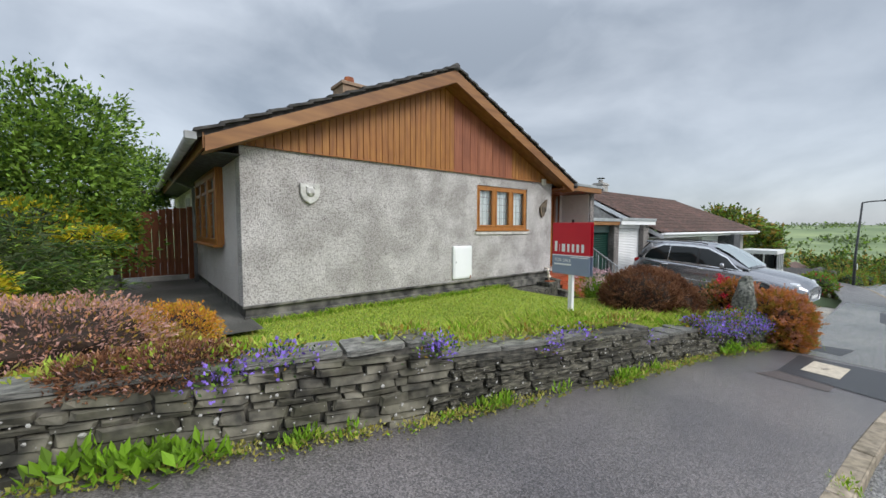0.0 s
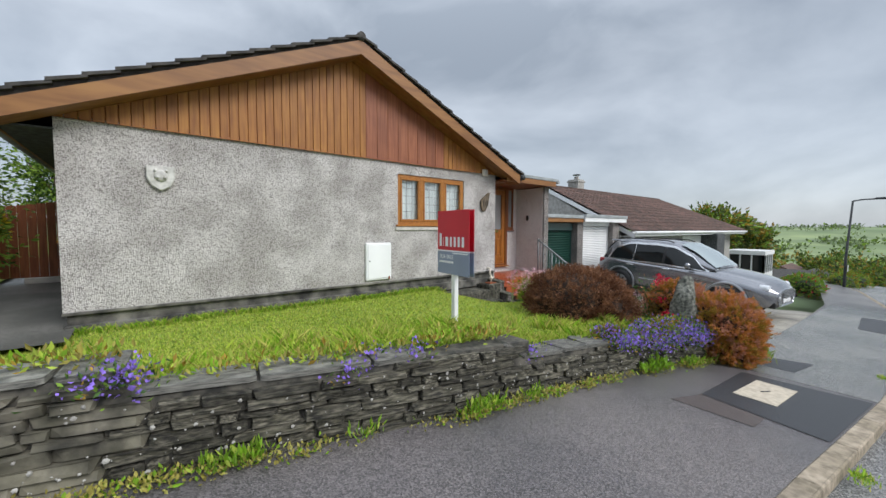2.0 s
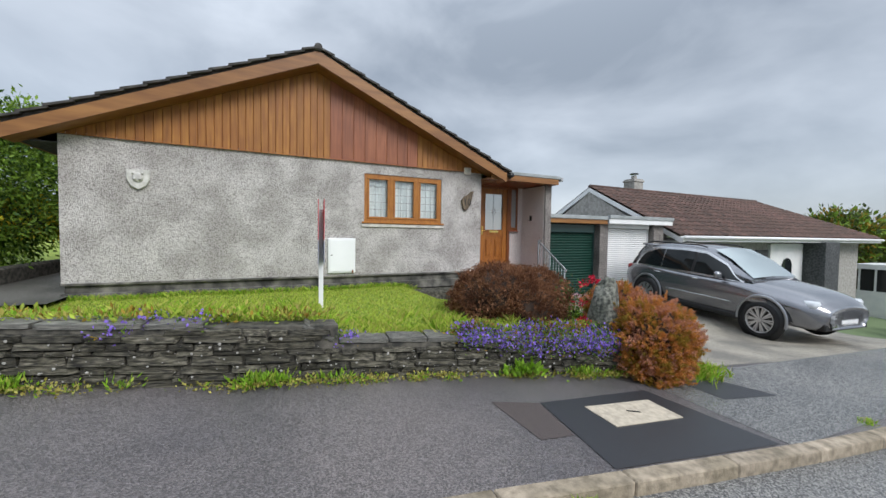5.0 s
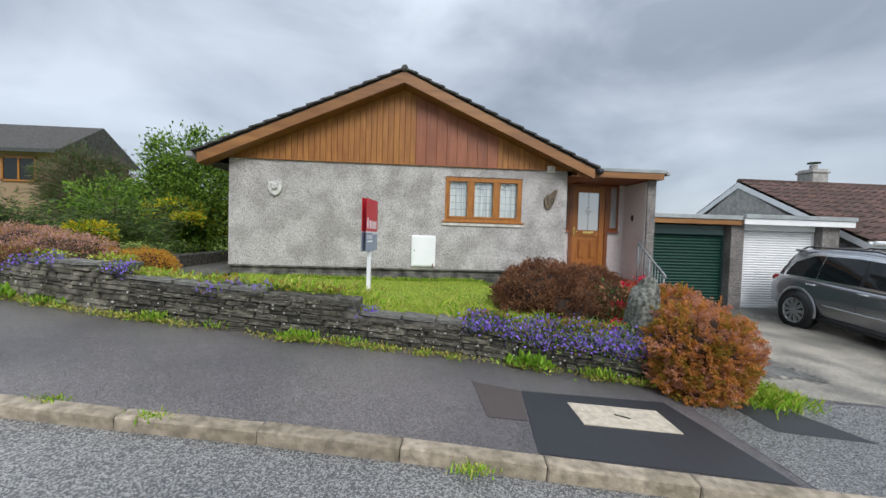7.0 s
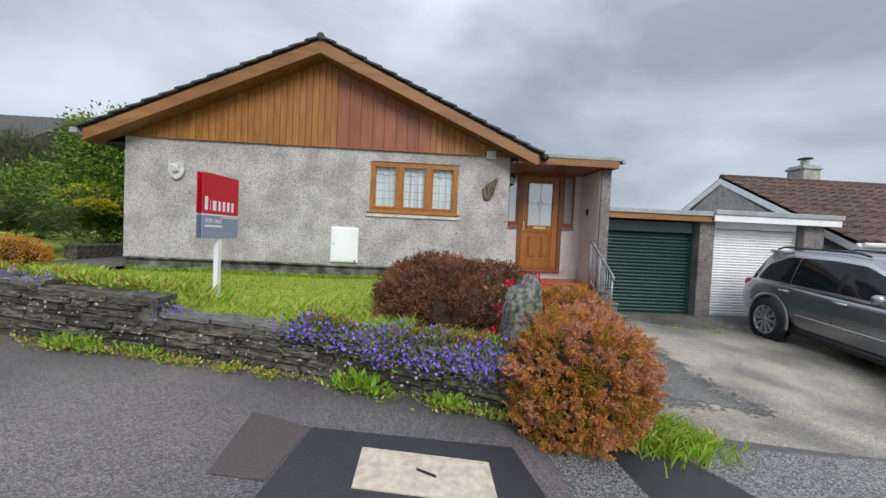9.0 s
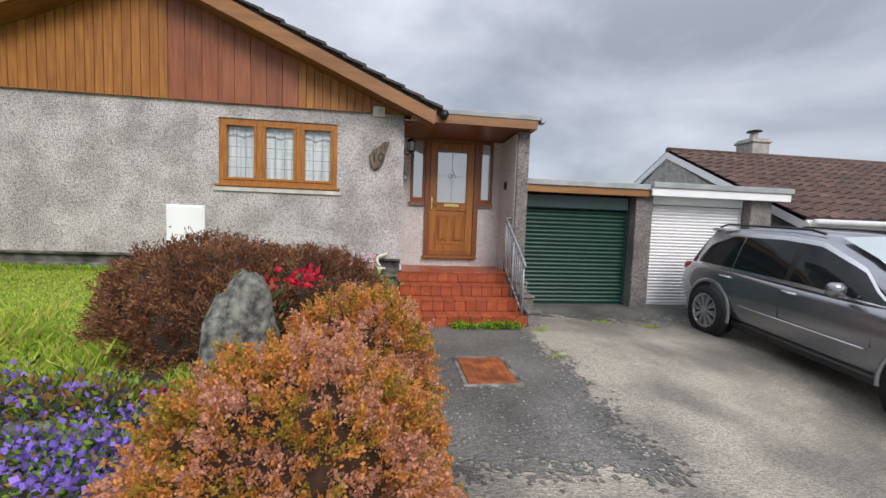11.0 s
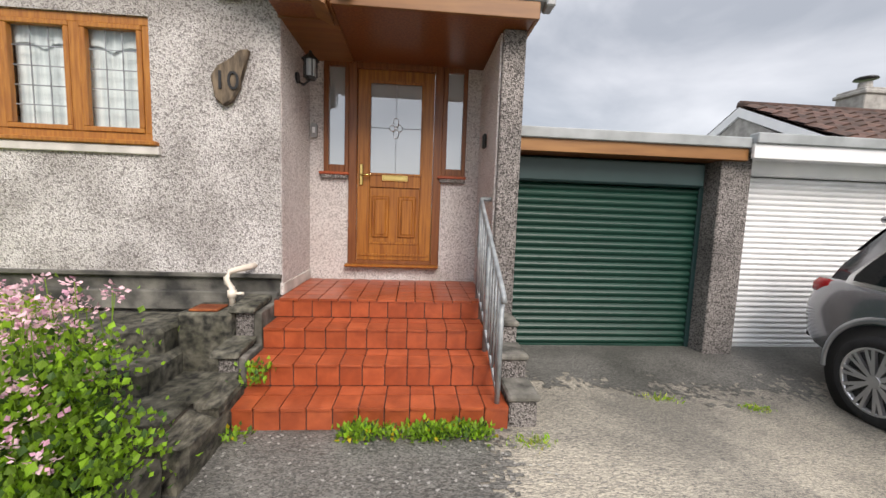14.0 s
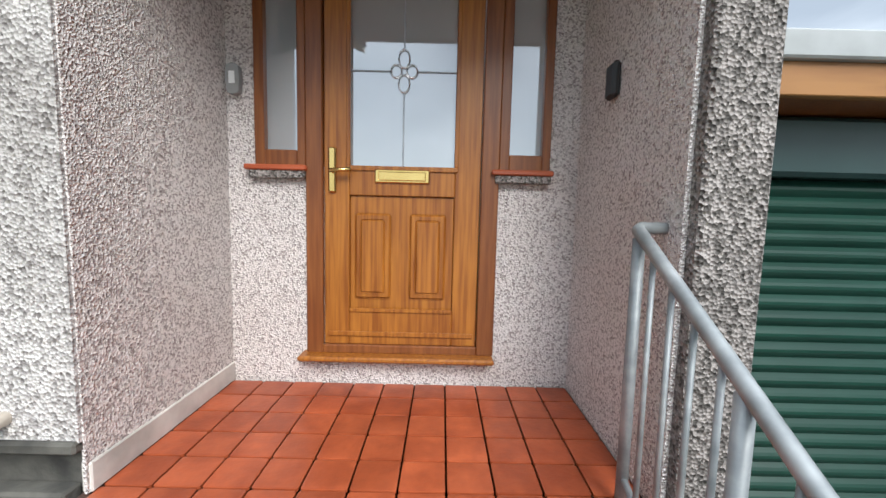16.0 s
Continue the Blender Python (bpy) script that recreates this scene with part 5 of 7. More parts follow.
# lichen spots on the face
lv, lf = [], []
for i in range(420):
    x = rs.uniform(-0.5, 8.2)
    z0 = path_z(x, wall_y(x))
    z = z0 + rs.uniform(0.04, max(0.1, wall_top(x) - z0 - 0.1))
    r = 0.003 + 0.012 * rs.random() ** 3
    o = len(lv)
    for kk in range(6):
        lv.append((x + r * math.cos(kk * math.tau / 6) * rs.uniform(0.7, 1.3), wall_y(x) - 0.035 + rs.uniform(-0.004, 0.004), z + r * math.sin(kk * math.tau / 6)))
    lv.append((x, wall_y(x) - 0.042, z))
    lf += [(o + kk, o + (kk + 1) % 6, o + 6) for kk in range(6)]
tagged(mesh_ob("lichen", lv, lf, M_LICHEN, gw), kind="stuff")

# rough edging of the bed by the path
be = tagged(base("bed_edging", 8.98, 3.8, 0.4), "rough mossy stone edging of the flower bed", "edging", kind="structure")
y = 2.2
while y < 5.0:
    ln = rs.uniform(0.25, 0.5)
    ob = adopt(new("stone", rs.choice(STONES)), be)
    ob.matrix_basis = Matrix.LocRotScale((8.95 + rs.uniform(-0.02, 0.02), y + ln / 2, 0.47), Euler((0.02, 0.03, rs.uniform(-0.08, 0.08))), (0.17, ln, 0.30 + rs.uniform(-0.03, 0.03)))
    y += ln


# ---- plants ----
def leaf_mesh(name, pos, nrm, size, mats, weights, aspect=0.4, seed=0, parent=None, droop=0.0, flat=0.0, extra=None):
    """Many small pointed leaves at the places given, one mesh."""
    rg = np.random.default_rng(seed)
    n = len(pos)
    d = nrm + rg.normal(0, 0.55, (n, 3))
    d[:, 2] += droop
    d /= np.linalg.norm(d, axis=1)[:, None] + 1e-9
    s = np.cross(d, rg.normal(0, 1, (n, 3)))
    s /= np.linalg.norm(s, axis=1)[:, None] + 1e-9
    up = np.cross(s, d)
    L = size * rg.uniform(0.6, 1.4, (n, 1))
    w = L * aspect
    v = np.stack([pos, pos + d * L * 0.5 + s * w * 0.5 + up * w * 0.15, pos + d * L, pos + d * L * 0.5 - s * w * 0.5 + up * w * 0.15], 1).reshape(-1, 3)
    f = np.arange(4 * n).reshape(-1, 4)
    idx = rg.choice(len(mats), n, p=np.array(weights) / sum(weights))
    verts, faces, ids = v.tolist(), f.tolist(), idx.tolist()
    mm = list(mats)
    if extra:
        ev, ef, em = extra
        o = len(verts)
        verts += ev
        faces += [[o + i for i in q] for q in ef]
        ids += [len(mm)] * len(ef)
        mm.append(em)
    return mesh_ob(name, verts, faces, mm, parent, idx=ids)


def lump(dirs, freq, seed):
    return np.array([noise.noise((d[0] * freq + seed, d[1] * freq, d[2] * freq)) for d in dirs])


def sprig_bush(name, blobs, tufts, per, length, spread, size, mats, weights, label, category="shrub", aspect=0.4, seed=1, rough=0.2, freq=3.0, low=-0.6, core=None, core_r=0.86):
    """A bush of separate sprigs: each a small upright plume of leaves of one colour, over a solid core coloured dark
    for the shade between.
    """
    rg = np.random.default_rng(seed)
    area = np.array([b[3] * b[4] + b[4] * b[5] + b[3] * b[5] for b in blobs])
    top = tagged(base(name, blobs[0][0], blobs[0][1], blobs[0][2] - 0.5 * blobs[0][5]), label, category)
    P_, N_, I_ = [], [], []
    ev, ef = [], []
    for bi, b in enumerate(blobs):
        k = int(tufts * area[bi] / area.sum())
        d = rg.normal(0, 1, (k * 3, 3))
        d /= np.linalg.norm(d, axis=1)[:, None]
        d = d[d[:, 2] > low][:k]
        r = 1 + rough * lump(d, freq, seed + bi * 7.1) + rough * 0.6 * lump(d, freq * 2.7, seed + bi)
        r *= 1 - 0.12 * rg.random(len(d))
        root = np.array(b[:3]) + d * r[:, None] * np.array(b[3:])
        axis = d + np.array([0, 0, 0.35]) + rg.normal(0, 0.25, d.shape)
        axis /= np.linalg.norm(axis, axis=1)[:, None]
        ln = length * rg.uniform(0.6, 1.4, (len(d), 1))
        hue = lump(d, 2.2, seed + 40 + bi) * 1.6 + rg.normal(0, 0.5, len(d))
        cut = np.quantile(hue, np.cumsum(weights)[:-1] / sum(weights))
        col = np.searchsorted(cut, hue)
        pick = np.repeat(np.arange(len(d)), per)
        t = rg.random((len(pick), 1))
        P_.append(root[pick] + axis[pick] * ln[pick] * (t - 0.45) + rg.normal(0, 1, (len(pick), 3)) * spread * (1.1 - 0.7 * t))
        N_.append(axis[pick] * 1.3 + rg.normal(0, 0.35, (len(pick), 3)))
        I_.append(col[pick])
        bm = bmesh.new()
        bmesh.ops.create_icosphere(bm, subdivisions=3, radius=1.0)
        o = len(ev)
        for v in bm.verts:
            c = v.co.normalized()
            q = core_r * (1 + rough * noise.noise((c.x * freq + seed + bi * 7.1, c.y * freq, c.z * freq)))
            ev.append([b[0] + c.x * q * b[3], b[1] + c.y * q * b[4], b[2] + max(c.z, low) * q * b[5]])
        bm.verts.index_update()
        ef += [[o + v.index for v in f.verts] for f in bm.faces]
        bm.free()
    mesh_ob("shaded_core", ev, ef, core, top, True)
    P_, N_, I_ = np.concatenate(P_), np.concatenate(N_), np.concatenate(I_)
    for i, m in enumerate(mats):
        q = I_ == i
        leaf_mesh("foliage", P_[q], N_[q], size, [m], [1], aspect, seed + i, top)
    return top


def bush(name, blobs, n, size, mats, weights, label, category="shrub", aspect=0.4, seed=1, rough=0.22, freq=3.0, low=-0.5, core=M_SOIL, core_r=0.8, group="", upright=0.3):
    rg = np.random.default_rng(seed)
    vol = np.array([b[3] * b[4] + b[4] * b[5] + b[3] * b[5] for b in blobs])
    P_, N_ = [], []
    ev, ef = [], []
    for bi, b in enumerate(blobs):
        k = int(n * vol[bi] / vol.sum())
        d = rg.normal(0, 1, (k * 2, 3))
        d /= np.linalg.norm(d, axis=1)[:, None]
        d = d[d[:, 2] > low][:k]
        r = 1 + rough * lump(d, freq, seed + bi * 7.1) + rough * 0.5 * lump(d, freq * 3, seed + bi)
        r *= 1 - 0.28 * rg.random(len(d)) ** 2.2
        P_.append(np.array(b[:3]) + d * r[:, None] * np.array(b[3:]))
        nn = d.copy()
        nn[:, 2] += upright
        N_.append(nn)
        # solid core whose dark colour stands in for shade inside the foliage
        bm = bmesh.new()
        bmesh.ops.create_icosphere(bm, subdivisions=3, radius=1.0)
        o = len(ev)
        for v in bm.verts:
            c = v.co.normalized()
            q = core_r * (1 + rough * noise.noise((c.x * freq + seed + bi * 7.1, c.y * freq, c.z * freq)))
            ev.append([b[0] + c.x * q * b[3], b[1] + c.y * q * b[4], b[2] + max(c.z, low) * q * b[5]])
        bm.verts.index_update()
        ef += [[o + v.index for v in f.verts] for f in bm.faces]
        bm.free()
    b0 = blobs[0]
    top = tagged(base(name, b0[0], b0[1], b0[2] - 0.5 * b0[5]), label, category, group)
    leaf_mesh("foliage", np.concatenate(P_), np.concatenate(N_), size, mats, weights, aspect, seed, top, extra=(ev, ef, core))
    return top


# core colours: leaf hues darkened to paint the shade within the bushes
C_ORANGE = mat("orange_bush_shade", (0.055, 0.025, 0.01), (0.025, 0.012, 0.006), 20, 0.9)
C_BROWN = mat("brown_bush_shade", (0.04, 0.022, 0.012), (0.02, 0.012, 0.008), 20, 0.9)
C_GREEN = mat("shrub_shade", (0.022, 0.035, 0.012), (0.012, 0.02, 0.008), 10, 0.9)

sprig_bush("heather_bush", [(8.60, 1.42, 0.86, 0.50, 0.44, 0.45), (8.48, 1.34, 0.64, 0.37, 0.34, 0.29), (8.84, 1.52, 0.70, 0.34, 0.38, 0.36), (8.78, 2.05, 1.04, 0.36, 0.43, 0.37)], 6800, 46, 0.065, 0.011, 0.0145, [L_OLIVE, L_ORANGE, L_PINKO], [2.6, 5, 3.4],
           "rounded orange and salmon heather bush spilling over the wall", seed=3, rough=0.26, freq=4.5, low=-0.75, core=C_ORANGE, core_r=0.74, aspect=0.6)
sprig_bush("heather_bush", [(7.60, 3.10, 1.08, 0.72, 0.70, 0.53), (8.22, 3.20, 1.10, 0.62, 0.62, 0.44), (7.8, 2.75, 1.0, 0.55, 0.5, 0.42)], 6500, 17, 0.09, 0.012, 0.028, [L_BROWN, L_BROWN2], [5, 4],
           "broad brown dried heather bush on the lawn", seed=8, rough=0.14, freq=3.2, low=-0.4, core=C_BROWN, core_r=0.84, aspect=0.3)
# heathers of the side bed
bush("heather_bush", [(0.1, 4.25, 1.42, 0.75, 0.6, 0.36), (-0.9, 4.6, 1.5, 0.9, 0.7, 0.4)], 20000, 0.034, [L_DUST, L_PINKO, L_OLIVE], [6, 2, 2], "dusty pink heather clump", seed=11, core=C_BROWN, rough=0.3, freq=4)
bush("heather_bush", [(0.92, 4.95, 1.22, 0.42, 0.45, 0.30), (0.45, 4.6, 1.28, 0.4, 0.4, 0.28)], 16000, 0.03, [L_GOLD, L_ORANGE, L_YELLOW], [5, 3, 1], "golden orange heather clump", seed=12, core=C_ORANGE, rough=0.3, freq=4.5)
bush("heather_bush", [(0.75, 4.3, 1.1, 0.45, 0.5, 0.3), (0.15, 3.6, 1.2, 0.6, 0.5, 0.22)], 13000, 0.038, [L_OLIVE, L_MOSS, L_BROWN2], [4, 3, 2], "olive green heather clump", seed=13, core=C_BROWN, rough=0.3, freq=4, upright=0.8)
bush("heather_bush", [(0.85, 2.93, 1.50, 0.34, 0.2, 0.12), (0.5, 3.02, 1.5, 0.25, 0.18, 0.12)], 8000, 0.026, [L_BROWN2, L_DUST, L_BROWN], [4, 1, 4], "reddish brown mat of heather over the wall", seed=14, core=C_BROWN, rough=0.3, freq=4)
bush("heather_bush", [(-2.3, 4.6, 1.62, 1.0, 0.8, 0.38), (-3.8, 5.2, 1.7, 1.1, 0.8, 0.42)], 9000, 0.055, [L_DUST, L_ORANGE, L_OLIVE, L_BROWN2], [4, 3, 2, 2], "mixed pink and orange heather clump", seed=15, core=C_BROWN, rough=0.3, freq=4)
bush("golden_shrub", [(-0.7, 5.7, 1.75, 0.4, 0.35, 0.24), (0.2, 7.3, 2.2, 0.32, 0.3, 0.10)], 4000, 0.06, [L_YELLOW, L_WEED], [5, 2], "bright yellow-green golden foliage shrub", seed=16, core=C_GREEN, rough=0.35)
bush("golden_shrub", [(-0.05, 9.4, 2.15, 0.6, 0.6, 0.62), (0.3, 9.9, 2.2, 0.4, 0.4, 0.4), (-0.7, 8.2, 2.25, 0.7, 0.5, 0.45)], 10000, 0.075, [L_YELLOW, L_GREEN, L_TREE], [4, 3, 3], "yellow-green shrub by the gate", seed=17, core=C_GREEN, rough=0.4)


def conifer_spray(x, y, z, r, n, seed):
    """A spreading juniper: arching branches with fine needles."""
    rg = random.Random(seed)
    top = tagged(base("juniper", x, y, z), "spreading dark green juniper with arching sprays", "shrub")
    pos, nrm = [], []
    for i in range(n):
        a, e = rg.uniform(0, math.tau), rg.uniform(0.05, 1.1)
        ln = r * rg.uniform(0.65, 1.15)
        for k in range(34):
            t = k / 33
            q = ln * t
            p = Vector((x + q * math.cos(a) * math.cos(e), y + q * math.sin(a) * math.cos(e), z + 0.3 + q * math.sin(e) - 0.28 * t * t * r))
            for s in (-1, 1):
                pos.append((p.x + rg.uniform(-0.03, 0.03), p.y + rg.uniform(-0.03, 0.03), p.z + rg.uniform(-0.03, 0.03)))
                nrm.append((math.cos(a + s * 0.7), math.sin(a + s * 0.7), 0.05))
    leaf_mesh("foliage", np.array(pos), np.array(nrm) * 1.5, 0.11, [L_CONIF, L_DGREEN, L_TREE], [5, 2, 1.2], 0.16, seed, top)
    return top


conifer_spray(-0.75, 6.6, 1.35, 1.45, 170, 21)
conifer_spray(-2.8, 6.4, 1.5, 1.3, 120, 22)


def tree(name, x, y, z, blobs, n, size, mats, weights, label, trunk=0.12, seed=1, twigs=40, aspect=0.45):
    rg = random.Random(seed)
    top = tagged(base(name, x, y, z), label, "tree")
    cz = blobs[0][2]
    tube("trunk", [(x, y, z - 0.2), (x + 0.05, y, (z + cz) / 2), (x, y + 0.05, cz)], [trunk, trunk * 0.8, trunk * 0.5], M_BARK, top, 8)
    for i in range(7):
        b = rg.choice(blobs)
        a = rg.uniform(0, math.tau)
        tube("limb", [(x, y, z + (cz - z) * rg.uniform(0.4, 0.9)), (b[0] + 0.4 * b[3] * math.cos(a), b[1] + 0.4 * b[4] * math.sin(a), b[2]), (b[0] + 0.85 * b[3] * math.cos(a), b[1] + 0.85 * b[4] * math.sin(a), b[2] + 0.4 * b[5])], [trunk * 0.5, trunk * 0.3, 0.01], M_BARK, top, 6)
    g = np.random.default_rng(seed)
    P_, N_ = [], []
    vol = np.array([b[3] * b[4] * b[5] for b in blobs])
    for bi, b in enumerate(blobs):
        k = int(n * vol[bi] / vol.sum())
        # clumps of leaves round the ends of twigs
        c = g.normal(0, 1, (max(8, k // 60), 3))
        c /= np.linalg.norm(c, axis=1)[:, None]
        rad = g.uniform(0.5, 1.12, (len(c), 1))
        cen = c * rad
        pick = g.integers(0, len(c), k)
        off = g.normal(0, 0.13, (k, 3))
        P_.append(np.array(b[:3]) + (cen[pick] + off) * np.array(b[3:]))
        N_.append(c[pick] + g.normal(0, 0.3, (k, 3)))
    leaf_mesh("crown", np.concatenate(P_), np.concatenate(N_), size, mats, weights, aspect, seed, top)
    return top


tree("garden_tree", -0.7, 9.6, 1.1, [(-0.6, 9.3, 3.1, 1.35, 1.2, 1.45), (-1.35, 9.1, 2.7, 0.95, 0.9, 1.1), (0.05, 9.7, 3.9, 0.6, 0.7, 0.9), (-0.5, 9.2, 2.0, 1.2, 1.0, 0.8), (-0.9, 8.9, 3.9, 0.7, 0.7, 0.8)], 34000, 0.095, [L_DGREEN, L_TREE, L_GREEN], [3, 5, 3], "dense broad-leaved garden tree beside the path", seed=31)
tree("garden_tree", -3.4, 9.8, 1.3, [(-3.2, 9.6, 2.3, 1.2, 1.0, 0.9), (-1.9, 10.5, 2.4, 1.1, 1.0, 0.9)], 9000, 0.11, [L_DGREEN, L_TREE, L_GREEN], [2, 4, 3], "low broad-leaved shrub tree", seed=32)
tree("garden_tree", 0.9, 14.5, 1.1, [(0.9, 14.5, 3.4, 0.8, 0.8, 1.1)], 4000, 0.12, [L_DGREEN, L_TREE], [3, 3], "tree behind the side gate", seed=33)
tree("bare_shrub", -5.9, 12.2, 1.5, [(-5.9, 12.2, 3.0, 1.4, 1.2, 1.4), (-6.6, 12.0, 3.5, 0.9, 0.8, 1.1)], 17000, 0.25, [L_CONIF, L_FARTWIG, L_DGREEN], [3, 3, 2], "wispy half-bare shrub in the garden", seed=34, aspect=0.07)


def scatter(name, places, size, mats, weights, label, category, seed, aspect=0.4, spread=(0.1, 0.1, 0.08), per=40, z_up=0.5):
    g = np.random.default_rng(seed)
    c = np.array(places)
    pick = np.repeat(np.arange(len(c)), per)
    pos = c[pick] + g.normal(0, 1, (len(pick), 3)) * np.array(spread)
    nr = g.normal(0, 1, (len(pick), 3))
    nr[:, 2] = np.abs(nr[:, 2]) + z_up
    return tagged(leaf_mesh(name, pos, nr, size, mats, weights, aspect, seed), label, category, kind="stuff")


# purple aubrieta on the wall
pu = []
for i in range(100):
    x = 8.2 - 1.8 * rs.random() ** 1.7
    t = rs.random()
    pu.append((x, wall_y(x) + 0.22 - 0.3 * t, wall_top(x) + 0.05 - 0.16 * t * ease((x - 6.0) / 1.2)))
for x0, x1, n in ((2.3, 2.55, 3), (0.9, 1.5, 7), (3.5, 4.1, 3), (5.15, 5.3, 2)):
    for i in range(n):
        x = rs.uniform(x0, x1)
        t = rs.random()
        pu.append((x, wall_y(x) + 0.15 - 0.2 * t, wall_top(x) + 0.02 - 0.10 * t))
scatter("aubrieta_flowers", pu, 0.026, [L_PURPLE], [1], "violet-blue aubrieta flowers cascading over the wall", "flowers", 41, 0.9, (0.07, 0.05, 0.04), 50)
scatter("aubrieta_leaves", pu, 0.03, [L_GREEN, L_DGREEN, L_OLIVE], [3, 3, 1], "grey-green aubrieta leaves on the wall", "foliage", 42, 0.5, (0.09, 0.05, 0.05), 60)
bush("sedum_mat", [(6.6, 1.98, 0.98, 0.3, 0.14, 0.12), (7.5, 1.82, 0.92, 0.55, 0.16, 0.12)], 3500, 0.035, [L_OLIVE, L_GREEN, L_BROWN2], [2, 2, 2], "low mat plant behind the wall top", seed=43, core=C_GREEN)
scatter("crimson_flowers", [(8.08, 1.95, 1.03), (8.05, 1.85, 0.95), (8.42, 2.15, 1.45), (8.48, 2.2, 1.47), (8.25, 2.15, 1.42), (7.9, 1.75, 0.93), (7.92, 1.8, 0.97), (8.12, 2.05, 1.2)], 0.028, [L_RED], [1], "crimson azalea flowers beside the rock", "flowers", 44, 0.8, (0.032, 0.03, 0.022), 36)
scatter("azalea_leaves", [(8.2, 2.25, z) for z in (0.9, 1.05, 1.2, 1.35)], 0.05, [L_DGREEN, L_BROWN2], [2, 1], "dark azalea leaves beside the rock", "foliage", 45, 0.4, (0.1, 0.1, 0.06), 80)

rk = bmesh.new()
bmesh.ops.create_icosphere(rk, subdivisions=4, radius=1.0)
for v in rk.verts:
    d = v.co.normalized()
    d = Vector([math.copysign(abs(c) ** 0.7, c) for c in d])
    q = 0.92 + 0.2 * noise.noise(d * 1.6 + Vector((3, 1, 0))) + 0.06 * noise.noise(d * 6)
    z = d.z * 0.5 * q
    v.co = Vector((8.25 + d.x * 0.175 * q * (1 - 0.16 * d.z) + 0.03 * d.z, 1.80 + d.y * 0.17 * q * (1 - 0.25 * d.z), 1.04 + z * 1.05))
tagged(bm_ob("standing_stone", rk, M_ROCK, None, True), "upright grey lichened granite boulder", "boulder")

# columbines by the path
co = []
for i in range(70):
    co.append((rs.uniform(8.35, 8.9), rs.uniform(2.5, 4.4), rs.uniform(0.58, 0.85)))
for i in range(30):
    co.append((rs.uniform(8.15, 8.7), rs.uniform(3.9, 4.65), rs.uniform(0.7, 1.05)))
scatter("columbine_leaves", co, 0.031, [L_WEED, L_GREEN, L_DGREEN], [5, 4, 2], "bright green lobed columbine leaves", "foliage", 46, 0.85, (0.10, 0.10, 0.09), 330, 1.2)
fl, stv, stf = [], [], []
for i in range(230):
    if i < 140:
        x, y, z = rs.uniform(8.0, 8.7), rs.uniform(4.1, 4.75), rs.uniform(0.95, 1.42)
    else:
        x, y, z = rs.uniform(8.45, 8.98), rs.uniform(2.6, 4.2), rs.uniform(0.8, 1.15)
    fl.append((x, y, z))
    o = len(stv)
    stv += [(x - 0.003, y, z), (x + 0.003, y, z), (x + rs.uniform(-0.1, 0.1), y + rs.uniform(-0.08, 0.08), 0.6)]
    stf.append((o, o + 1, o + 2))
scatter("columbine_flowers", fl, 0.025, [L_PINK, leaf("mauve_petal", (0.58, 0.30, 0.40))], [5, 2], "pale pink nodding columbine flowers", "flowers", 47, 0.75, (0.017, 0.017, 0.014), 16, -0.4)
tagged(mesh_ob("columbine_stems", stv, stf, L_GREEN), "thin green columbine stems", "stems", kind="stuff")

# grass: lawn blades, longer by the wall; weeds along its foot
def grass(name, pts, heights, mats, weights, label, seed, width=0.006):
    g = np.random.default_rng(seed)
    p = np.array(pts)
    n = len(p)
    h = np.array(heights)[:, None]
    a = g.uniform(0, math.tau, n)
    s = np.stack([np.cos(a), np.sin(a), np.zeros(n)], 1)
    lean = g.normal(0, 0.45, (n, 3)) * h
    lean[:, 2] = 0
    up = np.array([0, 0, 1.0])
    v = np.stack([p - s * width, p + s * width, p + lean * 0.4 + up * h * 0.6 + s * width * 0.7, p + lean + up * h], 1).reshape(-1, 3)
    f = np.arange(4 * n).reshape(-1, 4)
    idx = g.choice(len(mats), n, p=np.array(weights) / sum(weights))
    return tagged(mesh_ob(name, v.tolist(), f.tolist(), mats, idx=idx.tolist()), label, "grass", kind="stuff")


gp, gh = [], []
for i in range(75000):
    x, y = rs.uniform(1.25, 7.6), rs.random()
    y = wall_y(x) + 0.25 + (6.0 - wall_y(x) - 0.25) * y
    gp.append((x, y, bed_z(x, y) - 0.005))
    gh.append(rs.uniform(0.015, 0.038))
grass("lawn_grass", gp, gh, [L_GRASS, L_GRASSY, L_GREEN], [6, 2, 2], "short yellow-green lawn grass", 51)
gp, gh = [], []
for i in range(22000):
    x = rs.uniform(1.6, 8.1)
    y = wall_y(x) + 0.24 + abs(rs.gauss(0, 0.45))
    if noise.noise((x * 2.2, y * 2.2, 5)) < -0.15:
        continue
    gp.append((x, y, bed_z(x, y) - 0.005))
    gh.append(rs.uniform(0.04, 0.15) * (1.2 if noise.noise((x * 1.5, y, 2)) > 0.1 else 0.7))
grass("rank_grass", gp, gh, [L_GRASS, L_GRASSY, L_WEED], [5, 3, 3], "long uncut grass behind the wall", 52, 0.005)
gp, gh = [], []
for i in range(3500):
    x = rs.uniform(1.9, 8.0)
    gp.append((x, 5.97 - abs(rs.gauss(0, 0.04)), bed_z(x, 5.95) - 0.005))
    gh.append(rs.uniform(0.03, 0.12))
for i in range(2600):
    a = rs.gauss(9.15, 0.2)
    y = wall_y(a) + rs.gauss(0.02, 0.12)
    gp.append((a, y, path_z(a, y)))
    gh.append(rs.uniform(0.04, 0.13))
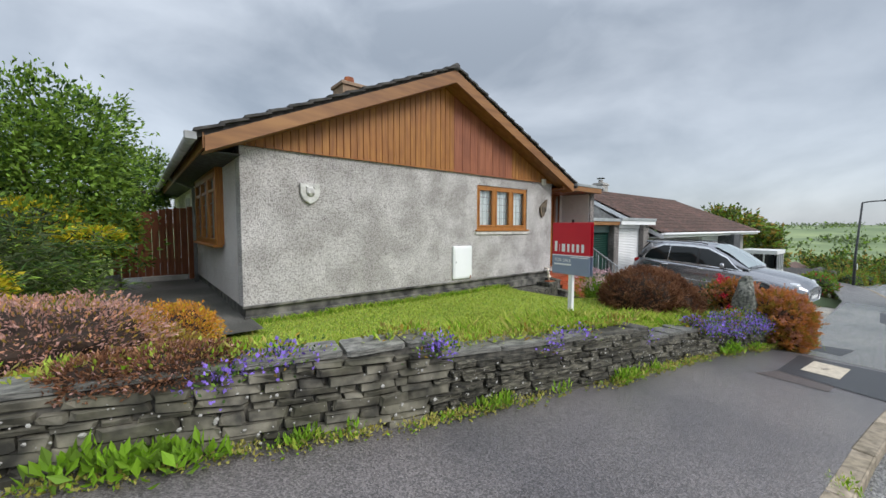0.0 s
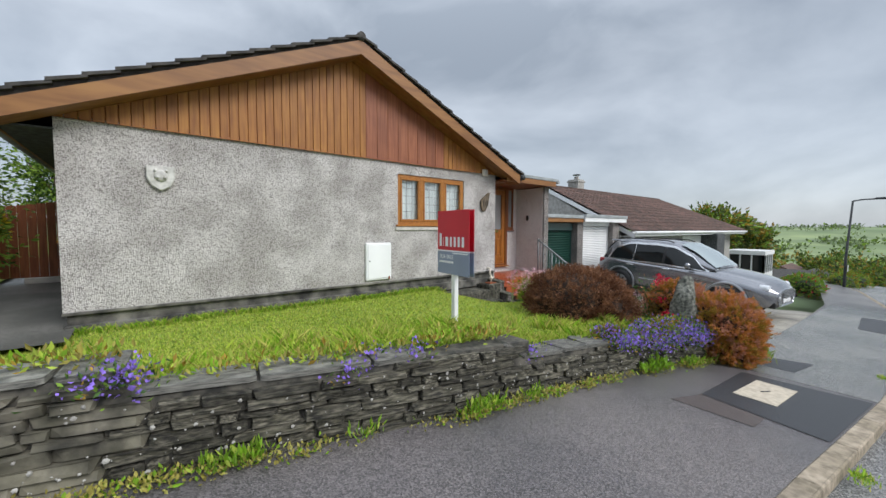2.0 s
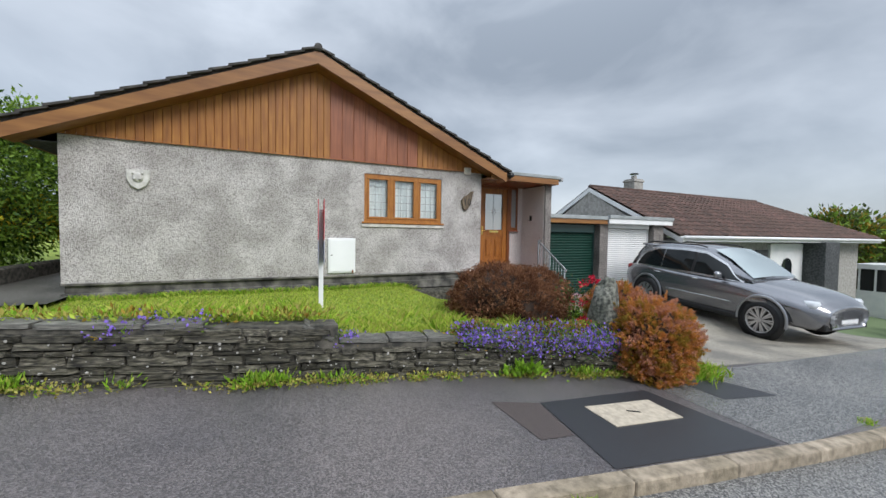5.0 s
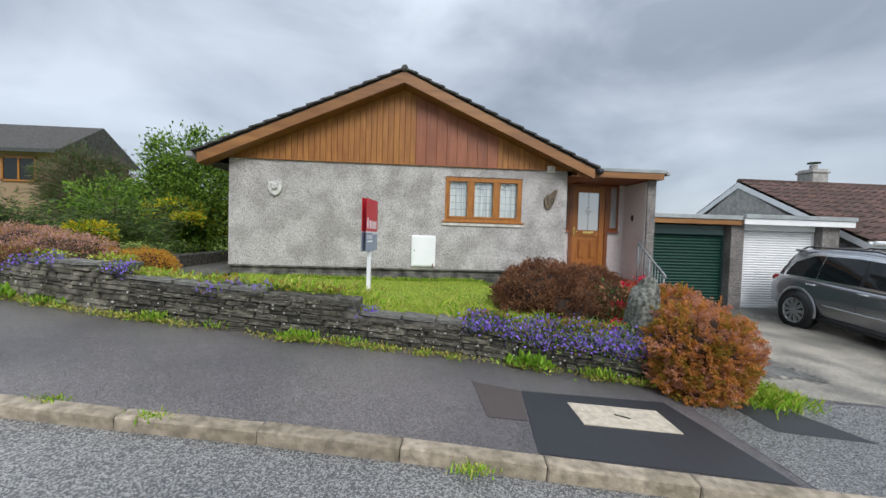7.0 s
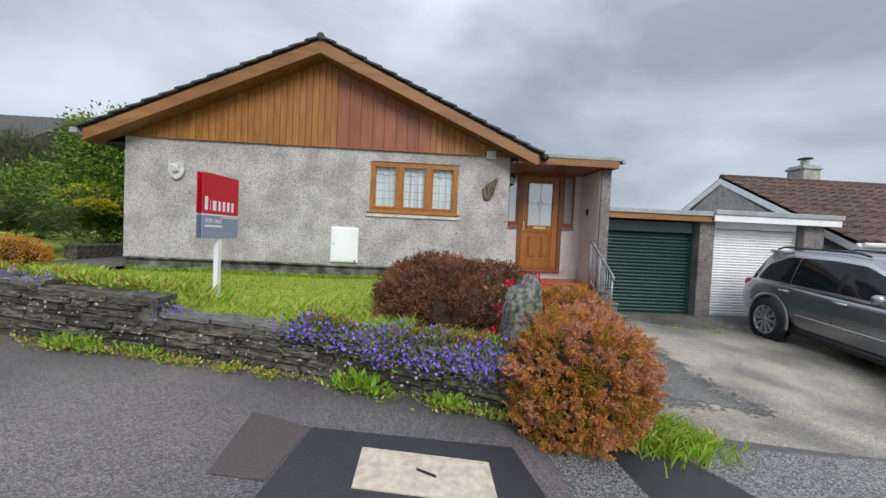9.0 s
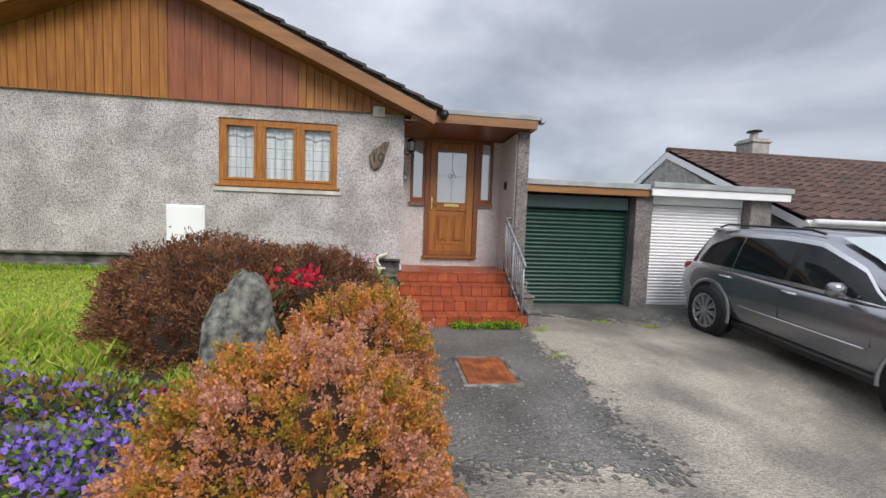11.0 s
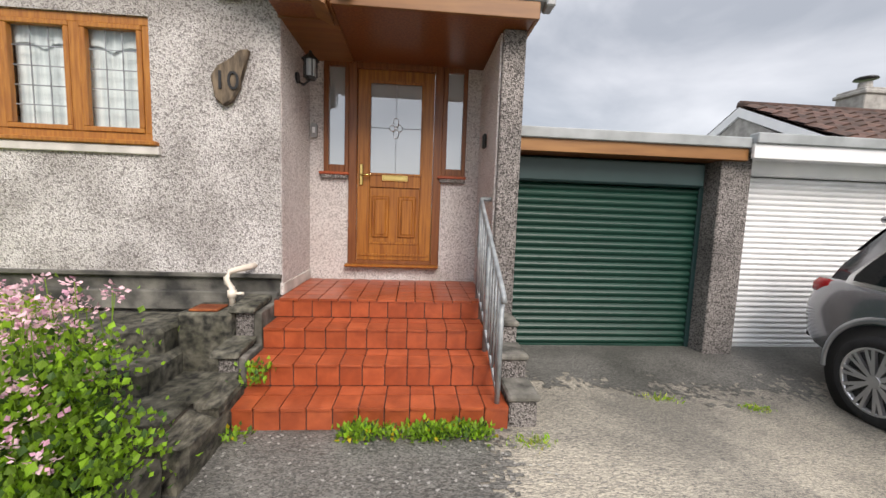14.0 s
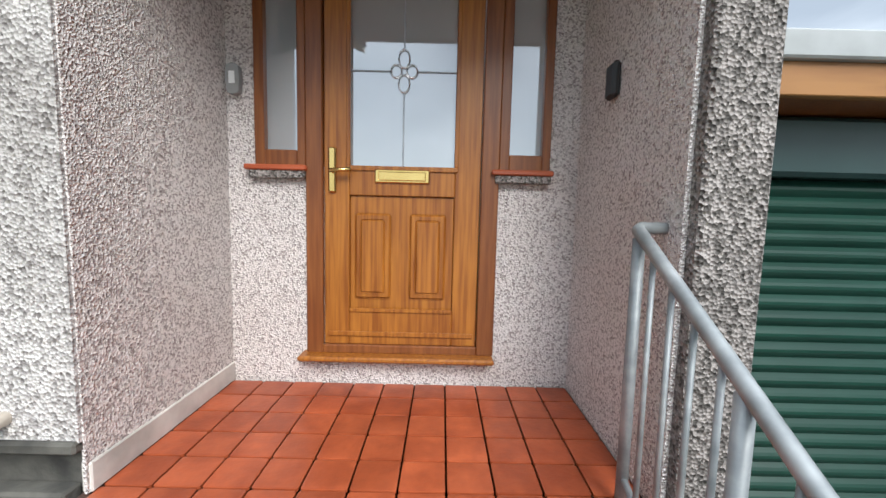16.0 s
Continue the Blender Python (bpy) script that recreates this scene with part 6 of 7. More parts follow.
for cx_, cy_ in ((10.75, 3.9), (10.9, 4.9), (12.2, 5.55), (13.0, 5.5), (9.75, -0.0), (4.1, 0.4), (3.35, 0.52), (6.15, 0.05)):
    for i in range(120):
        x, y = rs.gauss(cx_, 0.07), rs.gauss(cy_, 0.03)
        gp.append((x, y, drive_z(x, y) - 0.01))
        gh.append(rs.uniform(0.015, 0.05))
grass("edge_grass", gp, gh, [L_WEED, L_GRASS, L_GRASSY], [4, 3, 1], "tufts of grass along edges and joints", 53, 0.006)

ws, ms = [], []
for i in range(150):
    x = rs.uniform(-3, 8.2)
    ms.append((x, wall_y(x) - 0.05 - abs(rs.gauss(0, 0.03)), path_z(x, wall_y(x)) + 0.02))
    if noise.noise((x * 2.3, 4, 1)) > 0.12:
        ws.append((x, wall_y(x) - 0.08, path_z(x, wall_y(x)) + 0.05))
scatter("moss_fringe", ms, 0.028, [L_MOSS, L_GRASSY, L_WEED], [4, 2, 2], "yellowish moss and stonecrop along the wall foot", "moss", 54, 0.6, (0.07, 0.03, 0.018), 45, 0.8)
scatter("wall_foot_weeds", ws, 0.06, [L_WEED, L_GREEN, L_GRASS], [5, 3, 2], "bright green weeds at the foot of the wall", "weeds", 55, 0.28, (0.06, 0.03, 0.02), 26, 1.5)
scatter("broad_weeds", [(0.55, 2.7, 1.12), (0.7, 2.68, 1.1), (0.4, 2.75, 1.15), (0.85, 2.62, 1.08), (6.95, 1.66, 0.64), (7.05, 1.64, 0.62)], 0.085, [L_WEED, L_GREEN], [4, 2], "broad-leaved green weeds at the wall foot", "weeds", 56, 0.45, (0.07, 0.04, 0.03), 60, 1.2)
scatter("step_foot_weeds", [(rs.uniform(9.75, 10.6), 4.97 + rs.uniform(-0.04, 0.03), 0.42) for i in range(26)] + [(9.1, 5.25, 0.62), (9.1, 5.32, 0.68), (8.98, 4.98, 0.42), (9.1, 4.95, 0.42)], 0.036, [L_WEED, L_YELLOW, L_GREEN, L_DGREEN], [5, 0.5, 3, 2], "small leafy weeds at the foot of the steps", "weeds", 57, 0.6, (0.05, 0.03, 0.02), 60, 1.2)
scatter("wall_top_plants", [(x, wall_y(x) + 0.2, wall_top(x) + 0.03) for x in [rs.uniform(-1.0, 5.1) for i in range(60)]], 0.05, [L_MOSS, L_GRASS, L_WEED, L_OLIVE], [3, 3, 2, 1], "low stonecrop along the wall top", "plants", 58, 0.4, (0.09, 0.06, 0.02), 40, 1.0)
# fallen lichen blotches on the dark path and drive
lv, lf = [], []
for i in range(900):
    x, y = rs.uniform(9.0, 11.0), rs.uniform(2.0, 5.0)
    r = rs.uniform(0.003, 0.011)
    o = len(lv)
    zz = drive_z(x, y) + 0.0085
    for kk in range(7):
        q = r * rs.uniform(0.6, 1.4)
        lv.append((x + q * math.cos(kk * math.tau / 7), y + q * math.sin(kk * math.tau / 7), zz))
    lf.append(tuple(o + kk for kk in range(7)))
tagged(mesh_ob("lichen_spots", lv, lf, M_LICHEN), "pale lichen spots on the dark path", "lichen", kind="stuff")

# ---- estate agent's board ----
sb = tagged(base("sale_board", 5.13, 3.0, 1.1), "red and grey for-sale board on a white post", "sign")
SA = math.degrees(math.atan2(1, 0.12))
SM = pose(5.13, 3.0, 0, 0, 0, SA - 180)


def sbox(name, lo, hi, m, parent=sb):
    bm = bmesh.new()
    add_box(bm, lo, hi, 0.002, SM)
    return bm_ob(name, bm, m, parent)


sbox("post", (-0.03, -0.025, 1.0), (0.03, 0.025, 2.3), M_WHITE)
for s in (-1, 1):
    y0, y1 = (0.027, 0.033) if s > 0 else (-0.033, -0.027)
    sbox("red_panel", (-0.30, y0, 1.96), (0.30, y1, 2.39), M_SIGNRED)
    sbox("grey_panel", (-0.30, y0, 1.70), (0.30, y1, 1.945), M_SIGNGREY)
    sbox("divider", (-0.30, y0, 1.945), (0.30, y1, 1.96), M_SIGNW)
    yy0, yy1 = (0.033, 0.036) if s > 0 else (-0.036, -0.033)
    for a, b, hh in ((-0.27, -0.205, 0.14), (-0.19, -0.165, 0.105), (-0.15, -0.075, 0.105), (-0.06, -0.005, 0.105), (0.012, 0.07, 0.105), (0.085, 0.145, 0.105), (0.16, 0.22, 0.105)):
        a, b = (a, b) if s < 0 else (-b, -a)
        sbox("logo_bar", (a + 0.012, yy0, 2.0), (b - 0.008, yy1, 2.0 + hh), M_SIGNW)
    sbox("small_print", (0.0 if s < 0 else -0.28, yy0, 1.925), (0.28 if s < 0 else 0.0, yy1, 1.937), M_SIGNW)
    tm = SM @ Matrix.Translation(((-0.12 if s < 0 else 0.12), s * 0.034, 1.885)) @ pose(0, 0, 0, 90, 0, 0 if s < 0 else 180)
    text_ob("writing", "FOR SALE", 0.062, M_SIGNW, tm, sb, 0.001)
    sbox("phone_bar", (-0.26 if s < 0 else -0.02, yy0, 1.82), (0.02 if s < 0 else 0.26, yy1, 1.842), M_SIGNW)

# ---- the car ----
car = new("estate_car")
tagged(car, "grey metallic sports utility car parked on the drive", "car")
car.matrix_basis = Matrix.Translation((13.76, 5.31, 0.235)) @ Euler((0, radians(3.4), radians(-96.0))).to_matrix().to_4x4() @ Matrix.Diagonal((0.93, 1, 0.965, 1))
INV = Matrix.Identity(4)


def cpart(name, verts, faces, m, smooth=True, idx=None, parent=None):
    ob = mesh_ob(name, verts, faces, m, None, smooth, idx)
    ob.parent = parent or car
    return ob


CW = 0.955
# lower body: stations of (x, half width low, half width mid, half width belt, z bottom, z mid, z belt, z deck)
BODY = [(-0.93, 0.70, 0.74, 0.66, 0.50, 0.72, 0.98, 1.00), (-0.86, 0.82, 0.87, 0.76, 0.38, 0.74, 1.05, 1.08), (-0.6, 0.88, 0.935, 0.84, 0.30, 0.76, 1.10, 1.12), (0.0, 0.90, 0.955, 0.875, 0.30, 0.78, 1.10, 1.12), (0.8, 0.90, 0.945, 0.885, 0.28, 0.76, 1.08, 1.10),
        (1.8, 0.90, 0.945, 0.885, 0.28, 0.76, 1.06, 1.08), (2.3, 0.90, 0.95, 0.88, 0.28, 0.76, 1.05, 1.10), (2.65, 0.90, 0.955, 0.865, 0.29, 0.77, 1.03, 1.10), (3.1, 0.89, 0.955, 0.82, 0.31, 0.76, 0.99, 1.05), (3.5, 0.85, 0.91, 0.74, 0.30, 0.72, 0.93, 0.985), (3.75, 0.74, 0.80, 0.62, 0.31, 0.66, 0.86, 0.90), (3.90, 0.55, 0.60, 0.48, 0.40, 0.60, 0.74, 0.77)]


def half(st):
    x, wl, wm, wb, zb, zm, zz, zd = st
    return [(x, wl * 0.92, zb), (x, wl, zb + 0.1), (x, wm, zm - 0.06), (x, wm, zm + 0.06), (x, (wm + wb) / 2 + 0.015, (zm + zz) / 2 + 0.06), (x, wb, zz), (x, wb * 0.82, zd), (x, wb * 0.4, zd + 0.025), (x, 0, zd + 0.03)]


def loft(sections):
    vs, fs = [], []
    for s in sections:
        h_ = half(s) if len(s) == 8 else s
        row = [(x, CW - w, z) for x, w, z in h_] + [(x, CW + w, z) for x, w, z in h_[-2::-1]]
        vs += row
    n = len(row)
    for i in range(len(sections) - 1):
        for j in range(n - 1):
            fs.append((i * n + j, i * n + j + 1, (i + 1) * n + j + 1, (i + 1) * n + j))
        fs.append((i * n + n - 1, i * n, (i + 1) * n, (i + 1) * n + n - 1))
    fs.append(tuple(range(n)))
    fs.append(tuple(range((len(sections) - 1) * n, len(sections) * n))[::-1])
    return vs, fs


body = cpart("body", *loft(BODY), M_PAINT)
sub = body.modifiers.new("round", "SUBSURF")
sub.levels = sub.render_levels = 2
# cabin
CAB = [[(-0.78, 0.74, 1.05), (-0.72, 0.70, 1.22), (-0.66, 0.62, 1.36), (-0.66, 0.3, 1.38), (-0.66, 0, 1.38)], [(-0.45, 0.84, 1.06), (-0.42, 0.76, 1.38), (-0.40, 0.66, 1.62), (-0.40, 0.35, 1.66), (-0.40, 0, 1.67)], [(0.2, 0.875, 1.06), (0.2, 0.78, 1.42), (0.2, 0.67, 1.69), (0.2, 0.36, 1.74), (0.2, 0, 1.75)], [(1.0, 0.885, 1.05), (1.0, 0.79, 1.43), (1.0, 0.68, 1.71), (1.0, 0.36, 1.76), (1.0, 0, 1.77)],
       [(1.55, 0.885, 1.04), (1.55, 0.79, 1.41), (1.5, 0.67, 1.67), (1.5, 0.36, 1.72), (1.5, 0, 1.73)], [(2.1, 0.87, 1.04), (2.05, 0.78, 1.27), (1.98, 0.68, 1.46), (2.0, 0.36, 1.50), (2.0, 0, 1.51)], [(2.62, 0.80, 1.06), (2.58, 0.77, 1.09), (2.55, 0.72, 1.13), (2.57, 0.4, 1.14), (2.57, 0, 1.145)]]
cpart("cabin", *loft(CAB), M_PAINT)


def cab_side(x, t):
    """A place on the cabin's side: x along, t from belt (0) to roof edge (1), and a little proud of it."""
    zt = lerp_line([(-0.66, 1.34), (-0.40, 1.62), (0.2, 1.69), (1.0, 1.71), (1.5, 1.67), (1.98, 1.46), (2.5, 1.15)], x)
    wb = lerp_line([(-0.66, 0.79), (-0.45, 0.84), (0.2, 0.875), (1.0, 0.885), (1.55, 0.885), (2.1, 0.87), (2.6, 0.80)], x)
    wt_ = lerp_line([(-0.66, 0.64), (-0.4, 0.66), (0.2, 0.67), (1.0, 0.68), (1.5, 0.67), (2.0, 0.68), (2.55, 0.73)], x)
    zb = 1.055
    t = clamp(t, 0, 1)
    w = wb + (wt_ - wb) * t + 0.06 * math.sin(math.pi * t) * 0.25
    return w, zb + (zt - zb) * t


def side_strip(name, outline_x, t0, t1, m, off, both=True):
    for s in (-1, 1):
        vs, fs = [], []
        for x in outline_x:
            for k in range(5):
                t = (t0(x) if callable(t0) else t0) + ((t1(x) if callable(t1) else t1) - (t0(x) if callable(t0) else t0)) * k / 4
                w, z = cab_side(x, t)
                vs.append((x, CW + s * (w + off), z))
        n = len(outline_x)
        for i in range(n - 1):
            for k in range(4):
                q = (i * 5 + k, (i + 1) * 5 + k, (i + 1) * 5 + k + 1, i * 5 + k + 1)
                fs.append(q if s < 0 else q[::-1])
        cpart(name, vs, fs, m)


def wtop(x):
    return clamp(lerp_line([(-0.5, 0.12), (-0.3, 0.62), (0.1, 0.84), (1.5, 0.86), (2.05, 0.80), (2.42, 0.1)], x), 0.1, 0.9)


side_strip("window_surround", steps(-0.54, 2.46, 26), 0.02, lambda x: min(0.95, wtop(x) + 0.09), M_CHROME, 0.012)
side_strip("side_window", steps(-0.46, 0.33, 10), 0.10, wtop, M_CARGLASS, 0.02)
side_strip("side_window", steps(0.36, 1.22, 10), 0.10, wtop, M_CARGLASS, 0.02)
side_strip("side_window", steps(1.30, 2.38, 12), 0.10, wtop, M_CARGLASS, 0.02)
side_strip("window_pillar", steps(1.22, 1.30, 2), 0.10, wtop, M_BLACK, 0.018)
# windscreen, rear window
for nm, pts, m in (("windscreen", [(1.56, 0.60, 1.69), (2.0, 0.64, 1.50), (2.53, 0.70, 1.155)], M_SCREEN), ("rear_window", [(-0.44, 0.58, 1.64), (-0.58, 0.6, 1.48), (-0.69, 0.62, 1.33)], M_CARGLASS)):
    vs, fs = [], []
    for x, w, z in pts:
        for k in range(7):
            a = -1 + k / 3
            vs.append((x + (0.03 if nm == "windscreen" else -0.03) + 0.02 * (1 - a * a), CW + a * w, z + 0.035 * (1 - a * a) + 0.012))
    for i in range(2):
        for k in range(6):
            fs.append((i * 7 + k, i * 7 + k + 1, (i + 1) * 7 + k + 1, (i + 1) * 7 + k))
    cpart(nm, vs, fs, m)
for s in (-1, 1):
    o = tube("roof_rail", [(-0.35, CW + s * 0.62, 1.70), (-0.2, CW + s * 0.62, 1.755), (1.2, CW + s * 0.62, 1.77), (1.4, CW + s * 0.62, 1.73)], 0.017, M_BLACK, None, 8)
    o.parent = car
    bm = bmesh.new()
    add_box(bm, (1.93, CW + s * 0.90 - 0.02, 1.08), (2.06, CW + s * 1.10, 1.24), 0.04)
    mo = bm_ob("mirror", bm, M_PAINT, None, True)
    mo.parent = car
    for x0 in (0.20, 1.28):
        o = tube("door_handle", [(x0 - 0.02, CW + s * 0.925, 0.985), (x0 + 0.02, CW + s * 0.955, 0.985), (x0 + 0.17, CW + s * 0.955, 0.985), (x0 + 0.2, CW + s * 0.925, 0.985)], 0.015, M_CHROME, None, 8)
        o.parent = car
    bm = bmesh.new()
    add_box(bm, (0.62, CW + s * 0.938, 0.605), (2.30, CW + s * 0.956, 0.622), 0.004)
    o = bm_ob("side_trim", bm, M_CHROME, None)
    o.parent = car
    bm = bmesh.new()
    add_box(bm, (0.42, CW + s * 0.82, 0.25), (2.5, CW + s * 0.895, 0.36), 0.025)
    o = bm_ob("sill", bm, M_BLACK, None)
    o.parent = car
    for xa, za in ((0.36, (0.64, 1.05)), (1.26, (0.62, 1.05)), (2.34, (0.64, 1.03))):
        bm = bmesh.new()
        add_box(bm, (xa - 0.002, CW + s * 0.90, za[0]), (xa + 0.002, CW + s * 0.946, 0.84), 0)
        o = bm_ob("door_gap", bm, M_BLACK, None)
        o.parent = car
    bm = bmesh.new()
    add_box(bm, (-0.865, CW + s * 0.60 if s > 0 else CW - 0.85, 0.90), (-0.62, CW + 0.85 if s > 0 else CW - 0.60, 1.06), 0.045)
    o = bm_ob("tail_lamp", bm, M_REDLAMP, None, True)
    o.parent = car
    bm = bmesh.new()
    add_box(bm, (3.42, CW + s * 0.66 - 0.14, 0.74), (3.74, CW + s * 0.66 + 0.12, 0.90), 0.05)
    o = bm_ob("headlamp", bm, M_LAMPW, None, True)
    o.parent = car
for nm, lo, hi, m in (("grille", (3.78, CW - 0.30, 0.56), (3.90, CW + 0.30, 0.75), M_BLACK), ("lower_grille", (3.72, CW - 0.66, 0.36), (3.87, CW + 0.66, 0.50), M_BLACK), ("number_plate", (3.885, CW - 0.26, 0.48), (3.905, CW + 0.26, 0.58), M_WHITE), ("spoiler", (-0.62, CW - 0.58, 1.62), (-0.32, CW + 0.58, 1.68), M_PAINT), ("rear_bumper", (-0.96, CW - 0.72, 0.42), (-0.85, CW + 0.72, 0.62), M_BLACK)):
    bm = bmesh.new()
    add_box(bm, lo, hi, 0.02)
    o = bm_ob(nm, bm, m, None)
    o.parent = car
# wheels with ten split spokes
for wx in (0.0, 2.93):
    for s in (-1, 1):
        yc = CW + s * 0.86
        def ring(nm, prof, m, n=40, par=None):
            vs, fs = [], []
            for k in range(n):
                a = k * math.tau / n
                vs += [(wx + r * math.cos(a), yc + s * d, 0.37 + r * math.sin(a)) for r, d in prof]
            q = len(prof)
            for k in range(n):
                for j in range(q - 1):
                    fs.append((k * q + j, ((k + 1) % n) * q + j, ((k + 1) % n) * q + j + 1, k * q + j + 1))
            return cpart(nm, vs, fs, m, parent=par)
        arch_v, arch_f = [], []
        ring("arch_lining", [(0.455, 0.05), (0.455, 0.088), (0.02, 0.088)], M_BLACK)
        lip = []
        vs, fs = [], []
        for k in range(25):
            a = math.pi * (-0.06 + 1.12 * k / 24)
            for r, d in ((0.445, 0.085), (0.45, 0.104), (0.475, 0.104), (0.50, 0.085)):
                vs.append((wx + r * math.cos(a), yc + s * d, 0.39 + r * math.sin(a)))
        for k in range(24):
            for j in range(3):
                fs.append((k * 4 + j, k * 4 + j + 1, k * 4 + j + 5, k * 4 + j + 4))
        cpart("arch_lip", vs, fs, M_ARCH)
        wheel = ring("wheel", [(0.26, 0.02), (0.27, 0.125), (0.33, 0.13), (0.362, 0.10), (0.37, 0.06), (0.37, -0.12), (0.3, -0.14)], M_TYRE)
        ring("rim", [(0.272, 0.126), (0.262, 0.132), (0.25, 0.118), (0.245, 0.04)], M_ALLOY, par=wheel)
        ring("brake_disc", [(0.245, 0.092), (0.02, 0.092)], M_BLACK, par=wheel)
        bm = bmesh.new()
        for k in range(10):
            a = k * math.tau / 10
            for o_ in (-0.10, 0.10):
                p0 = Vector((0.05 * math.cos(a), 0, 0.05 * math.sin(a)))
                p1 = Vector((0.255 * math.cos(a + o_ * 1.1), 0, 0.255 * math.sin(a + o_ * 1.1)))
                t = (p1 - p0).cross(Vector((0, 1, 0))).normalized() * 0.014
                c = Vector((wx, yc, 0.37))
                v = [bm.verts.new(c + q + Vector((0, s * d, 0))) for q, d in ((p0 - t, 0.098), (p0 + t, 0.098), (p1 + t, 0.098), (p1 - t, 0.098), (p0 - t, 0.122), (p0 + t, 0.122), (p1 + t, 0.126), (p1 - t, 0.126))]
                for f in ((4, 5, 6, 7), (0, 1, 5, 4), (1, 2, 6, 5), (2, 3, 7, 6), (3, 0, 4, 7)):
                    bm.faces.new([v[i] for i in f])
        bmesh.ops.create_cone(bm, segments=16, radius1=0.06, radius2=0.05, depth=0.03, cap_ends=True, matrix=pose(wx, yc + s * 0.115, 0.37, 90 if s < 0 else -90))
        sp = bm_ob("spokes", bm, M_ALLOY, None)
        sp.parent = wheel

# ---- far things ----
fh = tagged(base("brown_house", -21, 23, 2.5), "buff brick house with a brown roof across the gardens", "house")
box("wall", (-30, 22.3, 1.5), (-16.4, 28, 6.4), M_BRICKH, 0, fh)
prism("roof", [(21.7, 6.35), (28.6, 6.35), (25.1, 8.6)], "x", -30.5, -15.9, M_SLATE, fh)
boxes("eaves", [((-30.5, 21.65, 6.2), (-15.9, 21.75, 6.42))], M_DARKSTONE, 0, fh)
boxes("window", [((-19.4, 22.24, 4.6), (-17.6, 22.3, 5.9))], M_CARGLASS, 0, fh)
boxes("window_frame", [((-19.5, 22.2, 4.5), (-19.38, 22.3, 6.0)), ((-17.62, 22.2, 4.5), (-17.5, 22.3, 6.0)), ((-19.5, 22.2, 5.9), (-17.5, 22.3, 6.0)), ((-19.5, 22.2, 4.5), (-17.5, 22.3, 4.6)), ((-18.55, 22.2, 4.6), (-18.45, 22.3, 5.9))], M_UPVC, 0, fh)

lp = tagged(base("street_lamp", 35, 1.9, -1.4), "tall dark steel street lamp with a flat head", "street lamp")
LZ = path_z(35, 1.9)
tube("column", [(35, 1.9, LZ - 0.3), (35, 1.9, 0.5), (35, 1.75, 3.85)], [0.075, 0.065, 0.045], M_DARKSTONE, lp)
tube("arm", [(35, 1.75, 3.85), (35.1, 1.4, 3.92), (35.1, 0.7, 3.95)], 0.04, M_DARKSTONE, lp)
box("head", (34.98, 0.3, 3.9), (35.25, 0.9, 4.02), M_DARKSTONE, 0.03, lp)
box("notice", (34.85, 1.78, -0.3), (35.15, 1.8, 0.1), M_WHITE, 0.01, lp)


def far_house(x, y, z, wx, wy, hw, hr, wall_m, roof_m, label, win=True, turn=0):
    e = tagged(base("far_house", x, y, z), label, "house", "houses down the hill")
    box("wall", (x - wx / 2, y - wy / 2, z - 1), (x + wx / 2, y + wy / 2, z + hw), wall_m, 0, e)
    prism("roof", [(x - wx / 2 - 0.3, z + hw - 0.05), (x + wx / 2 + 0.3, z + hw - 0.05), (x, z + hw + hr)] if turn else [(y - wy / 2 - 0.3, z + hw - 0.05), (y + wy / 2 + 0.3, z + hw - 0.05), (y, z + hw + hr)], "y" if turn else "x", (y - wy / 2 - 0.3) if turn else (x - wx / 2 - 0.3), (y + wy / 2 + 0.3) if turn else (x + wx / 2 + 0.3), roof_m, e)
    if win:
        for k in (-0.25, 0.25):
            box("window", (x - wx / 2 - 0.04, y + k * wy - 0.5, z + 1.0), (x - wx / 2 - 0.002, y + k * wy + 0.5, z + 2.0), M_CARGLASS, 0, e)
    return e


far_house(52, 8.0, -5.6, 8, 8, 2.3, 1.6, M_GREYH, M_SLATE, "bungalow with a dark tiled roof down the hill", turn=1)
far_house(70, 7.0, -7.5, 9, 8, 2.4, 2.0, M_WHITE, M_SLATE, "white bungalow with a dark roof down the hill")
far_house(58, 17.5, -5.0, 9, 8, 2.6, 2.2, M_GREYH, M_PANTILE, "grey bungalow with a brown roof down the hill")
far_house(82, 22, -7.6, 10, 9, 2.5, 2.2, M_WHITE, M_SLATE, "white house with a dark roof down the hill")
far_house(96, 13, -9.0, 10, 9, 2.5, 2.2, M_GREYH, M_PANTILE, "grey house with a brown roof down the hill")
cv = tagged(base("conservatory", 33.5, 8.0, -1.6), "white framed conservatory beside the neighbouring house", "conservatory")
box("base_wall", (33.2, 5.3, -2.4), (35.8, 7.3, -0.6), M_WHITE, 0, cv)
boxes("frame", [((33.2 + 0.6 * i, 5.3, -0.6), (33.28 + 0.6 * i, 5.38, 0.6)) for i in range(5)] + [((33.1, 5.25, 0.55), (35.9, 7.3, 0.8))] + [((33.2, 5.3 + 0.6 * i, -0.6), (33.28, 5.38 + 0.6 * i, 0.6)) for i in range(4)], M_WHITE, 0, cv)
box("glazing", (33.24, 5.34, -0.6), (35.7, 7.2, 0.57), M_CARGLASS, 0, cv)

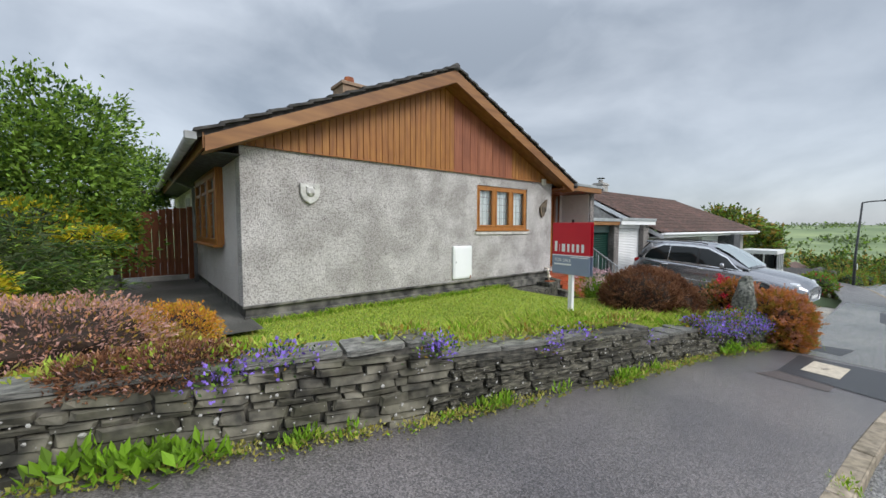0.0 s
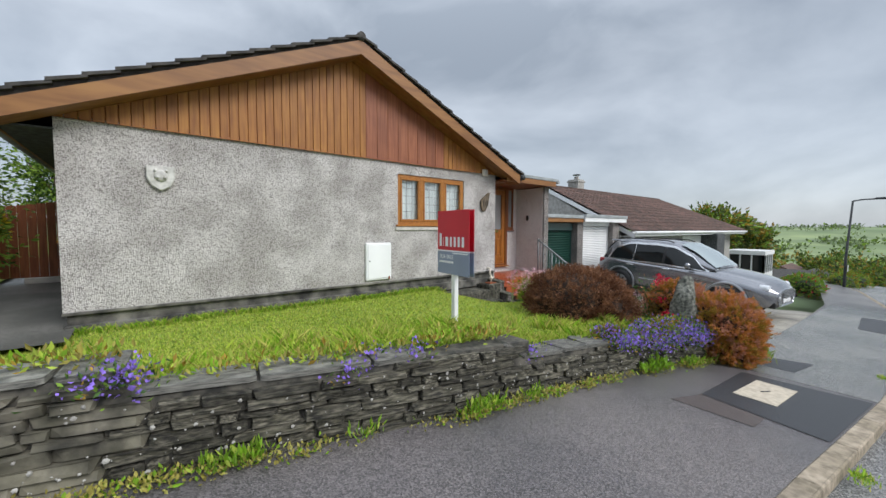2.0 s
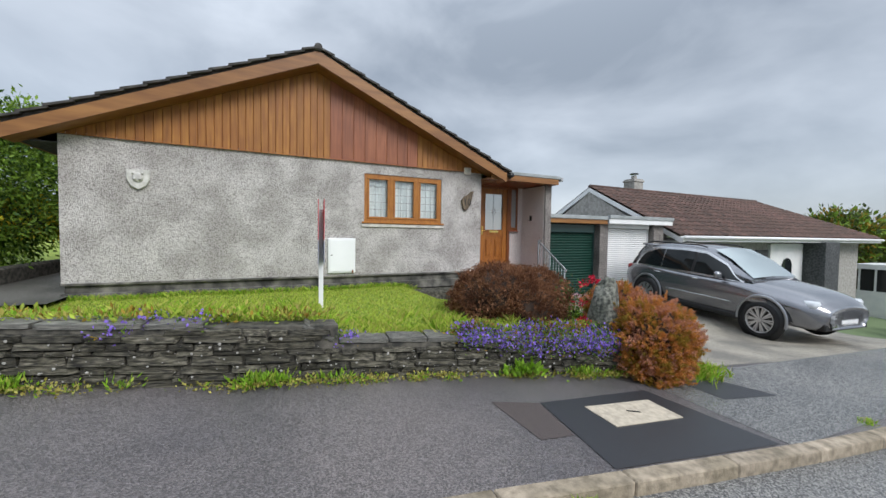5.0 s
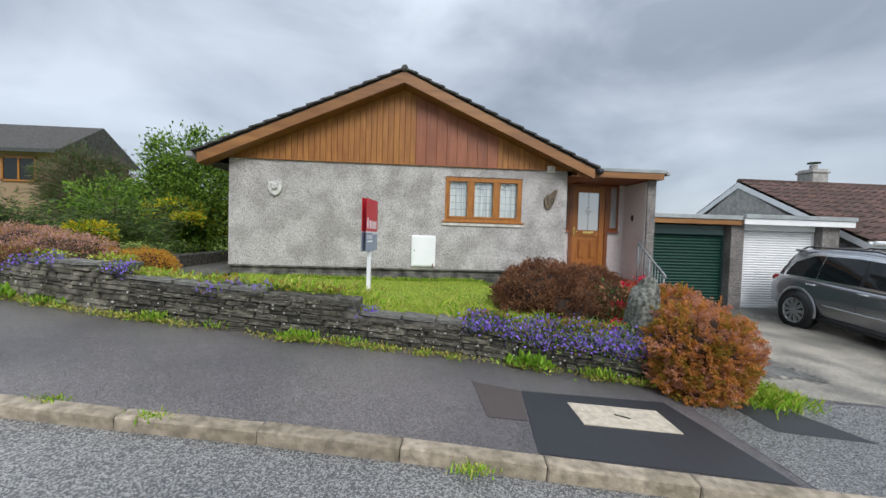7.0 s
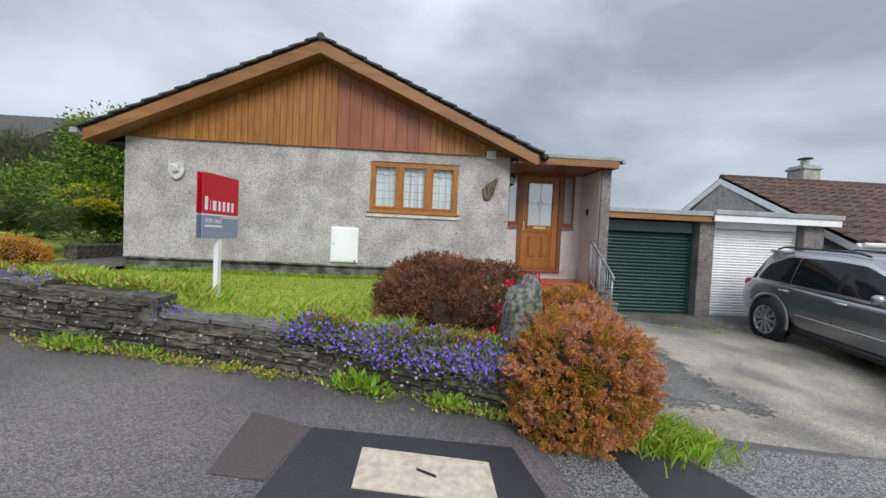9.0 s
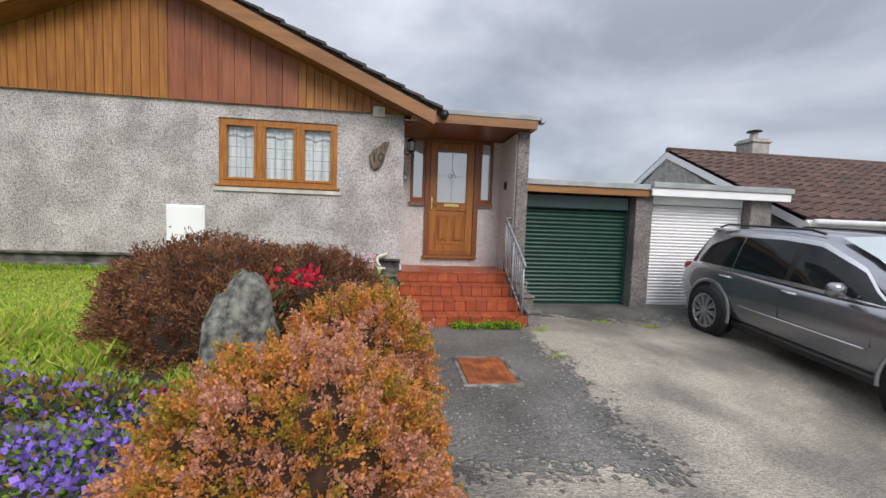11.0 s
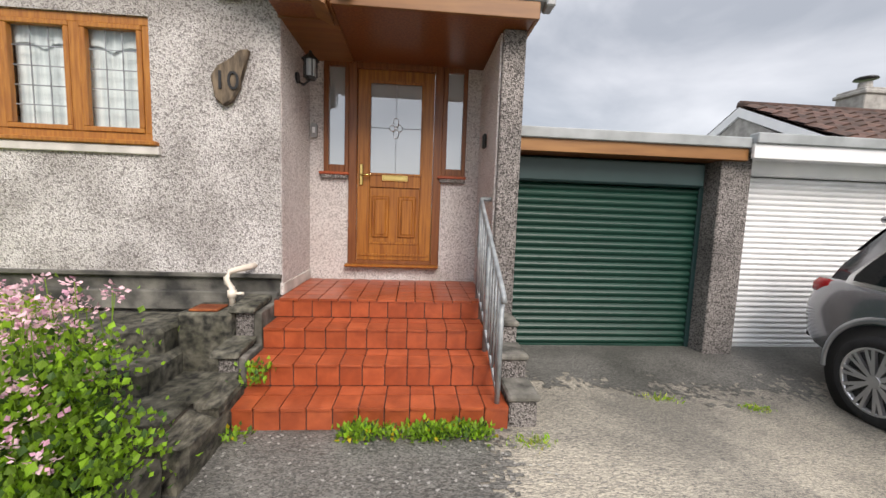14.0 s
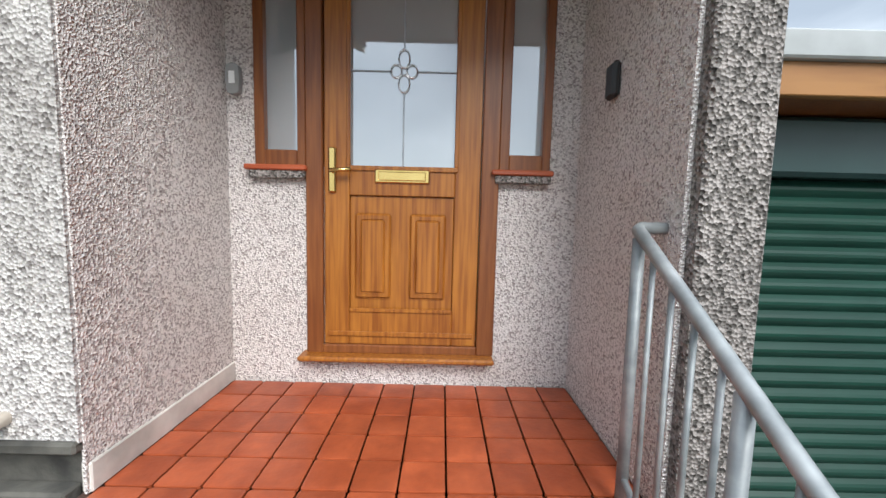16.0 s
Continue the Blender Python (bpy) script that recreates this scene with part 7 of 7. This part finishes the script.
tree("far_tree", 38, 8.9, -2.2, [(38.0, 9.1, 1.8, 2.6, 2.2, 1.9), (39.5, 7.4, 0.8, 2.2, 1.7, 1.7), (37.5, 10.8, 1.2, 2.2, 2.0, 1.9)], 16000, 0.33, [L_FAR, L_TREE, L_OLIVE], [3, 3, 2], "broad spring-green tree behind the neighbouring house", 0.35, 61)
for i, (x, y, r) in enumerate(((50, -1.5, 2.2), (56, 1.5, 2.4), (62, -2.5, 3.0), (47, 3.6, 1.3), (70, 2.0, 3.0), (82, -1, 3.6), (66, 14, 3.0), (98, 7, 4.2), (85, 28, 4.2), (110, 22, 5), (105, 36, 5), (125, 12, 5))):
    z = land_z(x, y)
    tree("far_tree", x, y, z, [(x, y, z + r * 1.0, r, r * 1.2, r), (x + r * 0.8, y + r * 0.5, z + r * 0.8, r * 0.8, r, r * 0.8)], 3200, 0.15 * r, [L_FAR, L_TREE, L_OLIVE, L_DGREEN], [3, 3, 2, 1], "leafy hedgerow tree down the hill", 0.12 * r, 70 + i)
# hedges and woods on the far slopes
hp = []
for i in range(620):
    k = rs.randrange(40)
    a = math.radians(90 - (28 + 1.75 * k)) + rs.gauss(0, 0.012 + 0.03 * (k % 3))
    d = 190 + 41 * ((k * 7) % 13) + rs.gauss(0, 6)
    x, y = 8 + d * math.sin(math.pi / 2 - a), d * math.cos(math.pi / 2 - a) * 1.0
    hp.append((x, y, land_z(x, y) + rs.uniform(0.2, 2.2)))
scatter("far_woods", hp, 2.0, [L_FARWOOD, L_TREE], [4, 1], "hedgerows and woods on the far hillside", "woods", 90, 0.7, (2.6, 2.6, 1.2), 14)
bush("roadside_shrub", [(26.5, 2.7, -0.5, 0.8, 0.7, 0.6), (28.2, 3.2, -0.7, 0.7, 0.7, 0.5)], 3000, 0.12, [L_GREEN, L_RED, L_TREE], [4, 0.6, 2], "roadside garden shrub with red flowers", seed=95, core=C_GREEN)
bush("roadside_shrub", [(38.0, 2.2, -1.5, 0.9, 0.8, 0.8), (41.0, 2.0, -1.7, 1.2, 1.0, 1.0)], 3000, 0.14, [L_GREEN, L_OLIVE, L_TREE], [3, 2, 2], "roadside shrubs near the street lamp", seed=96, core=C_GREEN)

# white van parked down the road
van = tagged(base("white_van", 19.5, -1.05, -0.5), "small white van parked at the kerb", "van")
VZ = path_z(19.5, -1) - 0.14
prism("body", [(-1.95, VZ + 0.3), (-0.22, VZ + 0.3), (-0.2, VZ + 1.0), (-0.3, VZ + 1.75), (-0.42, VZ + 1.85), (-1.75, VZ + 1.85), (-1.87, VZ + 1.75), (-1.97, VZ + 1.0)], "x", 18.3, 22.2, M_WHITE, van, 0.03)
box("bumper", (18.2, -1.93, VZ + 0.28), (18.35, -0.24, VZ + 0.52), M_BLACK, 0.03, van)
box("rear_window", (18.27, -1.7, VZ + 1.1), (18.31, -0.48, VZ + 1.62), M_CARGLASS, 0.01, van)
for a in (-0.42, -1.9):
    box("tail_lamp", (18.26, a, VZ + 0.75), (18.31, a + 0.14, VZ + 1.15), M_REDLAMP, 0.01, van)
for wx in (19.0, 21.4):
    for yy in (-0.28, -1.89):
        tube("wheel", [(wx, yy - 0.09, VZ + 0.3), (wx, yy + 0.09, VZ + 0.3)], 0.3, M_TYRE, van, 20)
